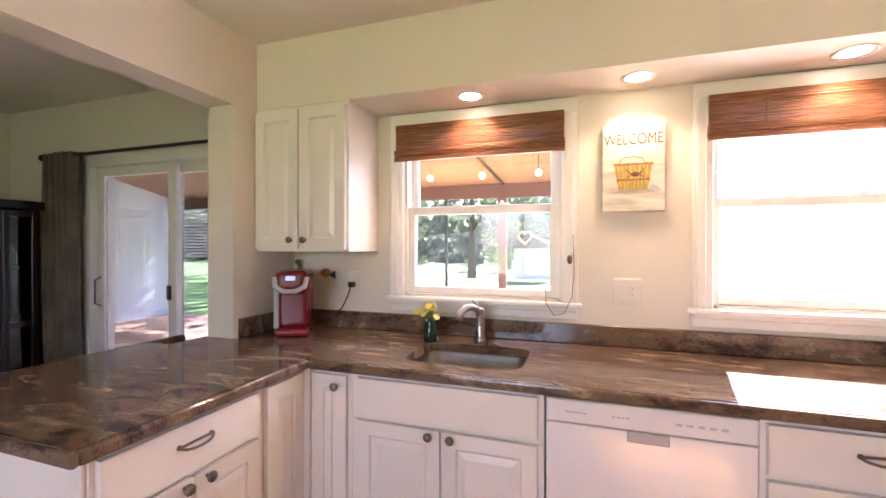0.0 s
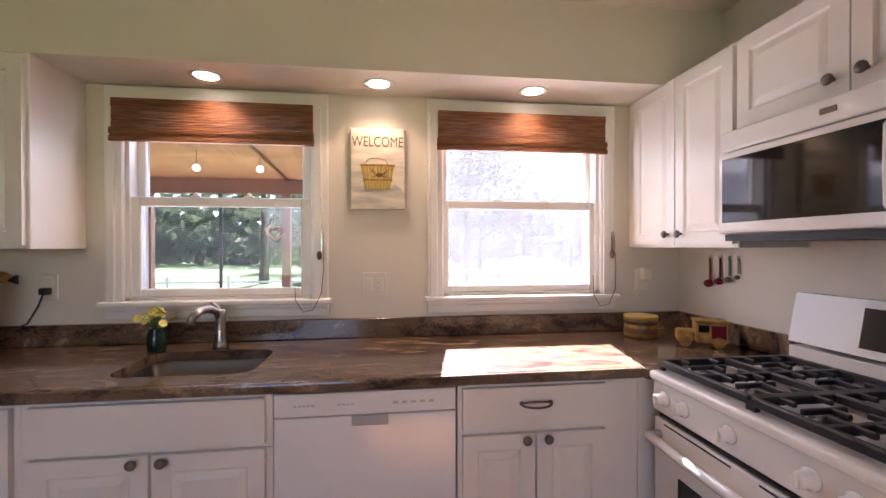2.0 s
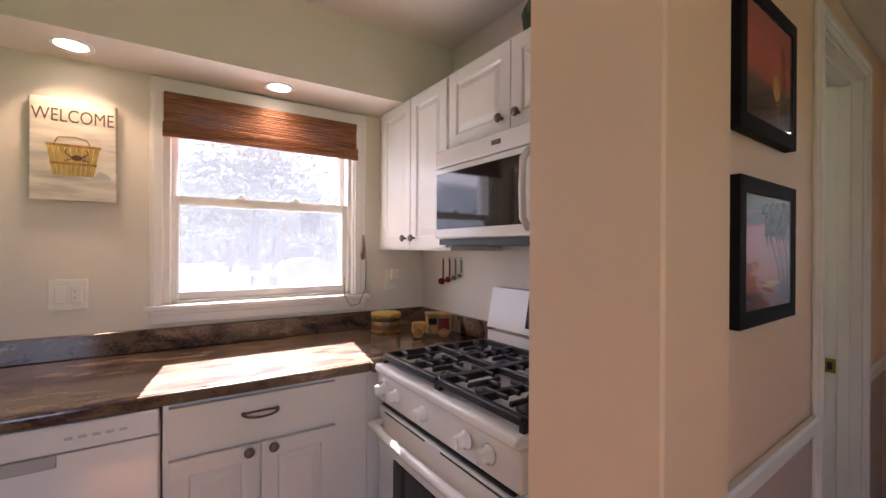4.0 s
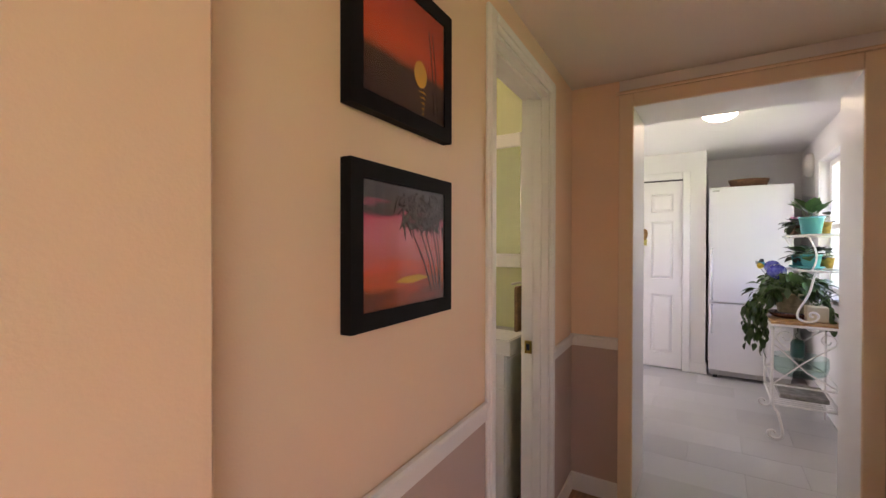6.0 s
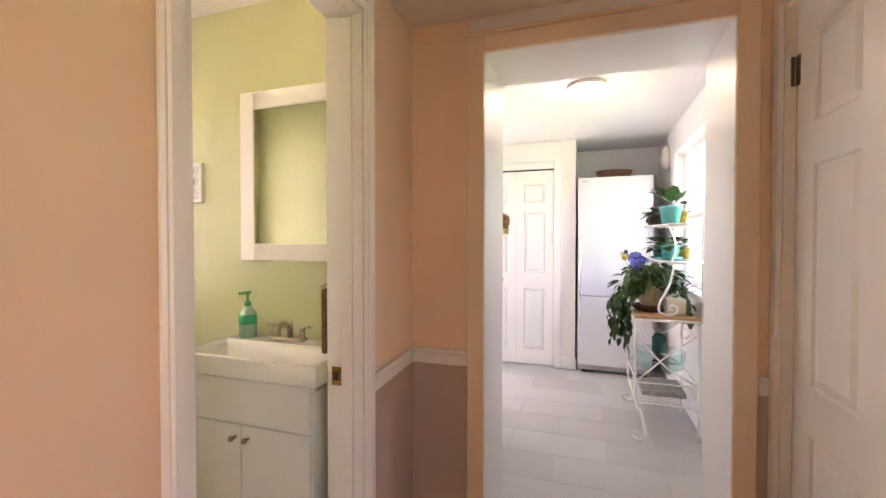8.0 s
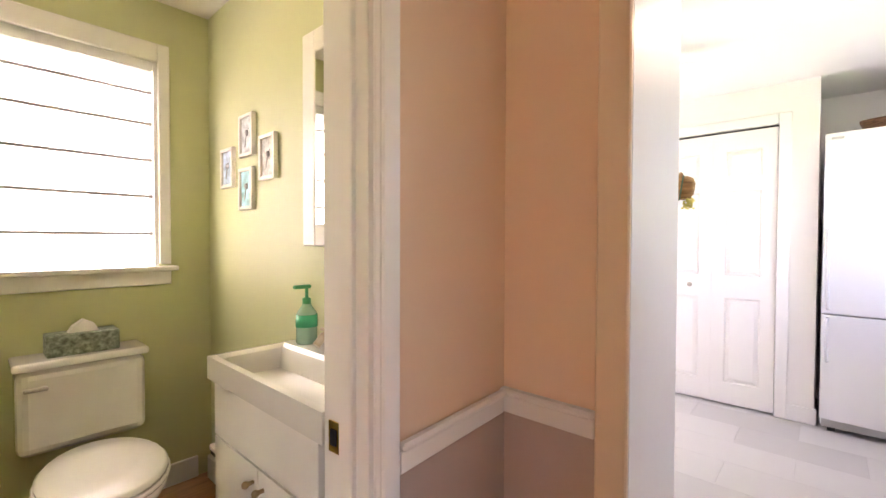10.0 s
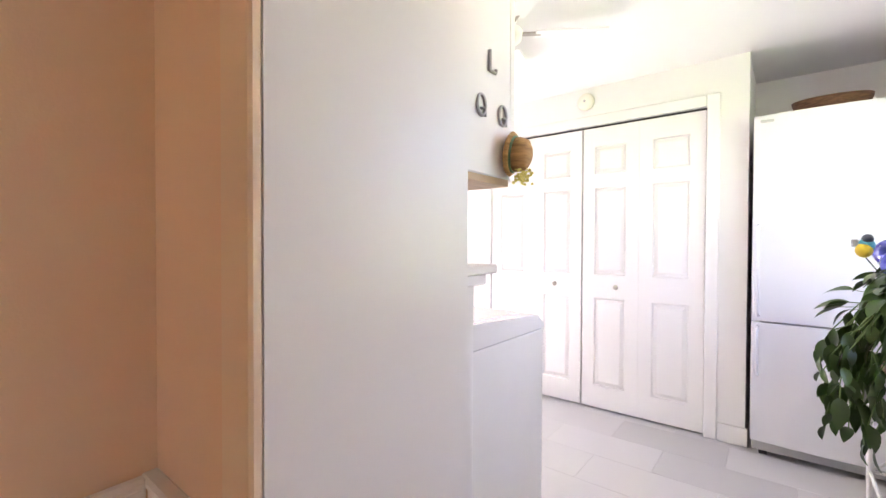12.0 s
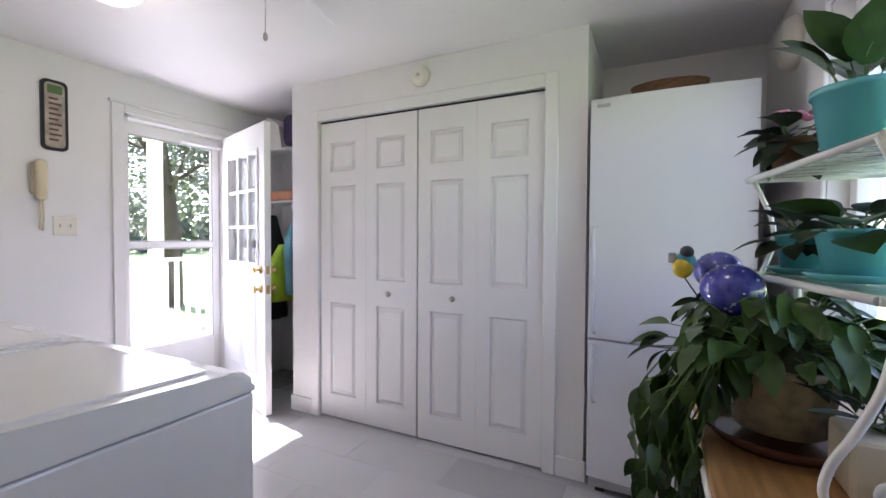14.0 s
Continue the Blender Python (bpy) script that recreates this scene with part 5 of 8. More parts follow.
for bx, tx, tz in ((0.585, 0.50, 1.375), (0.60, 0.53, 1.385), (0.61, 0.555, 1.375), (0.62, 0.585, 1.39), (0.622, 0.607, 1.37)):
    tube(bm, [(bx, -0.0222, 1.236), ((bx + tx) / 2 + 0.008, -0.0222, (1.236 + tz) / 2), (tx, -0.0222, tz)], 0.0032, 4, 0.0018)
    for j in range(13):
        a = radians(-200 + 30 * j + rng.uniform(-10, 10))
        ln = rng.uniform(0.03, 0.05)
        ex, ez = tx + ln * math.cos(a), tz + 0.02 + ln * 0.7 * math.sin(a)
        ex, ez = min(max(ex, 0.355), 0.622), min(max(ez, 1.24), 1.45)
        tube(bm, [(tx, -0.0222, tz + 0.005), ((tx + ex) / 2, -0.0222, (tz + ez) / 2 + 0.008), (ex, -0.0222, ez)], 0.0030, 4, 0.0008)
for k in range(110):
    cx_, cz_ = rng.uniform(0.45, 0.632), rng.uniform(1.385, 1.46)
    a, ln = radians(rng.uniform(-170, -10)), rng.uniform(0.015, 0.045)
    ex, ez = min(max(cx_ + ln * math.cos(a), 0.355), 0.634), max(cz_ + ln * math.sin(a), 1.355)
    tube(bm, [(cx_, -0.0222, cz_), ((cx_ + ex) / 2, -0.0222, (cz_ + ez) / 2 + 0.004), (ex, -0.0222, ez)], 0.0055, 4, 0.0012)
for v in bm.verts:
    v.co.y = -0.0222 + (v.co.y + 0.0222) * 0.2
part("printed_palms", bm, PALM, pic, m=HM)
part("printed_glow", prism(BM(), [(0.44, 1.268), (0.50, 1.262), (0.57, 1.272), (0.53, 1.280), (0.47, 1.277)], 0, 0.0010, FLATM), SUNY, pic, m=HM)
pic2 = framed_picture(1.60, 1.915, REDSKY, "black framed print of a red sky over dark water")
part("printed_sun", prism(BM(), [(0.535 + 0.026 * math.cos(k * 0.523), 1.728 + 0.03 * math.sin(k * 0.523)) for k in range(12)], 0, 0.0010, FLATM), SUNY, pic2, m=HM)
for k in range(5):
    bm = BM()
    prism(bm, [(0.525 + 0.004 * k, 1.69 - 0.012 * k), (0.56 - 0.003 * k, 1.688 - 0.012 * k), (0.548, 1.693 - 0.012 * k)], 0, 0.0010, FLATM)
    part("printed_glint", bm, SUNY, pic2, m=HM)
bm = BM()
for tx in (0.585, 0.60):
    tube(bm, [(tx + 0.01, -0.0222, 1.652), (tx, -0.0222, 1.75), (tx - 0.015, -0.0222, 1.84)], 0.003, 4, 0.002)
for v in bm.verts:
    v.co.y = -0.0222 + (v.co.y + 0.0222) * 0.2
part("printed_palms", bm, PALM, pic2, m=HM)

SIX = lambda w, h: [(0.11, 0.20, w / 2 - 0.05, 0.74), (w / 2 + 0.05, 0.20, w - 0.11, 0.74), (0.11, 0.88, w / 2 - 0.05, 1.52), (w / 2 + 0.05, 0.88, w - 0.11, 1.52), (0.11, 1.64, w / 2 - 0.05, h - 0.12), (w / 2 + 0.05, 1.64, w - 0.11, h - 0.12)]
hd = thing("door_1", (2.8, -0.93, 0), "closed white six-panel hall door", "door", kind="structure")
leaf = part("leaf", panelled(0.765, 2.02, 0.035, SIX(0.765, 2.02)), WHITE, hd, m=facing(3.198, -0.890, 0.008, "n"))
bm = BM()
for a, b in ((2.350, 2.417), (3.208, 3.262)):
    box(bm, (a, -0.865, 0), (b, -0.847, 2.105), 0.005)
box(bm, (2.417, -0.865, 2.04), (3.208, -0.847, 2.105), 0.005)
part("casing", bm, WHITE, hd)
part("jamb", box(box(box(BM(), (3.200, -0.985, 0), (3.211, -0.860, 2.04)), (2.415, -0.985, 0), (2.426, -0.860, 2.04)), (2.426, -0.985, 2.030), (3.200, -0.860, 2.041)), WHITE, hd)
part("knob", lathe(BM(), [(0.028, 0), (0.026, 0.006), (0.010, 0.012), (0.010, 0.03), (0.026, 0.04), (0.028, 0.052), (0.012, 0.06)], facing(2.503, -0.891, 0.89, "n") @ pose(0, 0, 0, 90), 16), BRASS, hd, "polished brass knob")
for hz in (0.25, 1.785):
    bm = lathe(BM(), [(0.006, hz), (0.006, hz + 0.09)], Matrix.Translation((3.202, -0.880, 0)), 8)
    box(bm, (3.175, -0.890, hz), (3.202, -0.8875, hz + 0.09))
    part("hinge", bm, PEWTER, hd)

# ---- bathroom ----
bw = thing("window_4", (2.55, 2.24, 1.1), "white bathroom window behind a translucent roman blind", "window", kind="structure")
bm = BM()
box(bm, (2.955, 2.222, 1.12), (3.005, 2.24, 2.19), 0.004)
box(bm, (2.14, 2.222, 1.12), (2.20, 2.24, 2.19), 0.004)
box(bm, (2.20, 2.222, 2.10), (2.955, 2.24, 2.19), 0.004)
box(bm, (2.94, 2.24, 1.11), (2.955, 2.38, 2.10))
box(bm, (2.20, 2.24, 2.09), (2.955, 2.38, 2.105))
part("casing", bm, WHITE, bw)
part("window_sill", box(BM(), (2.11, 2.19, 1.088), (3.03, 2.30, 1.112), 0.005), WHITE, bw)
part("apron", box(BM(), (2.14, 2.224, 1.02), (3.005, 2.24, 1.088), 0.004), WHITE, bw)
pane = part("pane", box(BM(), (2.20, 2.34, 1.11), (2.94, 2.345, 2.09)), GLASS, bw)
pane.visible_shadow = False
bl = thing("roman_blind", (2.57, 2.25, 1.11), "translucent white roman blind with thin grey rods", "blind")
CLOTH = frosted("sheer_white_cloth", (0.80, 0.80, 0.79), 0.40)
zs = (1.115, 1.27, 1.45, 1.625, 1.80, 1.95, 2.09)
for a, b in zip(zs, zs[1:]):
    part("cloth_panel", box(BM(), (2.205, 2.252, a), (2.938, 2.2535, b)), CLOTH, bl)
    part("rod", box(BM(), (2.205, 2.244, b - 0.008), (2.938, 2.2515, b + 0.006)), GREYINK, bl)
part("valance", box(BM(), (2.205, 2.238, 2.055), (2.938, 2.2455, 2.10)), CLOTH, bl)

AGEDBRASS = mat("aged_brass", (0.40, 0.29, 0.16), 0.3, 1.0)
TANNICKEL = mat("warm_brushed_nickel", (0.50, 0.42, 0.31), 0.28, 1.0)
van = thing("bathroom_vanity", (3.0, 0.93, 0), "small white vanity with a porcelain sink top", "vanity")
PORC = mat("white_porcelain", (0.80, 0.78, 0.72), 0.12, vary=0.02, coat=0.3)
bm = BM()
X0, X1, Y0, Y1 = 2.835, 3.188, 0.60, 1.262
rows = []
for ins, z in ((0.0, 0.80), (0.0, 0.872), (0.018, 0.874), (0.03, 0.862), (0.055, 0.80), (0.09, 0.775)):
    back = 0.085 if ins > 0.01 else 0.0
    rows.append([bm.verts.new(v) for v in ((X0 + ins, Y0 + ins, z), (X1 - ins - back, Y0 + ins, z), (X1 - ins - back, Y1 - ins, z), (X0 + ins, Y1 - ins, z))])
for a, b in zip(rows, rows[1:]):
    for i in range(4):
        bm.faces.new((a[i], a[(i + 1) % 4], b[(i + 1) % 4], b[i]))
bm.faces.new(rows[-1])
bm.faces.new(list(reversed(rows[0])))
part("sink_top", bm, PORC, van)
part("body", box(BM(), (2.865, 0.635, 0.0), (3.186, 1.238, 0.77), 0.003), CABW, van)
part("face_rail", box(BM(), (2.865, 0.635, 0.771), (2.88, 1.238, 0.80)), CABW, van)
part("drawer_front", panelled(0.60, 0.165, 0.018, []), CABW, van, m=facing(2.848, 1.237, 0.628, "w"))
for k in range(2):
    d = part("door", panelled(0.298, 0.555, 0.018, []), CABW, van, m=facing(2.848, 1.237 - 0.302 * k, 0.065, "w"))
    knob(d, (2.848, 0.965 if k == 0 else 0.905, 0.575), "w", 0.010, AGEDBRASS)
fc = thing("bathroom_faucet", (3.13, 0.95, 0.874), "brushed nickel two-handle bathroom faucet", "faucet")
part("base", box(BM(), (3.115, 0.87, 0.873), (3.165, 1.03, 0.888), 0.007, 2), TANNICKEL, fc)
part("spout", tube(BM(), [(3.14, 0.95, 0.88), (3.135, 0.95, 0.93), (3.105, 0.95, 0.952), (3.06, 0.95, 0.945), (3.035, 0.95, 0.92)], 0.013, 10), TANNICKEL, fc)
part("lift_rod", tube(BM(), [(3.155, 0.95, 0.88), (3.155, 0.95, 0.955)], 0.004, 6), TANNICKEL, fc)
for hy, s in ((0.885, -1), (1.015, 1)):
    bm = lathe(BM(), [(0.017, 0.885), (0.012, 0.90), (0.014, 0.915), (0.008, 0.93)], Matrix.Translation((3.14, hy, 0)), 12)
    tube(bm, [(3.14, hy, 0.922), (3.135, hy + 0.02 * s, 0.938), (3.125, hy + 0.05 * s, 0.942)], 0.006, 8)
    part("handle", bm, TANNICKEL, fc)
soap = thing("soap_bottle", (3.135, 1.185, 0.874), "clear green hand soap pump bottle", "soap bottle")
S = Matrix.Translation((3.135, 1.175, 0))
part("bottle", lathe(BM(), [(0.034, 0.875), (0.037, 0.88), (0.036, 0.95), (0.034, 0.985), (0.020, 1.005), (0.015, 1.015)], S, 16), mat("clear_soap", (0.30, 0.50, 0.36), 0.10), soap)
part("soap_label", lathe(BM(), [(0.0385, 0.935), (0.0385, 0.955), (0.0375, 0.978)], S, 16), mat("green_soap", (0.05, 0.42, 0.20), 0.2), soap)
bm = lathe(BM(), [(0.015, 1.015), (0.015, 1.035), (0.006, 1.037), (0.006, 1.075)], S, 12)
box(bm, (3.085, 1.165, 1.07), (3.15, 1.185, 1.083), 0.004)
part("pump", bm, mat("pump_green", (0.04, 0.32, 0.10), 0.35), soap)

mir = thing("mirror_cabinet", (3.18, 0.92, 1.22), "white framed bathroom mirror", "mirror")
bm = BM()
for a, b, lo, hi in ((1.155, 1.235, 1.22, 1.985), (0.60, 0.68, 1.22, 1.985), (0.68, 1.155, 1.22, 1.298), (0.68, 1.155, 1.905, 1.985)):
    box(bm, (3.155, a, lo), (3.19, b, hi), 0.004)
part("frame", bm, CABW, mir)
part("glass", box(BM(), (3.159, 0.678, 1.296), (3.163, 1.157, 1.907)), MIRROR, mir, "silver mirror glass")
ARTS = [mat("blue_print", c, 0.6, vary=0.4, scale=25) for c in ((0.62, 0.66, 0.66), (0.45, 0.58, 0.72), (0.62, 0.62, 0.60), (0.32, 0.60, 0.68))]
for k, (yc, zc) in enumerate(((1.755, 1.713), (1.969, 1.588), (1.552, 1.592), (1.761, 1.473))):
    f = thing("small_picture", (3.18, yc, zc - 0.095), "small white framed beach print on the green wall", "picture", "bathroom pictures")
    bm = BM()
    for a, b, lo, hi in ((-0.07, -0.054, -0.095, 0.095), (0.054, 0.07, -0.095, 0.095), (-0.054, 0.054, -0.095, -0.079), (-0.054, 0.054, 0.079, 0.095)):
        box(bm, (3.168, yc + a, zc + lo), (3.189, yc + b, zc + hi), 0.002)
    part("frame", bm, CABW, f)
    part("print", box(BM(), (3.178, yc - 0.055, zc - 0.08), (3.182, yc + 0.055, zc + 0.08)), ARTS[k], f)
    bm = tube(BM(), [(3.1775, yc + 0.02, zc - 0.05), (3.1775, yc + 0.005, zc + 0.0), (3.1775, yc - 0.02, zc + 0.03)], 0.003, 4, 0.0015)
    ball(bm, (3.1775, yc - 0.004, zc + 0.01), 0.012, 1.2, 8)
    part("printed_bird", bm, GREYP, f)
tw = thing("hand_towel", (2.9, 0.58, 1.0), "brown hand towel on a nickel ring", "towel")
part("ring", tube(BM(), [(2.90, 0.52, 1.155), (2.895, 0.58, 1.16), (2.89, 0.615, 1.15)], 0.006, 8), NICKEL, tw)
part("cloth", box(BM(), (2.84, 0.562, 0.92), (2.94, 0.582, 1.145), 0.009, 3), mat("brown_towel", (0.20, 0.11, 0.05), 0.9, vary=0.3, scale=40, bump=0.6, bscale=300), tw)

to_ = thing("toilet", (2.65, 1.8, 0), "white two-piece toilet with a closed lid", "toilet")
bm = box(BM(), (2.44, 2.045, 0.40), (2.855, 2.225, 0.735), 0.035, 3)
part("tank", bm, PORC, to_)
part("tank_lid", box(BM(), (2.43, 2.035, 0.735), (2.865, 2.232, 0.768), 0.012, 3), PORC, to_)


def oval(bm, c, rx, ry, rings, seg=28):
    rows = [[bm.verts.new((c[0] + rx * s * math.cos(2 * math.pi * k / seg), c[1] + oy + ry * s * math.sin(2 * math.pi * k / seg), z)) for k in range(seg)] for s, z, oy in rings]
    for a, b in zip(rows, rows[1:]):
        for k in range(seg):
            bm.faces.new((a[k], a[(k + 1) % seg], b[(k + 1) % seg], b[k])).smooth = True
    bm.faces.new(list(reversed(rows[0])))
    bm.faces.new(rows[-1])
    return bm


part("bowl", oval(BM(), (2.645, 1.70), 0.185, 0.27, ((0.62, 0.0, 0.10), (0.60, 0.15, 0.09), (0.72, 0.25, 0.05), (0.97, 0.36, 0), (1.0, 0.395, 0))), PORC, to_)
part("seat", oval(BM(), (2.645, 1.70), 0.188, 0.272, ((1.0, 0.396, 0), (1.02, 0.405, 0), (1.0, 0.414, 0))), PORC, to_)
part("lid", oval(BM(), (2.645, 1.70), 0.185, 0.268, ((1.0, 0.416, 0), (1.0, 0.428, 0), (0.94, 0.438, 0), (0.5, 0.442, 0))), PORC, to_)
part("flush_lever", box(BM(), (2.46, 2.015, 0.66), (2.53, 2.04, 0.675), 0.004), NICKEL, to_)
tb = thing("tissue_box", (2.65, 2.13, 0.768), "grey-green patterned tissue box on the tank", "tissue box")
part("carton", box(BM(), (2.53, 2.075, 0.769), (2.765, 2.19, 0.855), 0.004), mat("patterned_carton", (0.28, 0.33, 0.25), 0.6, vary=0.6, scale=55), tb)
part("tissue", prism(BM(), [(2.60, 0.855), (2.70, 0.855), (2.685, 0.885), (2.65, 0.905), (2.615, 0.88)], 0, 0.05, Matrix(((1, 0, 0, 0), (0, 0, 1, 2.105), (0, 1, 0, 0), (0, 0, 0, 1)))), WHITE, tb)
bh = thing("baseboard_heater", (3.15, 1.7, 0), "white metal baseboard heater", "heater")
part("cover", box(BM(), (3.125, 1.27, 0.03), (3.189, 2.12, 0.15), 0.006), CABW, bh)
part("top_lip", box(BM(), (3.135, 1.27, 0.17), (3.189, 2.12, 0.20), 0.005), CABW, bh)
part("fins", box(BM(), (3.14, 1.275, 0.15), (3.187, 2.115, 0.17)), BLACK, bh)
bm = box(BM(), (1.95, 2.225, 0), (3.12, 2.24, 0.11), 0.004)
tagged(part("baseboard_bath", bm, WHITE), "white bathroom baseboard", "trim", kind="structure")
part_pipe = thing("supply_valve", (2.9, 2.18, 0), "chrome toilet supply valve and pipe", "valve")
part("pipe", tube(BM(), [(2.90, 2.20, 0.001), (2.90, 2.20, 0.13), (2.86, 2.16, 0.18)], 0.008, 8), NICKEL, part_pipe)

# ---- laundry ----
bi = thing("bifold_doors", (6.13, 0.83, 0), "closed white four-leaf folding closet doors", "door", kind="structure")
LW, LH = 0.3880, 2.035
for k in range(4):
    f = [(0.085, 0.16, LW - 0.085, 0.80), (0.085, 0.97, LW - 0.085, 1.60), (0.085, 1.70, LW - 0.085, 1.90)]
    leaf = part("leaf", panelled(LW, LH, 0.03, f, 0.012), LWALL, bi, m=facing(6.140, 1.619 - k * 0.3890 - (0.010 if k > 1 else 0.0), 0.012, "w"))
    if k in (1, 2):
        knob(leaf, (6.140, 1.618 - k * 0.393 - (0.183 if k == 1 else 0.245), 0.90), "w", 0.017, NICKEL)
part("track_gap", box(BM(), (6.15, 0.046, 2.049), (6.22, 1.624, 2.062)), BLACK, bi)
bm = BM()
for a, b in ((1.622, 1.692), (-0.022, 0.048)):
    box(bm, (6.112, a, 0), (6.13, b, 2.135), 0.005)
box(bm, (6.112, 0.048, 2.062), (6.13, 1.622, 2.135), 0.005)
part("casing", bm, LWALL, bi)
bm = BM()
box(bm, (6.114, 1.692, 0), (6.13, 1.89, 0.11), 0.004)
box(bm, (6.114, -0.178, 0), (6.13, -0.022, 0.11), 0.004)
box(bm, (3.65, 2.686, 0), (5.37, 2.70, 0.11), 0.004)
box(bm, (3.65, -1.02, 0), (6.78, -1.006, 0.11), 0.004)
tagged(part("baseboard_laundry", bm, LWALL), "white laundry baseboard", "trim", kind="structure")
sm = thing("smoke_detector", (6.12, 0.80, 2.21), "round white smoke detector above the closet doors", "smoke detector")
part("base", lathe(BM(), [(0.062, 0), (0.062, 0.018), (0.05, 0.035), (0.02, 0.04)], facing(6.13, 0.81, 2.245, "w") @ pose(0, 0, 0, 90), 24), IVORY, sm)
part("test_button", lathe(BM(), [(0.010, 0.04), (0.008, 0.044)], facing(6.13, 0.81, 2.245, "w") @ pose(0, 0, 0, 90), 10), GREYP, sm)

fr = thing("refrigerator", (6.35, -0.53, 0), "tall white bottom-freezer refrigerator in its niche", "refrigerator")
FY0, FY1 = -0.868, -0.192
part("body", box(BM(), (6.09, FY0 + 0.005, 0.03), (6.68, FY1 - 0.005, 1.935), 0.006), FRIDGEW, fr)
front = [(6.086, FY1), (6.086, FY0)] + [(6.045 - 0.022 * math.sin(math.pi * k / 10), FY0 + (FY1 - FY0) * k / 10) for k in range(11)]
for nm, lo, hi in (("fridge_door", 0.775, 1.935), ("freezer_door", 0.085, 0.765)):
    d = part(nm, prism(BM(), front, lo, hi), FRIDGEW, fr)
    zz = (0.80, 1.32) if nm == "fridge_door" else (0.46, 0.745)
    part("handle", tube(BM(), [(6.05, FY1 - 0.03, zz[0]), (6.012, FY1 - 0.025, zz[0] + 0.02), (6.012, FY1 - 0.025, zz[1] - 0.02), (6.05, FY1 - 0.03, zz[1])], 0.010, 8), FRIDGEW, d)
part("kick_grille", box(BM(), (6.06, FY0 + 0.01, 0.03), (6.09, FY1 - 0.01, 0.08)), GREYP, fr)
for fy in (FY0 + 0.06, FY1 - 0.06):
    part("foot", box(BM(), (6.08, fy - 0.02, -0.004), (6.12, fy + 0.02, 0.03)), BLACK, fr)
part("badge", box(BM(), (6.030, FY1 - 0.09, 1.893), (6.040, FY1 - 0.03, 1.908), 0.003), GREYP, fr, "small grey maker's badge")
bk = thing("oval_basket", (6.25, -0.53, 1.935), "brown oval wicker basket on top of the refrigerator", "basket")
bm = oval(BM(), (6.25, -0.53), 0.10, 0.17, ((0.85, 1.936, 0), (1.0, 2.005, 0), (1.02, 2.025, 0), (0.96, 2.025, 0), (0.85, 1.955, 0)))
part("weave", bm, mat("brown_wicker", (0.16, 0.075, 0.035), 0.7, vary=0.5, scale=30, stretch=(1, 1, 5), bump=0.6, bscale=120), bk)
rv = thing("round_vent", (6.22, -1.01, 2.12), "round white vent cover high on the wall", "vent")
part("dish", lathe(BM(), [(0.11, 0), (0.115, 0.02), (0.10, 0.05), (0.06, 0.065)], facing(6.22, -1.02, 2.12, "n") @ pose(0, 0, 0, 90), 28), IVORY, rv)

# washer and dryer
def laundry_machine(y0, name, label):
    w = thing(name, (4.24, y0 + 0.34, 0), label, name, "laundry machines")
    side = Matrix(((1, 0, 0, 0), (0, 0, 1, y0), (0, 1, 0, 0), (0, 0, 0, 1)))
    bm = prism(BM(), [(3.895, 0.880), (3.895, 1.095), (3.935, 1.109), (3.985, 1.107), (4.083, 0.950), (4.52, 0.938), (4.565, 0.930), (4.59, 0.908), (4.59, 0.880)], 0, 0.685, side)
    bmesh.ops.bevel(bm, geom=[e for e in bm.edges if abs(e.verts[0].co.y - e.verts[1].co.y) < 1e-6 and min(e.verts[0].co.z, e.verts[1].co.z) > 0.885], offset=0.012, segments=3, affect="EDGES")
    part("top", bm, APPW, w)
    part("seam", box(BM(), (3.90, y0 + 0.006, 0.874), (4.584, y0 + 0.679, 0.880)), GREYP, w)
    part("cabinet", box(BM(), (3.895, y0 + 0.002, 0.025), (4.588, y0 + 0.683, 0.874), 0.006, 2), APPW, w)
    lid = part("lid", prism(BM(), [(4.11, 0.945), (4.11, 0.9555), (4.50, 0.9445), (4.50, 0.934)], 0, 0.56, Matrix(((1, 0, 0, 0), (0, 0, 1, y0 + 0.06), (0, 1, 0, 0), (0, 0, 0, 1)))), APPW, w)
    part("lid_grip", box(BM(), (4.49, y0 + 0.27, 0.938), (4.507, y0 + 0.41, 0.945), 0.003), GREYP, lid)
    face = pose(3.986, y0, 1.107, 0, 58.3)
    part("badge", lathe(BM(), [(0.026, 0), (0.024, 0.002)], face @ Matrix.Translation((0.12, 0.085, 0)) @ Matrix.Diagonal((0.5, 1, 1, 1)), 20), GREYINK, w)
    part("slot", box(BM(), (0.012, 0.020, -0.001), (0.065, 0.028, 0.003), 0.001), BLACK, w, m=face)
    for fx in (3.95, 4.54):
        for fy in (y0 + 0.05, y0 + 0.63):
            part("foot", lathe(BM(), [(0.02, -0.004), (0.02, 0.03)], Matrix.Translation((fx, fy, 0)), 10), BLACK, w)


laundry_machine(0.405, "washing_machine", "white top-loading washing machine with a sloped console")
laundry_machine(1.105, "clothes_dryer", "white clothes dryer beside the washing machine")
kw = thing("half_wall", (3.75, 1.2, 0), "white half wall with a moulded cap behind the machines", "wall", kind="structure")
part("wall", box(BM(), (3.652, 0.222, 0), (3.835, 2.0, 1.115)), LWALL, kw)
bm = box(BM(), (3.652, 0.188, 1.142), (3.885, 2.02, 1.163), 0.004)
box(bm, (3.652, 0.203, 1.115), (3.862, 2.01, 1.142), 0.004)
part("cap", bm, LWALL, kw)
uc = thing("laundry_cabinet", (3.77, 1.0, 1.4), "white wall cabinet over the machines with a wooden underside", "cabinet")
part("body", box(BM(), (3.652, 0.180, 1.362), (3.925, 1.95, 2.30), 0.003), LWALL, uc)
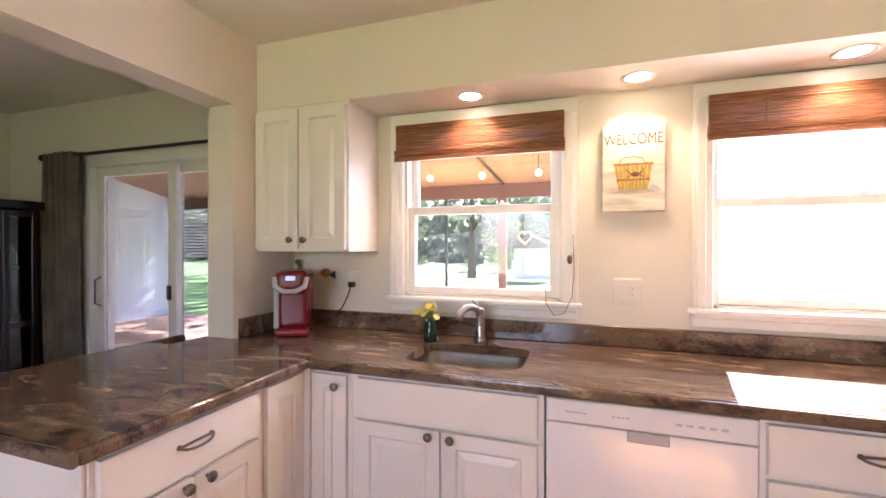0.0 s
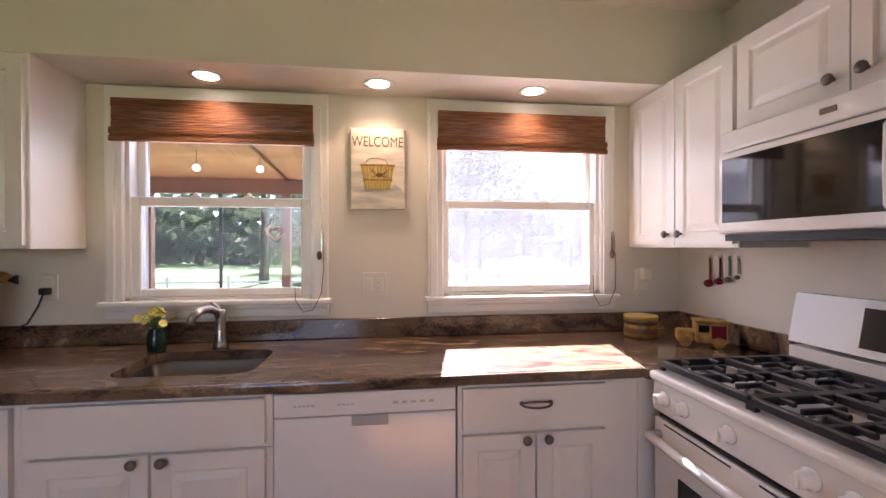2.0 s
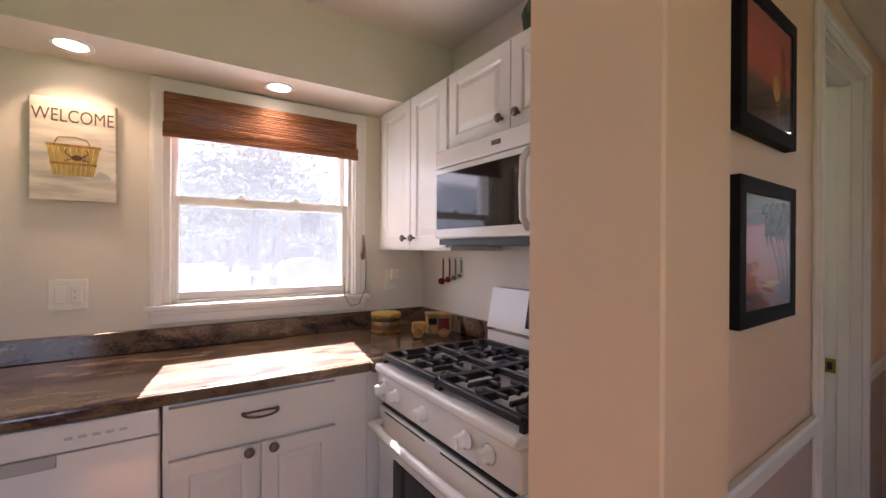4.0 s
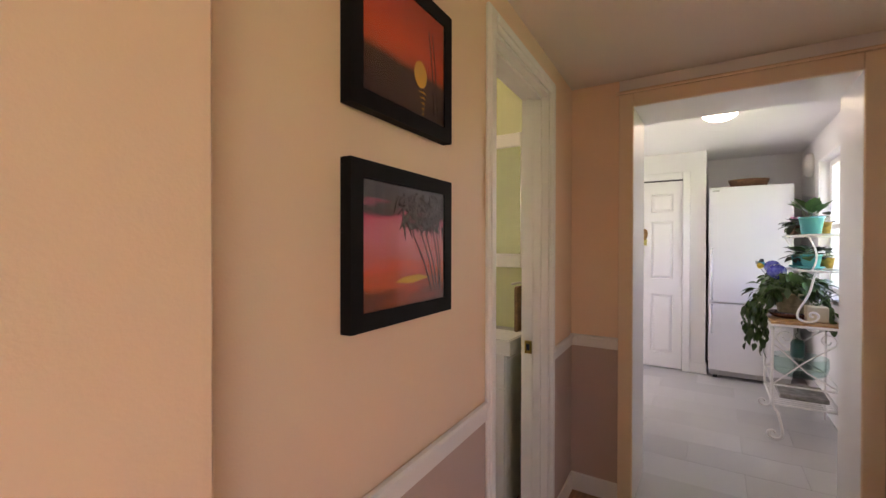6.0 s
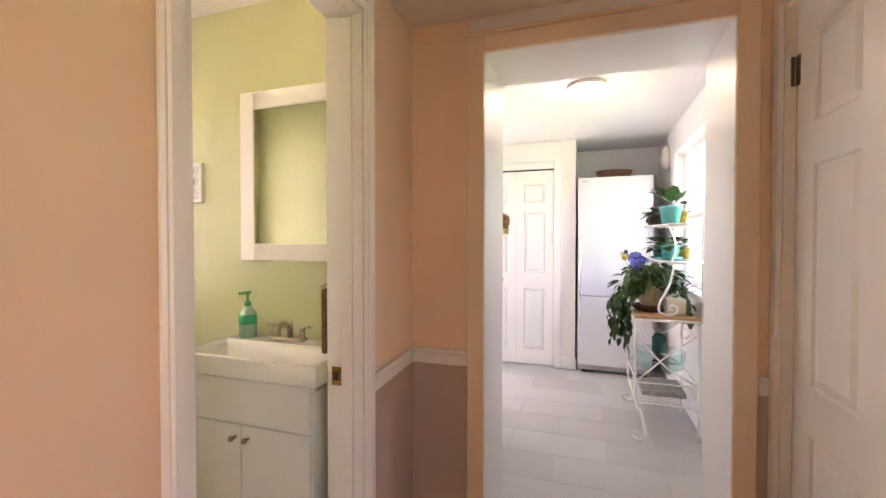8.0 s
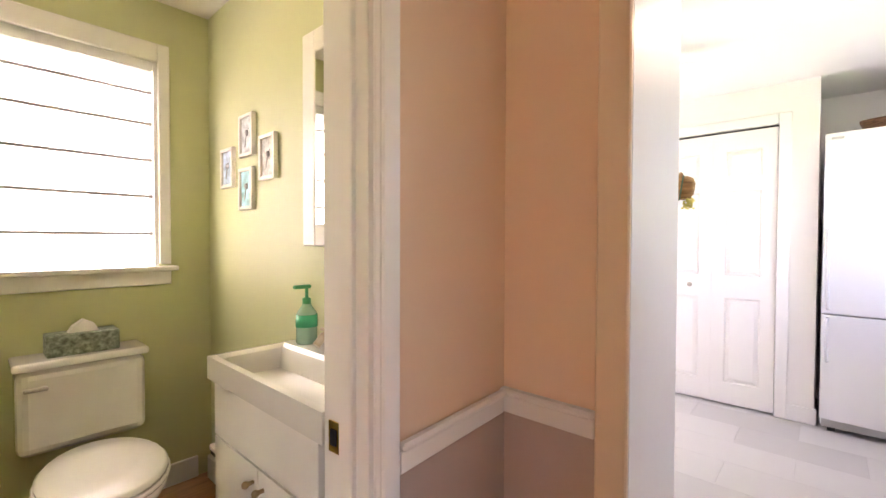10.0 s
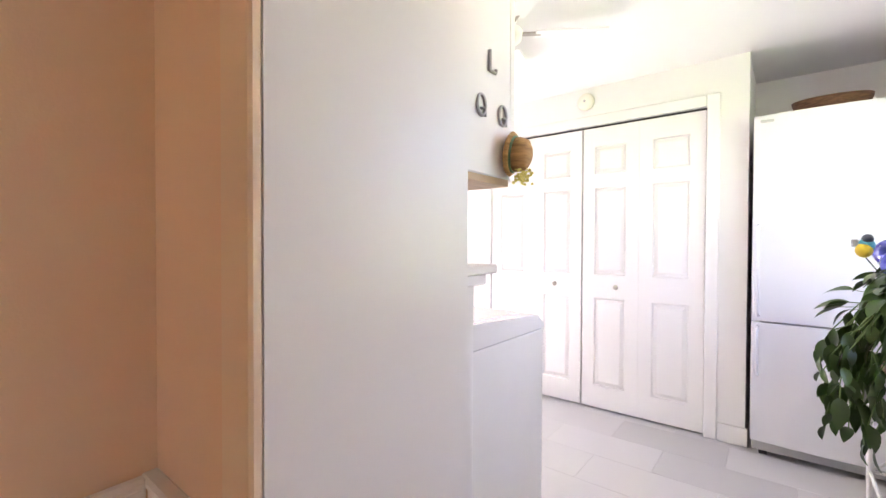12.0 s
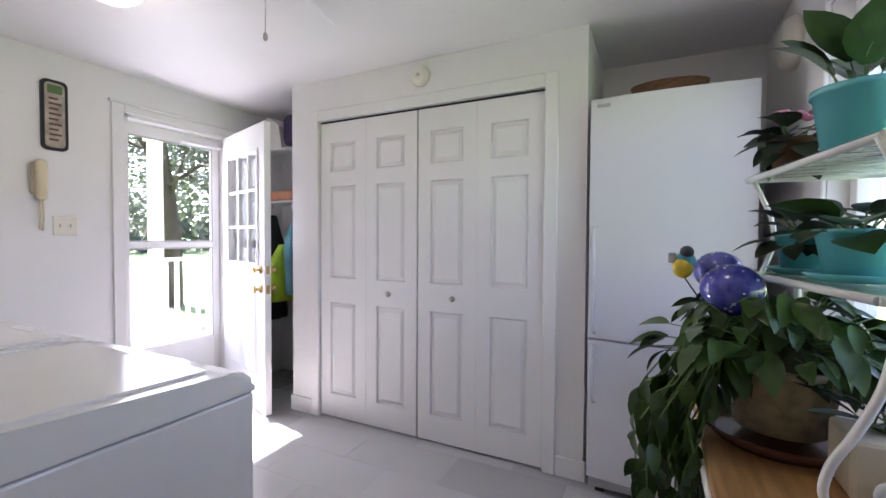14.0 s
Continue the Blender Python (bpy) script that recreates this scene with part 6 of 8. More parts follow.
part("underside", box(BM(), (3.654, 0.184, 1.346), (3.922, 1.945, 1.362)), mat("pale_plywood", (0.50, 0.33, 0.18), 0.5, vary=0.2, scale=6, stretch=(1, 8, 1)), uc)
for k in range(4):
    part("door", panelled(0.436, 0.93, 0.019, [(0.06, 0.06, 0.376, 0.87)]), LWALL, uc, m=facing(3.947, 0.182 + 0.442 * k, 1.36, "e"))
for k, (lx, lz) in enumerate(((3.795, 1.508), (3.883, 1.504), (3.838, 1.612))):
    lt = thing("metal_letter", (lx, 0.178, lz), "small grey metal letter on the cabinet side", "letter", "cabinet letters")
    if k < 2:
        pts = [(lx + 0.0155 * math.cos(a), 0.1765, lz + 0.0225 * math.sin(a)) for a in [2 * math.pi * j / 16 for j in range(17)]]
        bm = tube(BM(), pts, 0.0036, 6)
        tube(bm, [(lx - 0.002, 0.1765, lz - 0.007), (lx + 0.015, 0.1765, lz - 0.005), (lx + 0.016, 0.1765, lz - 0.022)], 0.003, 6)
    else:
        bm = tube(BM(), [(lx - 0.010, 0.1765, lz + 0.024), (lx - 0.010, 0.1765, lz - 0.02), (lx + 0.014, 0.1765, lz - 0.02), (lx + 0.016, 0.1765, lz - 0.012)], 0.0042, 6)
    part("stroke", bm, GREYP, lt)
mg = thing("cabinet_clip", (3.70, 0.19, 1.33), "small grey metal clip under the cabinet corner", "clip")
part("body", box(BM(), (3.692, 0.186, 1.328), (3.716, 0.202, 1.3455), 0.003), GREYP, mg)
hat = thing("straw_hat", (3.90, 0.15, 1.42), "small straw hat with a green ribbon and yellow flowers", "hat")
STRAW = mat("straw_weave", (0.48, 0.27, 0.10), 0.8, vary=0.4, scale=20, stretch=(1, 1, 6), bump=0.6, bscale=150)
HT = pose(3.905, 0.172, 1.420, 98, 6, 14)
part("brim", lathe(BM(), [(0.001, 0.0), (0.046, 0.0), (0.052, 0.006), (0.047, 0.012), (0.034, 0.010)], HT, 22), STRAW, hat)
part("crown", lathe(BM(), [(0.038, 0.006), (0.040, 0.026), (0.034, 0.044), (0.018, 0.052), (0.001, 0.053)], HT, 22), STRAW, hat)
part("ribbon", tube(BM(), [HT @ Vector((0.0395 * math.cos(a), 0.0395 * math.sin(a), 0.013)) for a in [2 * math.pi * j / 20 for j in range(21)]], 0.0035, 6), mat("green_ribbon", (0.12, 0.22, 0.12), 0.6), hat)
bm = BM()
rng = random.Random(2)
for k in range(60):
    ball(bm, (3.915 + rng.uniform(-0.03, 0.022), 0.138 + rng.uniform(-0.014, 0.014), 1.366 + rng.uniform(-0.017, 0.018)), rng.uniform(0.003, 0.0055), 0.8, 6)
tagged(part("flower_spray", bm, YELLOW, hat), kind="stuff")


def dome_light(x, y, group):
    d = thing("ceiling_light", (x, y, LC), "lit flush ceiling light with a frosted glass dome", "ceiling light", group)
    T = Matrix.Translation((x, y, 0))
    part("canopy", lathe(BM(), [(0.119, 2.315), (0.127, 2.322), (0.125, LC - 0.001)], T, 32), mat("white_canopy", (0.80, 0.76, 0.68), 0.4), d)
    part("dome", lathe(BM(), [(0.02, 2.252), (0.07, 2.260), (0.105, 2.283), (0.118, 2.316)], T, 32), LAMPON, d)


dome_light(4.58, -0.27, "laundry lights")
dome_light(4.845, 1.57, "laundry lights")
fan = thing("ceiling_fan", (4.9, 0.76, LC), "white ceiling fan at rest with a pull chain", "ceiling fan")
T = Matrix.Translation((4.93, 0.81, 0))
part("canopy", lathe(BM(), [(0.06, LC - 0.025), (0.075, LC - 0.001)], T, 24), LWALL, fan)
part("motor", lathe(BM(), [(0.05, 2.235), (0.10, 2.25), (0.108, 2.285), (0.08, 2.305), (0.055, 2.315), (0.05, 2.322)], T, 28), LWALL, fan)
for k in range(5):
    q = T @ pose(0, 0, 2.278, 0, 0, 72 * k + 15)
    b = part("blade", box(BM(), (0.17, -0.055, -0.004), (0.52, 0.055, 0.004), 0.003), LWALL, fan, m=q @ pose(0, 0, 0, 9))
    part("arm", box(BM(), (0.09, -0.018, -0.004), (0.20, 0.018, 0.003), 0.002), NICKEL, b, m=q)
part("pull_chain", tube(BM(), [(4.96, 0.79, 2.25), (4.96, 0.79, 2.0)], 0.0015, 5), NICKEL, fan)
part("chain_bob", lathe(BM(), [(0.003, 1.972), (0.008, 1.978), (0.008, 1.994), (0.003, 2.002)], Matrix.Translation((4.96, 0.79, 0)), 10), NICKEL, fan)

# storm door and back door
sd = thing("storm_door", (5.88, 2.75, 0), "white storm door with two clear glass panels", "door", kind="structure")
bm = BM()
for a, b in ((5.447, 5.468), (6.19, 6.213)):
    box(bm, (a, 2.69, 0), (b, 2.84, 2.085))
box(bm, (5.447, 2.69, 2.06), (6.213, 2.84, 2.085))
part("jamb", bm, LWALL, sd)
bm = BM()
for a, b in ((5.37, 5.445), (6.215, 6.29)):
    box(bm, (a, 2.682, 0), (b, 2.70, 2.14), 0.005)
box(bm, (5.445, 2.682, 2.085), (6.215, 2.70, 2.14), 0.005)
box(bm, (5.355, 2.676, 2.14), (6.305, 2.70, 2.16), 0.004)
part("casing", bm, LWALL, sd)
bm = BM()
for a, b in ((5.47, 5.495), (6.125, 6.188)):
    box(bm, (a, 2.775, 0.02), (b, 2.81, 2.055), 0.003)
for lo, hi in ((0.02, 0.45), (1.18, 1.22), (1.971, 2.055)):
    box(bm, (5.495, 2.775, lo), (6.125, 2.81, hi), 0.003)
s = part("sash", bm, LWALL, sd)
for lo, hi in ((0.45, 1.18), (1.22, 1.971)):
    bm = BM()
    for a, b, c, d in ((5.495, 5.507, lo, hi), (6.113, 6.125, lo, hi), (5.507, 6.113, lo, lo + 0.012), (5.507, 6.113, hi - 0.012, hi)):
        box(bm, (a, 2.770, c), (b, 2.774, d))
    part("gasket", bm, GREYP, s, "grey glazing gasket")
    pane = part("pane", box(BM(), (5.495, 2.79, lo), (6.125, 2.794, hi)), FAINTTINT, s)
    pane.visible_shadow = False
part("closer", tube(BM(), [(5.86, 2.76, 1.99), (6.175, 2.74, 1.985)], 0.016, 10), LWALL, sd)
part("latch", box(BM(), (5.475, 2.755, 1.02), (5.492, 2.776, 1.10), 0.004), BLACK, sd)

HX, HY = 6.19, 2.69
ang = math.degrees(math.atan2(1.90 - HY, 5.94 - HX))
DM = pose(HX, HY, 0.01, 0, 0, ang)
bd = thing("back_door", (HX, HY, 0), "open white back door with nine small panes", "door")
bm = BM()
W, H = 0.80, 2.05
for a, b, lo, hi in ((0, 0.12, 0, H), (W - 0.12, W, 0, H), (0.12, W - 0.12, 0, 1.06), (0.12, W - 0.12, 1.86, H)):
    box(bm, (a, -0.022, lo), (b, 0.022, hi))
bmesh.ops.remove_doubles(bm, verts=bm.verts[:], dist=1e-5)
leaf = part("leaf", bm, LWALL, bd, m=DM)
bm = BM()
for k in (1, 2):
    u = 0.12 + (W - 0.24) * k / 3
    box(bm, (u - 0.011, -0.018, 1.06), (u + 0.011, 0.018, 1.86))
    z = 1.06 + 0.8 * k / 3
    box(bm, (0.12, -0.017, z - 0.011), (W - 0.12, 0.017, z + 0.011))
for a, b, lo, hi in ((0.10, 0.125, 1.04, 1.88), (W - 0.125, W - 0.10, 1.04, 1.88), (0.125, W - 0.125, 1.04, 1.065), (0.125, W - 0.125, 1.855, 1.88)):
    box(bm, (a, -0.030, lo), (b, 0.030, hi), 0.004)
part("muntins", bm, LWALL, leaf, m=DM)
for i in range(3):
    for j in range(3):
        u0, z0 = 0.12 + (W - 0.24) * i / 3, 1.06 + 0.8 * j / 3
        pn = part("pane", box(BM(), (u0 + 0.011, -0.003, z0 + 0.011), (u0 + (W - 0.24) / 3 - 0.011, 0.003, z0 + 0.8 / 3 - 0.011)), GLASS, leaf, m=DM)
        pn.visible_shadow = False
for a, b in ((0.14, 0.37), (0.43, 0.66)):
    bm = BM()
    panel(bm, a, 0.25, b, 0.88, -0.0225, 0.03, 0.008)
    part("raised_panel", bm, LWALL, leaf, m=DM)
for kz, r in ((0.885, 0.026), (1.02, 0.020)):
    for s_ in (1, -1):
        bm = lathe(BM(), [(0.03, 0), (0.028, 0.006), (0.010, 0.012), (0.010, 0.032), (r, 0.042), (r, 0.054), (0.01, 0.06)], DM @ Matrix.Translation((W - 0.065, -0.022 * s_, kz)) @ pose(0, 0, 0, 90 * s_), 14)
        part("knob" if kz < 1 else "deadbolt", bm, BRASS, bd, "polished brass")
    part("latch_plate", box(BM(), (W - 0.001, -0.012, kz - 0.03), (W + 0.002, 0.012, kz + 0.03)), BRASS, bd, m=DM)

# north wall things
th = thing("wall_plaque", (5.074, 2.68, 1.77), "dark rimmed printed metal plaque on the wall", "plaque")
bm = prism(BM(), rounded(5.016, 1.765, 5.142, 2.175, 0.03), 0, 0.016, Matrix(((1, 0, 0, 0), (0, 0, -1, 2.699), (0, 1, 0, 0), (0, 0, 0, 1))))
part("rim", bm, BLACK, th)
part("face", prism(BM(), rounded(5.032, 1.782, 5.126, 2.158, 0.022), 0, 0.003, Matrix(((1, 0, 0, 0), (0, 0, -1, 2.683), (0, 1, 0, 0), (0, 0, 0, 1)))), mat("plaque_print", (0.42, 0.36, 0.30), 0.5, vary=0.3, scale=16), th)
bm = BM()
for k in range(9):
    box(bm, (5.049, 2.678, 1.82 + 0.03 * k), (5.049 + (0.06 if k % 2 else 0.045), 2.6805, 1.832 + 0.03 * k))
part("print_lines", bm, TAG, th)
part("print_picture", box(BM(), (5.044, 2.678, 2.095), (5.114, 2.6805, 2.145), 0.001), STEMG, th)
ph = thing("wall_phone", (4.984, 2.66, 1.442), "ivory wall telephone handset with a hanging cord", "telephone")
YIV = mat("aged_ivory_plastic", (0.66, 0.58, 0.38), 0.4)
part("cradle", box(BM(), (4.962, 2.655, 1.50), (5.012, 2.699, 1.68), 0.012, 2), YIV, ph)
part("handset", box(BM(), (4.966, 2.61, 1.467), (5.019, 2.656, 1.692), 0.018, 3), YIV, ph)
part("cord", tube(BM(), [(4.994, 2.65, 1.472), (4.991, 2.66, 1.402), (4.994, 2.66, 1.302), (5.006, 2.66, 1.292), (5.010, 2.66, 1.382), (5.006, 2.655, 1.482)], 0.005, 6), YIV, ph)
p = thing("light_switch", (5.124, 2.69, 1.27), "white double toggle switch plate", "switch plate")
part("plate", box(BM(), (5.064, 2.692, 1.265), (5.184, 2.70, 1.38), 0.003), IVORY, p)
for tx in (5.099, 5.149):
    part("toggle", box(BM(), (tx - 0.005, 2.682, 1.313), (tx + 0.005, 2.693, 1.335), 0.002), IVORY, p)

# coat nook
ns = [1.99, 1.56]
for z in ns:
    sh = thing("wire_shelf", (6.5, 2.25, z), "white wire closet shelf", "shelf", "nook shelves")
    bm = BM()
    for y in np.linspace(1.90, 2.68, 16):
        tube(bm, [(6.36, y, z), (6.77, y, z)], 0.002, 4)
    tagged(part("wires", bm, LWALL, sh), kind="stuff")
    part("front_rail", tube(BM(), [(6.36, 1.885, z - 0.01), (6.36, 2.69, z - 0.01)], 0.005, 6), LWALL, sh)
bg1 = thing("duffel_bag", (6.5, 2.1, 1.94), "dark navy bag on the upper shelf", "bag")
part("body", box(BM(), (6.38, 2.02, 1.997), (6.66, 2.28, 2.27), 0.07, 4), mat("navy_cloth", (0.03, 0.02, 0.07), 0.8, vary=0.3, bump=0.3), bg1)
bg2 = thing("folded_bag", (6.5, 1.9, 1.94), "dark red folded bag on the upper shelf", "bag")
part("body", box(BM(), (6.40, 1.89, 1.997), (6.66, 2.01, 2.23), 0.04, 3), mat("maroon_cloth", (0.14, 0.015, 0.03), 0.8, vary=0.3, bump=0.3), bg2)
bg3 = thing("white_bag", (6.5, 2.4, 1.94), "white bag on the upper shelf", "bag")
part("body", prism(BM(), [(2.30, 1.997), (2.60, 1.997), (2.58, 2.18), (2.46, 2.27), (2.34, 2.19)], 0, 0.2, Matrix(((0, 0, 1, 6.42), (1, 0, 0, 0), (0, 1, 0, 0), (0, 0, 0, 1)))), WHITE, bg3)
bx1 = thing("wooden_box", (6.5, 2.0, 1.54), "orange-brown wooden box on the lower shelf", "box")
part("body", box(BM(), (6.38, 1.90, 1.567), (6.65, 2.45, 1.64), 0.006), mat("orange_wood", (0.36, 0.13, 0.04), 0.5, vary=0.3, stretch=(1, 8, 1)), bx1)


def coat(y, x, material, label, z1=1.42, z0=0.75, w=0.12):
    c = thing("hanging_coat", (x, y, z0), label, "coat", "hanging coats")
    bm = BM()
    rng = random.Random(int(y * 100))
    rows = []
    for t_ in np.linspace(0, 1, 9):
        z = z1 + (z0 - z1) * t_
        ww, dd = w * (0.35 + 0.65 * min(1, t_ * 3)), 0.05 * (0.5 + 0.5 * min(1, t_ * 4)) + 0.02 * t_
        rows.append([bm.verts.new((x + ww * 1.3 * math.cos(a) * (1 + 0.10 * math.sin(5 * a + 3 * t_)), y + dd * math.sin(a) * (1 + 0.2 * math.sin(7 * a)), z)) for a in [2 * math.pi * k / 20 for k in range(20)]])
    for a, b in zip(rows, rows[1:]):
        for k in range(20):
            bm.faces.new((a[k], a[(k + 1) % 20], b[(k + 1) % 20], b[k])).smooth = True
    bm.faces.new(rows[0])
    bm.faces.new(rows[-1])
    part("cloth", bm, material, c)
    part("hook", tube(BM(), [(x, y, z1 - 0.01), (x, y, z1 + 0.06), (x + 0.02, y, z1 + 0.09)], 0.004, 6), NICKEL, c)


coat(2.52, 6.5, mat("black_cloth", (0.02, 0.02, 0.025), 0.8, vary=0.4), "black hanging jacket in the coat nook", 1.45, 0.55)
coat(2.14, 6.46, mat("teal_cloth", (0.12, 0.32, 0.36), 0.8, vary=0.3), "teal hanging jacket in the coat nook", 1.44, 0.8)
coat(2.27, 6.42, mat("lime_cloth", (0.32, 0.48, 0.02), 0.8, vary=0.3, bump=0.4), "lime green safety vest in the coat nook", 1.20, 0.74)
coat(2.02, 6.5, mat("dark_grey_cloth", (0.04, 0.045, 0.05), 0.8, vary=0.3), "dark grey hanging coat in the coat nook", 1.45, 0.45)

lwn = thing("window_5", (5.2, -1.020, 0.95), "bright white laundry window with sheer curtain", "window", kind="structure")
bm = BM()
for a, b in ((4.47, 4.55), (5.80, 5.87)):
    box(bm, (a, -1.020, 0.93), (b, -1.002, 2.15), 0.005)
box(bm, (4.55, -1.020, 2.08), (5.80, -1.002, 2.15), 0.005)
box(bm, (4.45, -1.020, 0.91), (5.89, -0.980, 0.95), 0.005)
part("casing", bm, LWALL, lwn)
bm = BM()
for a, b in ((4.55, 4.60), (5.15, 5.20), (5.75, 5.80)):
    box(bm, (a, -1.120, 0.95), (b, -1.080, 2.08), 0.003)
for lo, hi in ((0.95, 1.0), (1.49, 1.53), (2.03, 2.08)):
    box(bm, (4.55, -1.118, lo), (5.80, -1.082, hi), 0.003)
part("sash", bm, LWALL, lwn)
pane = part("pane", box(BM(), (4.56, -1.102, 0.96), (5.79, -1.098, 2.07)), GLASS, lwn)
pane.visible_shadow = False


# ---- plant rack ----
def leaf_mesh(name, length, width, fold=0.12, droop=0.25, material=None):
    """A pointed leaf along +x with a folded midrib, curving down."""
    bm = BM()
    n = 7
    mid, lf, rt = [], [], []
    for k in range(n):
        t = k / (n - 1)
        w = width * math.sin(math.pi * min(1, t * 0.96 + 0.04)) ** 0.75 * (1 - 0.25 * t)
        x, z = length * t, -droop * length * t * t
        mid.append(bm.verts.new((x, 0, z)))
        lf.append(bm.verts.new((x, w / 2, z + fold * w)))
        rt.append(bm.verts.new((x, -w / 2, z + fold * w)))
    for k in range(n - 1):
        bm.faces.new((mid[k], mid[k + 1], lf[k + 1], lf[k])).smooth = True
        bm.faces.new((mid[k + 1], mid[k], rt[k], rt[k + 1])).smooth = True
    me = bpy.data.meshes.new(name)
    bm.to_mesh(me)
    bm.free()
    me.materials.append(material or LEAFG)
    return me


WIREW = mat("white_wrought_iron", (0.80, 0.79, 0.77), 0.35, vary=0.04)
TURQ = mat("turquoise_glaze", (0.12, 0.46, 0.48), 0.25, vary=0.08)
DARKLEAF = mat("dark_violet_leaf", (0.035, 0.055, 0.028), 0.5, vary=0.5, scale=14, rand=0.25)
BROADLEAF = mat("broad_green_leaf", (0.048, 0.12, 0.022), 0.35, vary=0.35, scale=9, rand=0.2)
HOUSELEAF = mat("dark_glossy_leaf", (0.040, 0.095, 0.014), 0.32, vary=0.4, scale=9, rand=0.3)
PINK = mat("pink_petals", (0.62, 0.25, 0.34), 0.6, vary=0.3)
GOLDPOT = mat("gold_wicker_pot", (0.42, 0.25, 0.05), 0.6, vary=0.4, scale=40)
RUST = mat("brown_glazed_pot", (0.10, 0.035, 0.02), 0.25, vary=0.3)
PINE = mat("honey_pine_top", (0.44, 0.24, 0.09), 0.35, vary=0.3, scale=5, stretch=(1, 9, 1))
STAND = set(bpy.data.objects)
RX0, RX1, RY0, RY1, RT = 4.71, 5.28, -0.535, -0.93, 0.808


def smooth(pts, n=5):
    """Catmull-Rom curve through the points."""
    p = [Vector(q) for q in pts]
    p = [2 * p[0] - p[1]] + p + [2 * p[-1] - p[-2]]
    out = []
    for i in range(1, len(p) - 2):
        for k in range(n):
            t = k / n
            out.append(tuple(0.5 * (2 * p[i] + (p[i + 1] - p[i - 1]) * t + (2 * p[i - 1] - 5 * p[i] + 4 * p[i + 1] - p[i + 2]) * t * t + (3 * p[i] - p[i - 1] - 3 * p[i + 1] + p[i + 2]) * t ** 3)))
    return out + [tuple(p[-2])]


def scroll(cx, cy, z, way, r=0.05, turns=1.25, n=22, plane="x"):
    out = []
    for k in range(n):
        t = k / (n - 1)
        a = -math.pi / 2 + way * turns * 2 * math.pi * t
        rr = r * (1 - 0.7 * t)
        out.append((cx, cy + rr * math.cos(a), z + rr * math.sin(a)) if plane == "y" else (cx + rr * math.cos(a), cy, z + rr * math.sin(a)))
    return out


rack = thing("plant_rack", (5.04, -0.73, 0), "white wrought-iron baker's rack with a honey pine top", "plant rack")
part("table_top", box(BM(), (RX0, RY1, RT - 0.018), (RX1, RY0, RT), 0.004), PINE, rack, "honey pine board")
bm = BM()
for a, b in (((RX0, RY0), (RX1, RY0)), ((RX1, RY0), (RX1, RY1)), ((RX1, RY1), (RX0, RY1)), ((RX0, RY1), (RX0, RY0))):
    tube(bm, [(a[0], a[1], RT - 0.024), (b[0], b[1], RT - 0.024)], 0.009, 8)
part("table_rim", bm, WIREW, rack)
for x in (RX0 + 0.01, RX1 - 0.01):
    for y, s in ((RY0 - 0.01, 1), (RY1 + 0.01, 0)):
        pts = [(x, y, RT - 0.03), (x, y, 0.26)]
        if s:
            ex = (x - 0.09) if x < 4.99 else (x + 0.09)
            pts += [((x + ex) / 2, y - 0.03, 0.17), (ex, y - 0.05, 0.06), (ex, y - 0.04, 0.02), (ex, y - 0.01, 0.0065), (ex, y + 0.025, 0.022), (ex, y + 0.03, 0.05), (ex, y + 0.005, 0.062), (ex, y - 0.01, 0.045)]
        else:
            pts += [(x, y, 0.0)]
        part("leg", tube(BM(), smooth(pts) if s else pts, 0.0085, 8), WIREW, rack)
for z in (0.22, 0.36):
    bm = BM()
    for a, b in (((RX0 + 0.01, RY0 - 0.01), (RX1 - 0.01, RY0 - 0.01)), ((RX1 - 0.01, RY0 - 0.01), (RX1 - 0.01, RY1 + 0.01)), ((RX1 - 0.01, RY1 + 0.01), (RX0 + 0.01, RY1 + 0.01)), ((RX0 + 0.01, RY1 + 0.01), (RX0 + 0.01, RY0 - 0.01))):
        tube(bm, [(*a, z), (*b, z)], 0.006, 6)
    if z < 0.3:
        for k in range(12):
            x = RX0 + 0.03 + (RX1 - RX0 - 0.06) * k / 11
            tube(bm, [(x, RY0 - 0.01, z), (x, RY1 + 0.01, z)], 0.003, 5)
    part("lower_shelf", bm, WIREW, rack)
for x in (RX0 + 0.01, RX1 - 0.01):
    part("cross_brace", tube(BM(), [(x, RY0 - 0.01, 0.66), (x, (RY0 + RY1) / 2, 0.47), (x, RY1 + 0.01, 0.36)], 0.005, 6), WIREW, rack)
    part("cross_brace", tube(BM(), [(x, RY1 + 0.01, 0.70), (x, (RY0 + RY1) / 2, 0.55), (x, RY0 - 0.01, 0.36)], 0.005, 6), WIREW, rack)
    for cy in (-0.62, -0.84):
        part("scroll", tube(BM(), scroll(x, cy, 0.70, 1 if cy > -0.7 else -1, 0.055, plane="y"), 0.0045, 6), WIREW, rack)
bm = BM()
for k in range(9):
    t = k / 8
    tube(bm, [(RX0 + 0.01, RY0 - 0.03 - 0.10 * t, RT - 0.03), (RX0 + 0.01, RY0 - 0.05 - 0.12 * t, RT - 0.11)], 0.0022, 4)
part("grille_wires", bm, WIREW, rack)
# upper posts and shelves
SX0_, SX1_, SY0_, SY1_ = 4.73, 5.25, -0.655, -0.94
SYW_ = -0.74
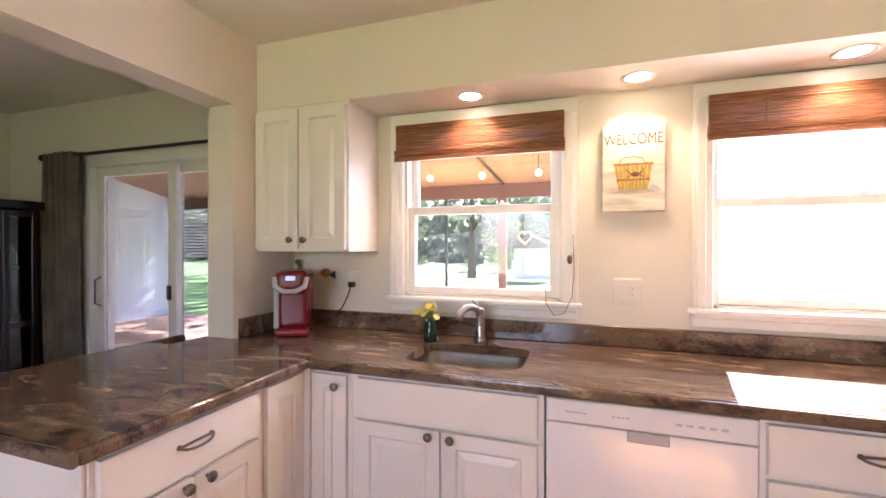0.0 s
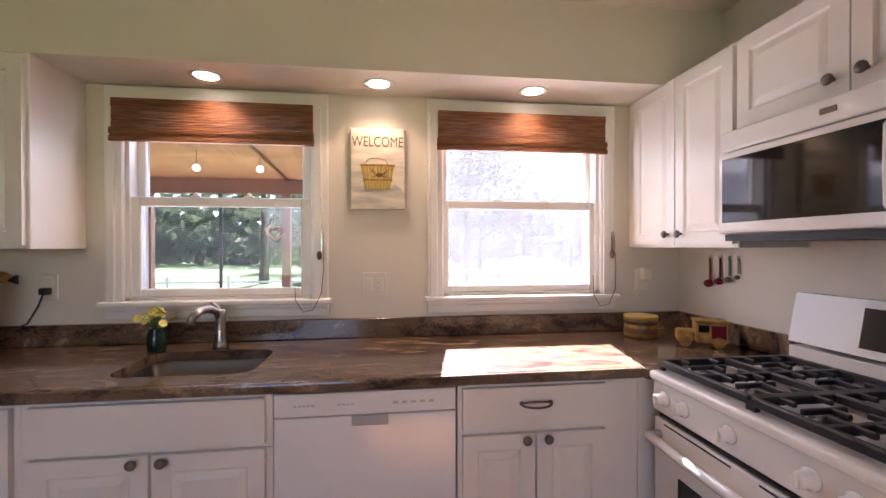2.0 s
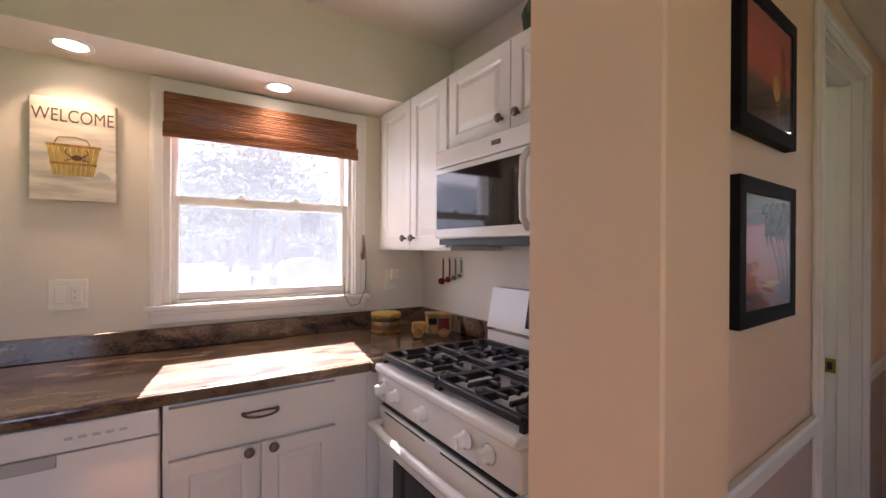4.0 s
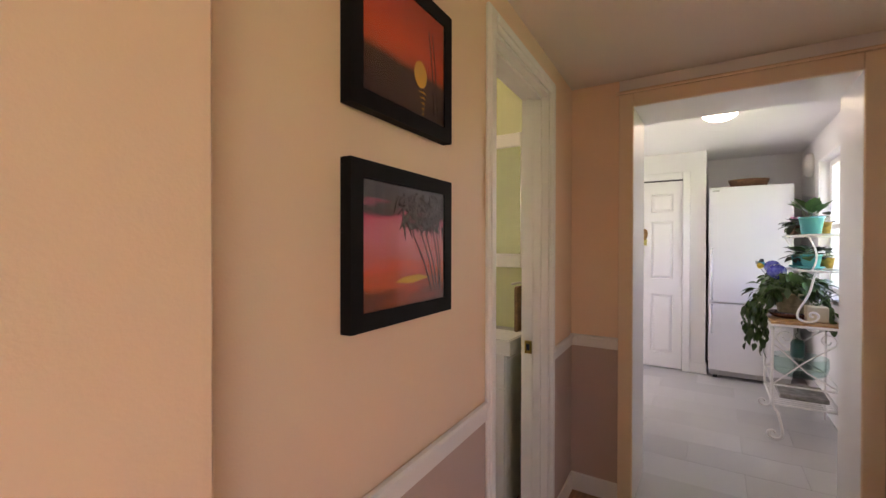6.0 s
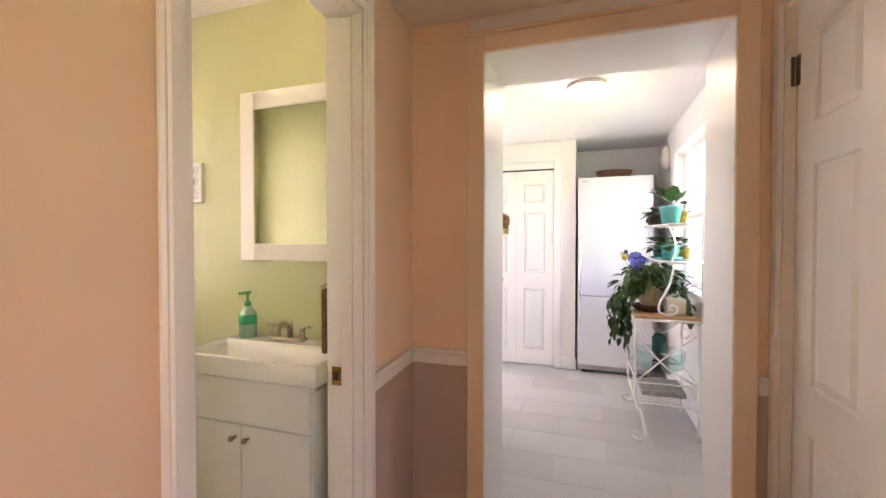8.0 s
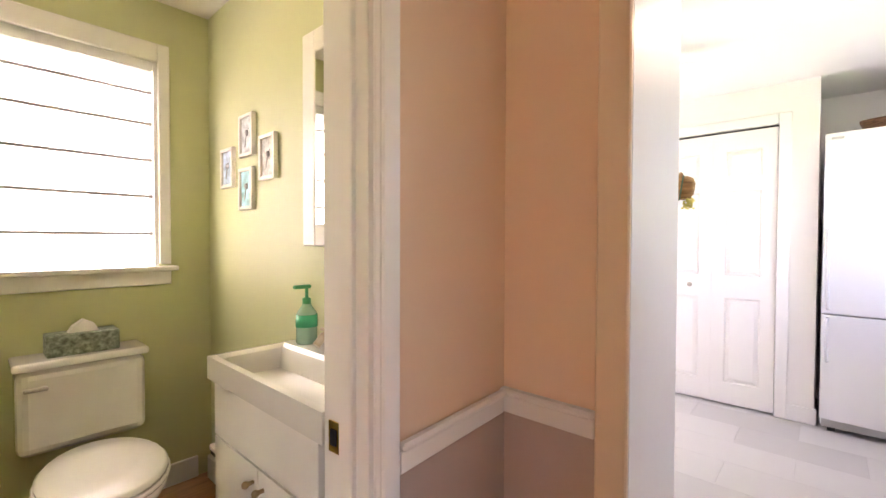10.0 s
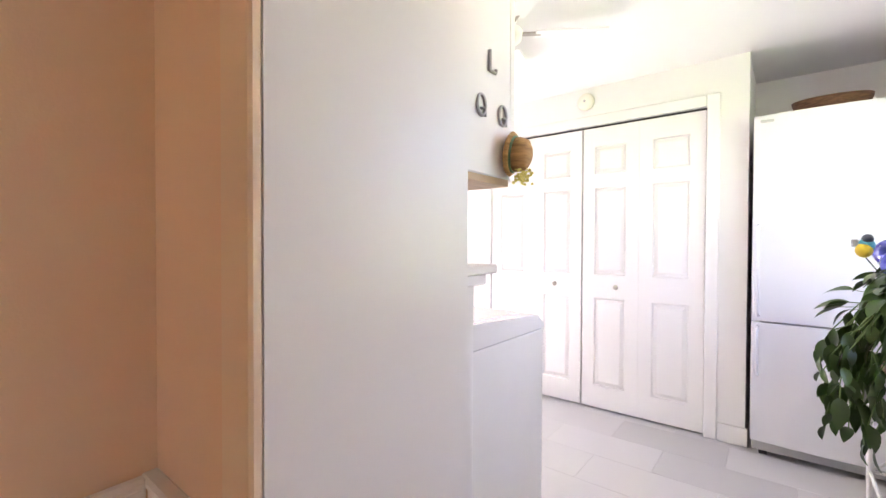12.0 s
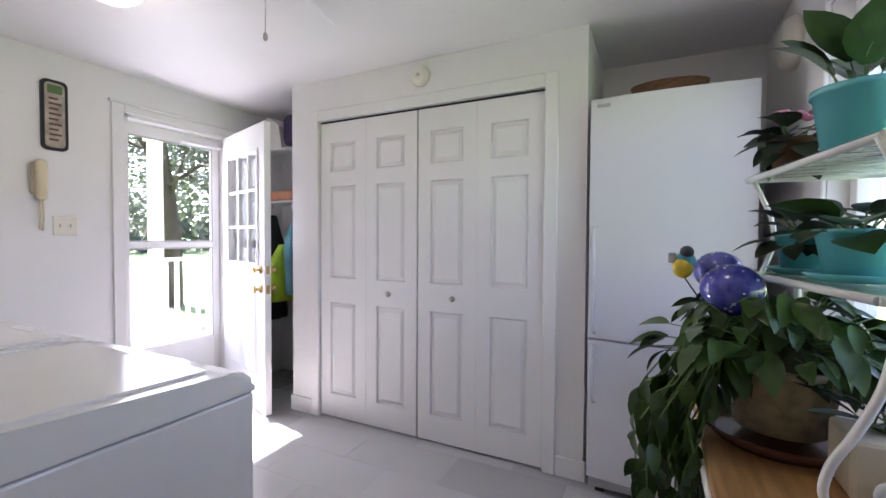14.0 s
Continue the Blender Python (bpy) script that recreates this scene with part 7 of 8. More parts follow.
for x, o in ((SX0_ + 0.005, -0.12), (SX1_ - 0.005, -0.05)):
    part("back_post", tube(BM(), [(x, SY1_, RT), (x, SY1_, 1.59), (x, SY1_ + 0.015, 1.63)], 0.008, 8), WIREW, rack)
    curl = [(-0.765, 0.852), (-0.750, 0.864), (-0.754, 0.882), (-0.775, 0.886), (-0.795, 0.866), (-0.785, 0.835), (-0.755, 0.820), (-0.715, 0.822), (-0.684, 0.848), (-0.690, 0.90), (-0.72, 0.96), (-0.748, 1.03), (-0.765, 1.11), (-0.745 + o * 0.3, 1.165)]
    part("s_bracket", tube(BM(), smooth([(x, y, z) for y, z in curl]), 0.0075, 8), WIREW, rack)
    part("s_bracket", tube(BM(), smooth([(x, -0.635 + o, 1.165), (x, -0.66 + o, 1.245), (x, -0.655 + o, 1.32), (x, -0.615 + o, 1.42)]), 0.006, 8), WIREW, rack)
SHGL = glass("shelf_glass", (0.86, 0.95, 0.93))
for z in (1.170, 1.42):
    bm = BM()
    for a, b in (((SX0_, SYW_), (SX1_, SY0_)), ((SX1_, SY0_), (SX1_, SY1_)), ((SX1_, SY1_), (SX0_, SY1_)), ((SX0_, SY1_), (SX0_, SYW_))):
        tube(bm, [(*a, z), (*b, z)], 0.008, 8)
    for k in range(1, 10):
        x = SX0_ + (SX1_ - SX0_) * k / 10
        tube(bm, [(x, SYW_ + (SY0_ - SYW_) * k / 10, z - 0.003), (x, SY1_, z - 0.003)], 0.003, 5)
    s = part("shelf_frame", bm, WIREW, rack)
    part("shelf_pane", prism(BM(), [(SX0_, SY1_), (SX1_, SY1_), (SX1_, SY0_), (SX0_, SYW_)], z + 0.006, z + 0.011), SHGL, s, "clear glass shelf")


def pot(parent, x, y, z, r, h, material, name="pot", taper=0.75):
    T = Matrix.Translation((x, y, z))
    return part(name, lathe(BM(), [(r * taper, 0.001), (r * 0.97, h * 0.9), (r * 1.03, h * 0.9), (r * 1.03, h), (r * 0.93, h), (r * 0.90, h * 0.93), (0.001, h * 0.9)], T, 24), material, parent)


def leafy(parent, x, y, z, meshes, n, spread, seed, lo=-10, hi=60, stalk=0.06, sizes=(0.8, 1.2)):
    rng = random.Random(seed)
    bm = BM()
    for k in range(n):
        a = 2.4 * k + rng.uniform(-0.4, 0.4)
        el = radians(rng.uniform(lo, hi))
        ln = stalk * rng.uniform(0.5, 1.2)
        d = Vector((math.cos(a) * math.cos(el), math.sin(a) * math.cos(el), math.sin(el)))
        base = Vector((x + rng.uniform(-1, 1) * spread, y + rng.uniform(-1, 1) * spread, z))
        tip = base + d * ln
        tip.y = max(tip.y, -0.935)
        tube(bm, [(x, y, z - 0.01), tuple(base), tuple(tip)], 0.0018, 4)
        ob = new("leaf", rng.choice(meshes))
        ob.parent = parent
        ob.matrix_parent_inverse = parent.matrix_world.inverted()
        s = rng.uniform(*sizes)
        rz = math.degrees(a)
        if tip.y < -0.86 and math.sin(a) < 0:
            rz = -rz
        ob.matrix_basis = Matrix.Translation(tip) @ pose(0, 0, 0, rng.uniform(-20, 20), -math.degrees(el) * 0.7, rz) @ Matrix.Diagonal((s, s, s, 1))
    tagged(part("stalk_growth", bm, STEMG, parent), kind="stuff")


POTHOS = [leaf_mesh("pothos_leaf", 0.070, 0.040, 0.14, d, HOUSELEAF) for d in (0.25, 0.5)] + [leaf_mesh("pothos_leaf", 0.090, 0.050, 0.10, 0.4, HOUSELEAF)]
VIOLET = [leaf_mesh("violet_leaf", 0.060, 0.052, 0.08, 0.45, DARKLEAF), leaf_mesh("violet_leaf", 0.068, 0.055, 0.12, 0.3, DARKLEAF)]
BROAD = [leaf_mesh("broad_leaf", 0.15, 0.115, 0.10, 0.12, BROADLEAF), leaf_mesh("broad_leaf", 0.12, 0.095, 0.14, 0.2, BROADLEAF)]
STRAP = [leaf_mesh("strap_leaf", 0.20, 0.028, 0.2, 0.45)]

big = thing("trailing_plant", (5.05, -0.69, RT), "large trailing green houseplant in a pale basket pot", "plant")
pot(big, 5.05, -0.69, RT + 0.035, 0.115, 0.15, mat("pale_basket", (0.45, 0.40, 0.24), 0.7, vary=0.3, scale=40), "pot")
part("saucer", lathe(BM(), [(0.12, RT), (0.155, RT + 0.03), (0.15, RT + 0.035), (0.12, RT + 0.012)], Matrix.Translation((5.05, -0.69, 0)), 28), RUST, big, "brown glazed saucer")
rng = random.Random(11)
bm = BM()


def put_leaf(parent, mesh, p, rx, ry, rz, s):
    ob = new("leaf", mesh)
    ob.parent = parent
    ob.matrix_parent_inverse = parent.matrix_world.inverted()
    ob.matrix_basis = Matrix.Translation(p) @ pose(0, 0, 0, rx, ry, rz) @ Matrix.Diagonal((s, s, s, 1))


c0 = Vector((5.05, -0.68, RT + 0.165))
for k in range(330):
    a, el = rng.uniform(0, 6.283), rng.uniform(-0.1, 1.25)
    if math.cos(a) < -0.1:
        el = rng.uniform(0.3, 1.25)
    r = rng.uniform(0.06, 0.25)
    p = c0 + Vector((r * math.cos(a) * math.cos(el), r * math.sin(a) * math.cos(el), 0.75 * r * math.sin(el) + 0.01))
    if p.y < -0.91:
        continue
    tube(bm, [tuple(c0 - Vector((0, 0, 0.05))), tuple((c0 + p) / 2 + Vector((0, 0, 0.02))), tuple(p)], 0.0016, 4)
    put_leaf(big, rng.choice(POTHOS), p, rng.uniform(-35, 35), rng.uniform(-10, 45), math.degrees(a) + rng.uniform(-40, 40), rng.uniform(0.7, 1.15))
for k in range(22):
    a = rng.uniform(radians(75), radians(135))
    if k > 17:
        a = rng.uniform(radians(200), radians(290))
    drop = rng.uniform(0.08, 0.40) if k <= 17 else rng.uniform(0.1, 0.2)
    out = rng.uniform(0.10, 0.24)
    prev = c0 + Vector((0.08 * math.cos(a), 0.08 * math.sin(a), 0.0))
    pts = [prev]
    for j in range(1, 9):
        t = j / 8
        q = c0 + Vector((math.cos(a) * (0.08 + out * min(1, t * 1.7)), max(-0.20, math.sin(a) * (0.08 + out * min(1, t * 1.7))), 0.05 * math.sin(math.pi * min(1, t * 2)) - drop * max(0, t - 0.25) / 0.75))
        q += Vector((rng.uniform(-0.012, 0.012), rng.uniform(-0.012, 0.012), 0))
        pts.append(q)
        put_leaf(big, rng.choice(POTHOS), q, rng.uniform(-40, 40), rng.uniform(35, 85), math.degrees(a) + (75 if j % 2 else -75) + rng.uniform(-25, 25), rng.uniform(0.75, 1.1))
    tube(bm, [tuple(q) for q in pts], 0.0022, 5)
tagged(part("vine_growth", bm, STEMG, big), kind="stuff")
for k in range(12):
    a = rng.uniform(-0.6, 1.6)
    put_leaf(big, STRAP[0], c0 + Vector((0.03, -0.03, 0.06)), 0, rng.uniform(-55, -15), math.degrees(a) - 60, rng.uniform(0.8, 1.2))

BLUE = mat("cobalt_glass", (0.02, 0.02, 0.30), 0.06, vary=0.6, scale=28, second=(0.12, 0.14, 0.55), coat=0.5)
SPK = mat("pale_glass_fleck", (0.55, 0.6, 0.85), 0.15)
for (x, y, z, r) in ((5.05, -0.597, 1.145, 0.066), (5.125, -0.577, 1.182, 0.055)):
    g = thing("watering_globe", (x, y, z - r), "cobalt blue speckled glass watering globe in the plant", "glass globe", "watering globes")
    part("globe", ball(BM(), (x, y, z), r, 0.92, 24), BLUE, g)
    part("neck", tube(BM(), [(x, y, z - r * 0.85), (x - 0.01, y - 0.06, z - 0.20)], 0.012, 10, 0.006), BLUE, g)
    bm = BM()
    rng = random.Random(4)
    for k in range(40):
        u, v = rng.uniform(0, 6.28), math.asin(rng.uniform(-0.9, 0.95))
        ball(bm, (x + r * math.cos(u) * math.cos(v), y + r * math.sin(u) * math.cos(v), z + 0.92 * r * math.sin(v)), r * rng.uniform(0.03, 0.07), 0.8, 6)
    tagged(part("flecks", bm, SPK, g), kind="stuff")
bird = thing("bird_stake", (5.07, -0.51, 1.0), "small painted bird ornament on a wire stake", "ornament")
B0 = Vector((5.07, -0.497, 1.196))
part("belly", ball(BM(), B0 - Vector((0, 0, 0.004)), 0.0235, 1.15, 14), mat("bird_yellow", (0.70, 0.50, 0.03), 0.5), bird)
part("back", ball(BM(), B0 + Vector((0.006, -0.006, 0.012)), 0.023, 1.1, 14), mat("bird_blue", (0.08, 0.35, 0.45), 0.5), bird)
part("head", ball(BM(), B0 + Vector((-0.004, -0.008, 0.035)), 0.016, 1.0, 12), mat("bird_dark", (0.05, 0.06, 0.09), 0.5), bird)
part("tail", box(BM(), (5.066, -0.483, 1.203), (5.074, -0.464, 1.230), 0.003), GREYP, bird)
part("stake", tube(BM(), [tuple(B0 - Vector((0, 0, 0.022))), (5.075, -0.57, 1.06), (5.07, -0.64, 0.96)], 0.002, 5), BLACK, bird)

def shelf_plant(x, y, z, r, h, material, meshes, n, seed, label, stalk=0.06, lo=-10, hi=60, sizes=(0.8, 1.2), dish=None):
    t = thing("potted_plant", (x, y, z), label, "plant", "rack plants")
    pot(t, x, y, z + (0.012 if dish else 0), r, h, material)
    if dish:
        part("saucer", lathe(BM(), [(r * 0.9, z), (r * 1.25, z + 0.012), (r * 1.2, z + 0.016), (r * 0.8, z + 0.006)], Matrix.Translation((x, y, 0)), 20), dish, t)
    leafy(t, x, y, z + h, meshes, n, r * 0.4, seed, lo, hi, stalk, sizes)
    return t


Z1, Z2 = 1.432, 1.182
shelf_plant(4.96, -0.785, Z1, 0.075, 0.125, TURQ, BROAD, 13, 1, "broad-leaved plant in a turquoise pot", 0.045, 50, 88, (0.7, 1.0))
v = shelf_plant(5.155, -0.725, Z1, 0.05, 0.07, TAG, VIOLET, 44, 2, "dark-leaved african violet with pink flowers", 0.04, -65, 55)
bm = BM()
rng = random.Random(6)
for k in range(14):
    ball(bm, (5.155 + rng.uniform(-0.035, 0.035), -0.725 + rng.uniform(-0.035, 0.035), Z1 + 0.125 + rng.uniform(-0.012, 0.012)), 0.011, 0.6, 8)
part("blossoms", bm, PINK, v)
shelf_plant(5.08, -0.87, Z1, 0.05, 0.09, GOLDPOT, VIOLET, 12, 3, "green plant in a gold wicker pot")
shelf_plant(5.13, -0.745, Z2, 0.055, 0.085, TURQ, VIOLET, 26, 4, "dark-leaved plant in a turquoise pot and saucer", 0.05, -25, 60, dish=TURQ)
shelf_plant(4.96, -0.785, Z2, 0.065, 0.09, TURQ, VIOLET + BROAD[1:], 24, 5, "bushy plant in a turquoise pot and saucer", 0.05, -20, 60, dish=TURQ)
shelf_plant(5.04, -0.885, Z2, 0.045, 0.08, GOLDPOT, VIOLET, 10, 6, "small plant in a gold wicker pot")
sq = thing("potted_plant", (4.88, -0.80, RT), "dark spiky plant in a square cream pot", "plant", "rack plants")
part("pot", box(BM(), (4.825, -0.865, RT + 0.001), (4.945, -0.745, RT + 0.11), 0.008, 2), mat("cream_pot", (0.66, 0.58, 0.42), 0.5), sq)
leafy(sq, 4.885, -0.805, RT + 0.12, [leaf_mesh("spiky_leaf", 0.11, 0.02, 0.2, 0.1, DARKLEAF)], 16, 0.03, 7, 20, 80, 0.05)
gb = thing("glass_bowl", (5.02, -0.74, 0.36), "large clear glass bowl on the lower shelf", "bowl")
part("wall", lathe(BM(), [(0.10, 0.368), (0.155, 0.40), (0.17, 0.46), (0.165, 0.52), (0.160, 0.52), (0.164, 0.46), (0.15, 0.405), (0.09, 0.375)], Matrix.Translation((5.03, -0.735, 0)), 32), SHGL, gb)
wc = thing("hanging_lantern", (4.85, -0.72, 0.5), "dark green metal lantern hanging under the rack", "lantern")
part("body", lathe(BM(), [(0.035, 0.545), (0.042, 0.56), (0.042, 0.65), (0.028, 0.672), (0.01, 0.678)], Matrix.Translation((4.85, -0.70, 0)), 16), mat("dark_green_enamel", (0.01, 0.09, 0.075), 0.3), wc)
part("hook", tube(BM(), [(4.85, -0.70, 0.675), (4.85, -0.68, 0.70), (4.85, -0.70, 0.72), (4.85, -0.70, 0.805)], 0.004, 6), BLACK, wc)
mz = thing("paper_block", (5.04, -0.74, 0.23), "stack of grey papers on the bottom shelf", "papers")
part("sheet_block", box(BM(), (4.87, -0.88, 0.228), (5.19, -0.60, 0.262), 0.004), mat("grey_paper", (0.32, 0.30, 0.28), 0.7, vary=0.3, scale=20), mz)

# the rack with its plants stands close before the window
for ob in [o for o in bpy.data.objects if o not in STAND and o.parent is None]:
    ob.matrix_basis = Matrix.Translation((0, -0.05, 0)) @ ob.matrix_basis

# ---- outdoors ----
tagged(part("ground", box(BM(), (-300, 2.3, -0.75), (300, 500, -0.45)), GRASS), "mown lawn reaching far away", "ground", kind="structure")
tagged(part("ground_south", box(BM(), (-300, -300, -0.75), (300, -2.8, -0.45)), GRASS), "mown lawn behind the house", "ground", kind="structure")


def tree(x, y, h, seed, r=2.6, n=1500, leaf=(0.09, 0.22)):
    rng = random.Random(seed)
    t = thing("tree", (x, y, -0.46), "tall leafy tree at the edge of the lawn", "tree", "yard trees")
    bm = BM()
    top = Vector((x + rng.uniform(-0.4, 0.4), y, -0.46 + h * 0.75))
    tube(bm, [(x, y, -0.5), (x + 0.05, y, h * 0.2), ((x + top.x) / 2, y, h * 0.45), tuple(top)], 0.17 + 0.012 * h, 8, 0.05)
    centres = []
    for k in range(11):
        z = h * rng.uniform(0.22, 0.78)
        a = rng.uniform(0, 6.28)
        e = Vector((x + r * rng.uniform(0.5, 0.95) * math.cos(a), y + r * rng.uniform(0.5, 0.95) * math.sin(a), z + rng.uniform(0.4, 1.6)))
        tube(bm, [(x, y, z), tuple((Vector((x, y, z)) + e) / 2 + Vector((0, 0, 0.2))), tuple(e)], 0.06, 5, 0.015)
        centres.append(e)
    centres.append(top)
    part("trunk", bm, BARK, t)
    vs, fs = [], []
    for k in range(n):
        c = rng.choice(centres)
        p = c + Vector((rng.gauss(0, 0.75), rng.gauss(0, 0.75), rng.gauss(0, 0.6)))
        s = rng.uniform(*leaf)
        u = Vector((rng.uniform(-1, 1), rng.uniform(-1, 1), rng.uniform(-0.5, 0.5))).normalized()
        w = u.orthogonal().normalized()
        i = len(vs)
        vs += [p + u * s, p + w * s * 0.6, p - u * s, p - w * s * 0.6]
        fs.append((i, i + 1, i + 2, i + 3))
    me = bpy.data.meshes.new("crown")
    me.from_pydata([tuple(v) for v in vs], [], fs)
    me.materials.append(LEAF)
    ob = new("crown", me)
    ob.parent = t
    ob.matrix_parent_inverse = t.matrix_world.inverted()
    tagged(ob, kind="stuff")


rng = random.Random(21)
for k in range(6):
    tree(-22 + 3.1 * k + rng.uniform(-0.8, 0.8), rng.uniform(19, 24), rng.uniform(8, 12), 30 + k, rng.uniform(2.2, 3.2), 2400)
for k in range(9):
    tree(-6 + 3.4 * k, rng.uniform(30, 38), rng.uniform(5.2, 7.0), 70 + k, 2.6, 2600)
tree(3.4, 17.0, 8.0, 95, 2.0, 2600)
# Two nearer trees, added to shade the porch deck and fill the slider view.
tree(-7.6, 12.2, 9.5, 96, 2.8, 4200)
tree(-10.4, 13.0, 10.0, 97, 2.8, 3800)
tree(10.2, 10.2, 7.0, 91, 2.2, 9000, (0.05, 0.11))
tree(12.4, 11.5, 8.0, 92, 2.6, 9000, (0.05, 0.12))
tree(13.6, 9.0, 7.0, 93, 2.4, 8000, (0.05, 0.12))
tree(15.5, 13.0, 9.0, 94, 2.8, 8000, (0.06, 0.13))
# distant hedge of woods behind the trees
vs, fs = [], []
rng = random.Random(9)
for k in range(9000):
    p = Vector((rng.uniform(-60, 70), rng.uniform(44, 54), rng.uniform(-0.4, 8) * rng.uniform(0.6, 1)))
    u = Vector((rng.uniform(-1, 1), rng.uniform(-0.4, 0.4), rng.uniform(-1, 1))).normalized()
    w = u.orthogonal().normalized()
    s = rng.uniform(0.4, 0.9)
    i = len(vs)
    vs += [tuple(p + u * s), tuple(p + w * s * 0.7), tuple(p - u * s), tuple(p - w * s * 0.7)]
    fs.append((i, i + 1, i + 2, i + 3))
me = bpy.data.meshes.new("far_woods")
me.from_pydata(vs, [], fs)
me.materials.append(LEAF)
tagged(new("far_woods", me), "distant green woods beyond the lawn", "woods", kind="stuff")

# deck and white railing outside the kitchen window and the back door
DECK = mat("grey_deck_boards", (0.34, 0.30, 0.26), 0.7, vary=0.25, scale=4, stretch=(8, 1, 1), rand=0.12)
tagged(part("deck_frame", box(BM(), (0.3, 2.86, -0.5), (9.0, 6.2, -0.06)), DECK), "raised wooden deck behind the house", "deck", kind="structure")
deckboards = thing("deck_floor", (4.6, 4.5, -0.06), "grey weathered deck boards", "deck", kind="structure")
plank = None
for k in range(23):
    y = 2.87 + 0.145 * k
    if plank is None:
        plank = part("board", box(BM(), (0.3, y, -0.06), (9.0, y + 0.138, -0.03), 0.004), DECK, deckboards)
        continue
    ob = new("board", plank.data)
    ob.parent = deckboards
    ob.matrix_parent_inverse = plank.matrix_parent_inverse
    ob.location = (0, 0.145 * k, 0)


def railing(x0, x1, y, label):
    f = thing("deck_railing", ((x0 + x1) / 2, y, -0.03), label, "railing", "deck railings")
    part("top_rail", box(BM(), (x0, y - 0.045, 0.98), (x1, y + 0.045, 1.02), 0.006), WHITE, f)
    part("bottom_rail", box(BM(), (x0, y - 0.03, 0.05), (x1, y + 0.03, 0.10), 0.004), WHITE, f)
    n = int((x1 - x0) / 0.125)
    me = None
    for k in range(n):
        x = x0 + 0.07 + 0.125 * k
        if me is None:
            me = part("baluster", box(BM(), (x - 0.02, y - 0.018, 0.10), (x + 0.02, y + 0.018, 0.98)), WHITE, f)
        else:
            ob = new("baluster", me.data)
            ob.parent = f
            ob.matrix_parent_inverse = me.matrix_parent_inverse
            ob.location = (0.125 * k, 0, 0)
    k = x0
    while k <= x1 + 0.01:
        part("post", box(BM(), (k - 0.05, y - 0.05, -0.03), (k + 0.05, y + 0.05, 1.12), 0.006), WHITE, f)
        k += (x1 - x0) / max(1, round((x1 - x0) / 2.2))


railing(0.5, 5.9, 6.05, "white deck railing with square balusters")
grill = thing("covered_grill", (1.95, 5.2, -0.03), "patio grill under a dark blue cover on the deck", "grill")
NAVY = mat("blue_vinyl_cover", (0.045, 0.075, 0.16), 0.5, vary=0.3, scale=5, bump=0.2, bscale=20)
part("cover_skirt", prism(BM(), [(1.50, -0.028), (2.42, -0.028), (2.38, 0.80), (1.54, 0.80)], 4.92, 5.48, Matrix(((1, 0, 0, 0), (0, 0, 1, 0), (0, 1, 0, 0), (0, 0, 0, 1)))), NAVY, grill)
part("cover_hood", prism(BM(), [(1.56, 0.80), (2.36, 0.80), (2.34, 1.02), (2.22, 1.17), (1.98, 1.22), (1.72, 1.17), (1.58, 1.02)], 4.95, 5.45, Matrix(((1, 0, 0, 0), (0, 0, 1, 0), (0, 1, 0, 0), (0, 0, 0, 1)))), NAVY, grill)
chair = thing("patio_chair", (0.85, 5.1, -0.03), "white patio chair with a pale yellow cushion on the deck", "chair")
CUSH = mat("yellow_cushion_cloth", (0.62, 0.52, 0.22), 0.8, vary=0.15, scale=8, bump=0.3, bscale=200)
for cx in (0.60, 1.10):
    part("front_leg", box(BM(), (cx - 0.02, 4.80, -0.03), (cx + 0.02, 4.84, 0.40), 0.004), WHITE, chair)
    part("back_post", box(BM(), (cx - 0.02, 5.33, -0.03), (cx + 0.02, 5.37, 1.12), 0.004), WHITE, chair)
    part("armrest", box(BM(), (cx - 0.03, 4.80, 0.62), (cx + 0.03, 5.36, 0.65), 0.008, 2), WHITE, chair)
part("seat", box(BM(), (0.60, 4.80, 0.38), (1.10, 5.36, 0.42), 0.006), WHITE, chair)
part("seat_cushion", box(BM(), (0.63, 4.82, 0.42), (1.07, 5.28, 0.51), 0.035, 3), CUSH, chair)
part("back_cushion", box(BM(), (0.63, 5.25, 0.50), (1.07, 5.35, 1.16), 0.04, 3), CUSH, chair)
railing(5.9, 9.0, 4.45, "white porch railing with square balusters")
pr = thing("back_porch", (7.3, 3.7, 0), "white back porch with a column and flat roof", "porch")
part("roof", box(BM(), (5.2, 2.86, 2.42), (9.3, 4.75, 2.60)), WHITE, pr)
for cx in (6.62, 8.9):
    bm = box(BM(), (cx - 0.055, 4.39, -0.03), (cx + 0.055, 4.51, 2.42), 0.006)
    box(bm, (cx - 0.085, 4.36, -0.03), (cx + 0.085, 4.54, 0.95), 0.008)
    box(bm, (cx - 0.08, 4.365, 2.30), (cx + 0.08, 4.535, 2.42), 0.008)
    part("column", bm, WHITE, pr)

# screened porch beyond the sink window
sp = thing("screened_porch", (-2.2, 4.5, 0), "cedar-ceilinged porch with brown timber posts", "porch")
tagged(part("porch_deck", box(BM(), (-8.3, 2.26, -0.2), (0.28, 6.7, -0.04)), CEDAR), "reddish wooden porch floor", "deck", kind="structure")
slope = math.degrees(math.atan(0.22))


def ceiling_z(y):
    return 2.34 + 0.22 * (6.55 - y)


def hip_x(y):
    return -1.22 - 0.16 * (6.55 - y)


for k in range(34):
    y = 2.34 + 0.124 * k
    bm = box(BM(), (-8.3, 0, 0), (hip_x(y), 0.1235, 0.03))
    part("ceiling_board", bm, CEDAR, sp, m=pose(0, y, ceiling_z(y), -slope))
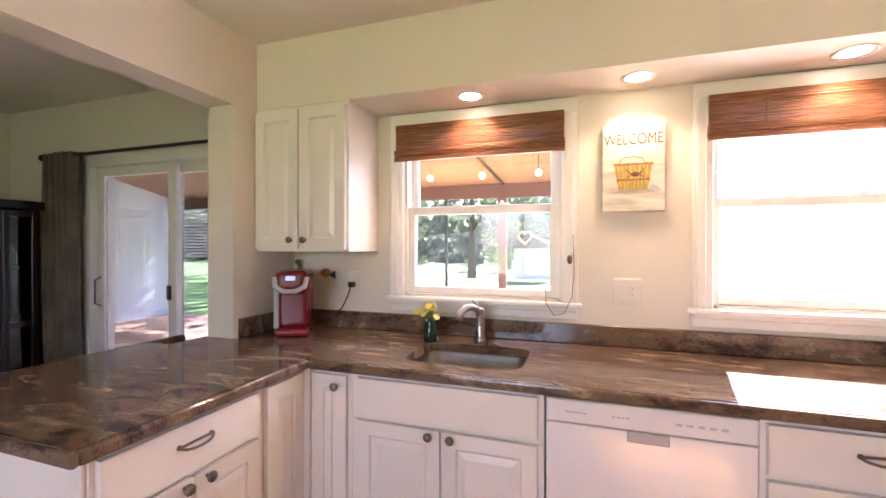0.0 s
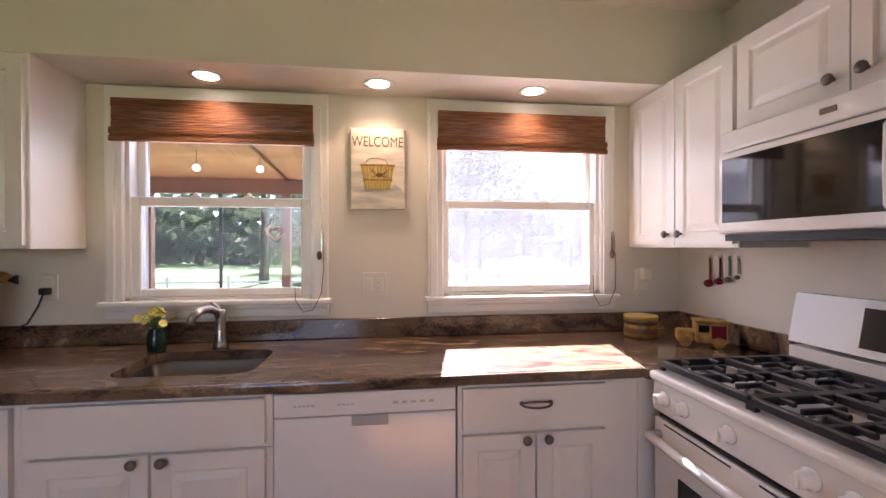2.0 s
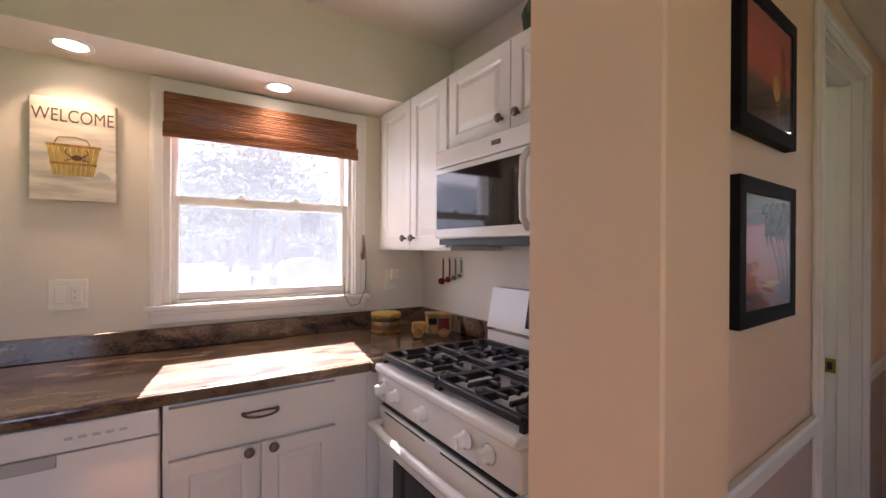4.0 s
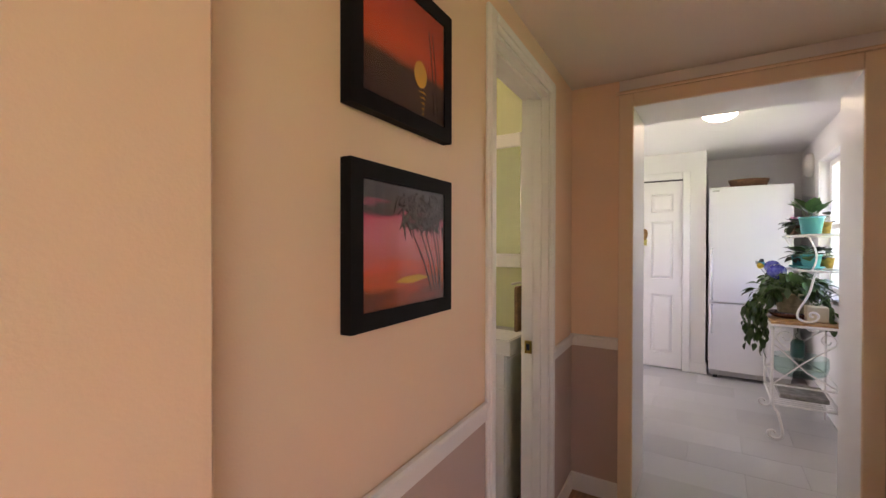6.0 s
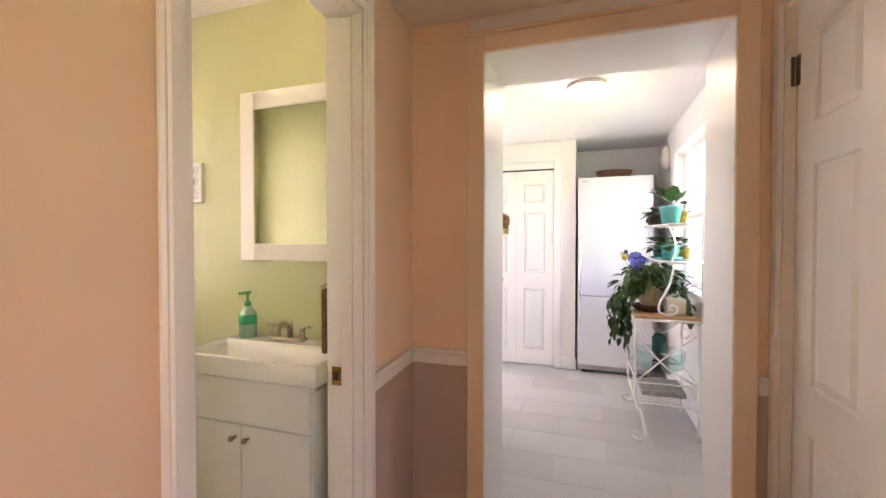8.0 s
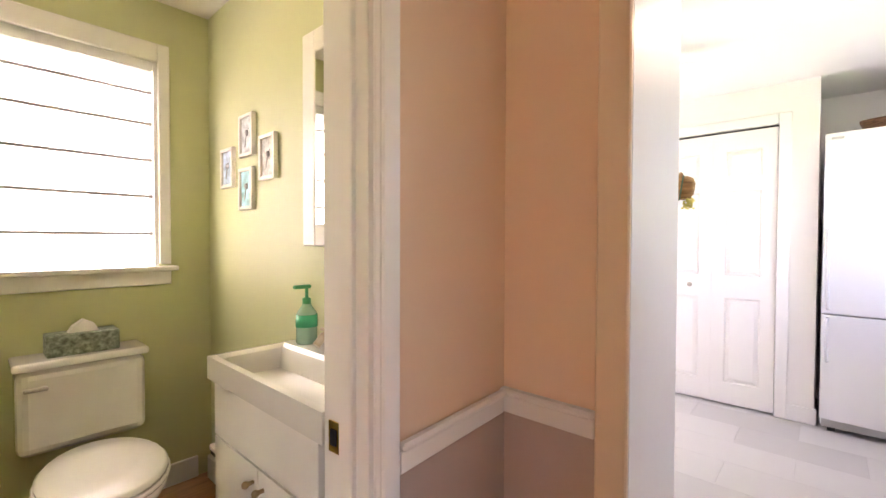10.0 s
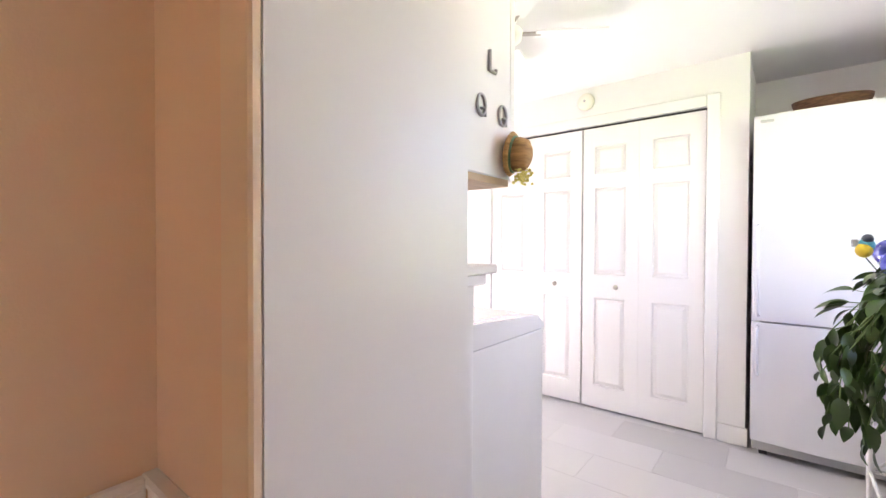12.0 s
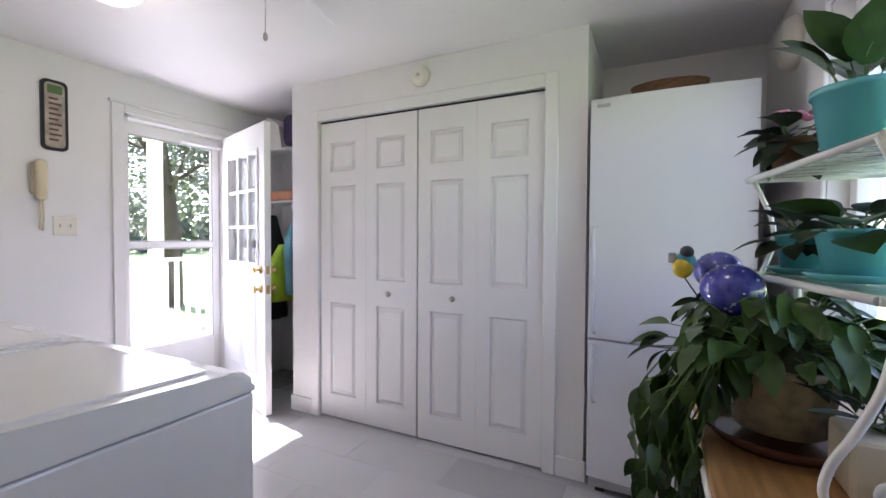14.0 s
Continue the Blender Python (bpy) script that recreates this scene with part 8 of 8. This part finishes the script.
for k in range(14):
    x = -2.0 + 0.174 * k
    y0 = 2.34 if x > hip_x(2.34) else 6.55 - (-1.22 - x) / 0.16
    run = (6.55 - y0) / math.cos(radians(slope))
    part("ceiling_board", box(BM(), (0, 0, 0), (0.1735, run, 0.03)), CEDAR, sp, m=pose(max(x, hip_x(y0)), y0, ceiling_z(y0) + 0.002, -slope))
part("roof_deck", box(BM(), (-8.4, -0.2, 0.06), (0.55, 4.35, 0.12)), TIMBER, sp, m=pose(0, 2.30, ceiling_z(2.30), -slope))
part("hip_rafter", tube(BM(), [(hip_x(2.5), 2.5, ceiling_z(2.5) - 0.01), (hip_x(6.5), 6.5, ceiling_z(6.5) - 0.01)], 0.025, 4), TIMBER, sp)
part("eave_beam", box(BM(), (-8.3, 6.5, 2.13), (0.45, 6.62, 2.345)), TIMBER, sp)
for px in (-8.2, -5.1, -3.15, -1.25, 0.38):
    part("post", box(BM(), (px - 0.06, 6.505, -0.04), (px + 0.06, 6.61, 2.13)), TIMBER, sp)
part("screen_post", box(BM(), (-2.19, 6.53, -0.04), (-2.15, 6.57, 2.13)), BLACK, sp)
SIDING = mat("pale_blue_siding", (0.76, 0.81, 0.90), 0.5, vary=0.03)
part("end_wall", box(BM(), (-8.3, 2.3, -0.04), (-8.2, 6.5, 3.2)), SIDING, sp)
shade = thing("porch_blind", (-6.6, 6.46, 1.2), "half-lowered pale slatted blind on the porch", "blind")
for k in range(16):
    part("slat", box(BM(), (-8.1, 6.455, 0), (-5.2, 6.463, 0.035)), WHITE, shade, m=Matrix.Translation((0, 0, 1.15 + 0.062 * k)))
for k in range(3):
    b = thing("string_bulb", (-2.1 + 0.75 * k, 5.6, 2.3), "lit clear globe of the porch string lights", "bulb", "string lights")
    part("globe", ball(BM(), (-2.1 + 0.75 * k, 5.6, 2.33), 0.045, 1, 12), LAMPON, b)
    part("wire", tube(BM(), [(-2.1 + 0.75 * k, 5.6, 2.37), (-2.1 + 0.75 * k, 5.6, 2.55)], 0.004, 5), BLACK, b)
shed = thing("garden_shed", (-2.8, 24, -0.45), "small pale shed at the lawn's edge", "shed")
part("walls", box(BM(), (-3.8, 23.2, -0.46), (-1.8, 25.2, 1.3)), mat("pale_siding", (0.75, 0.74, 0.72), 0.7), shed)
part("roof", prism(BM(), [(-4.0, 1.3), (-1.6, 1.3), (-2.8, 2.0)], 23.0, 25.4, Matrix(((1, 0, 0, 0), (0, 0, 1, 0), (0, 1, 0, 0), (0, 0, 0, 1)))), mat("grey_shingle", (0.12, 0.12, 0.13), 0.8), shed)
# white picket fence far across the lawn
fence = thing("lawn_fence", (-4, 12.5, -0.46), "low white fence across the lawn", "fence")
for zz in (0.0, 0.35):
    part("rail", box(BM(), (-9, 12.48, zz), (2.5, 12.52, zz + 0.06)), WHITE, fence)
for k in range(8):
    part("post", box(BM(), (-9 + 1.6 * k, 12.46, -0.46), (-8.92 + 1.6 * k, 12.54, 0.55)), WHITE, fence)

# ---- laundry floor tiles ----
TILEB = [box(BM(), (0.0008, 0.0008, -0.008), (0.2992, 0.5992, 0.0))]
tile_me = bpy.data.meshes.new("tile")
TILEB[0].to_mesh(tile_me)
TILEB[0].free()
tile_me.materials.append(TILE)
floor_ob = bpy.data.objects["floor_laundry"]
x, i = 3.66, 0
while x < 6.75:
    y = -1.0 - (0.3 if i % 2 else 0.0)
    while y < 2.7:
        if y + 0.6 < 2.9 and y > -1.35:
            ob = new("tile", tile_me)
            ob.parent = floor_ob
            ob.location = (x, y, 0)
        y += 0.6
    x += 0.3
    i += 1
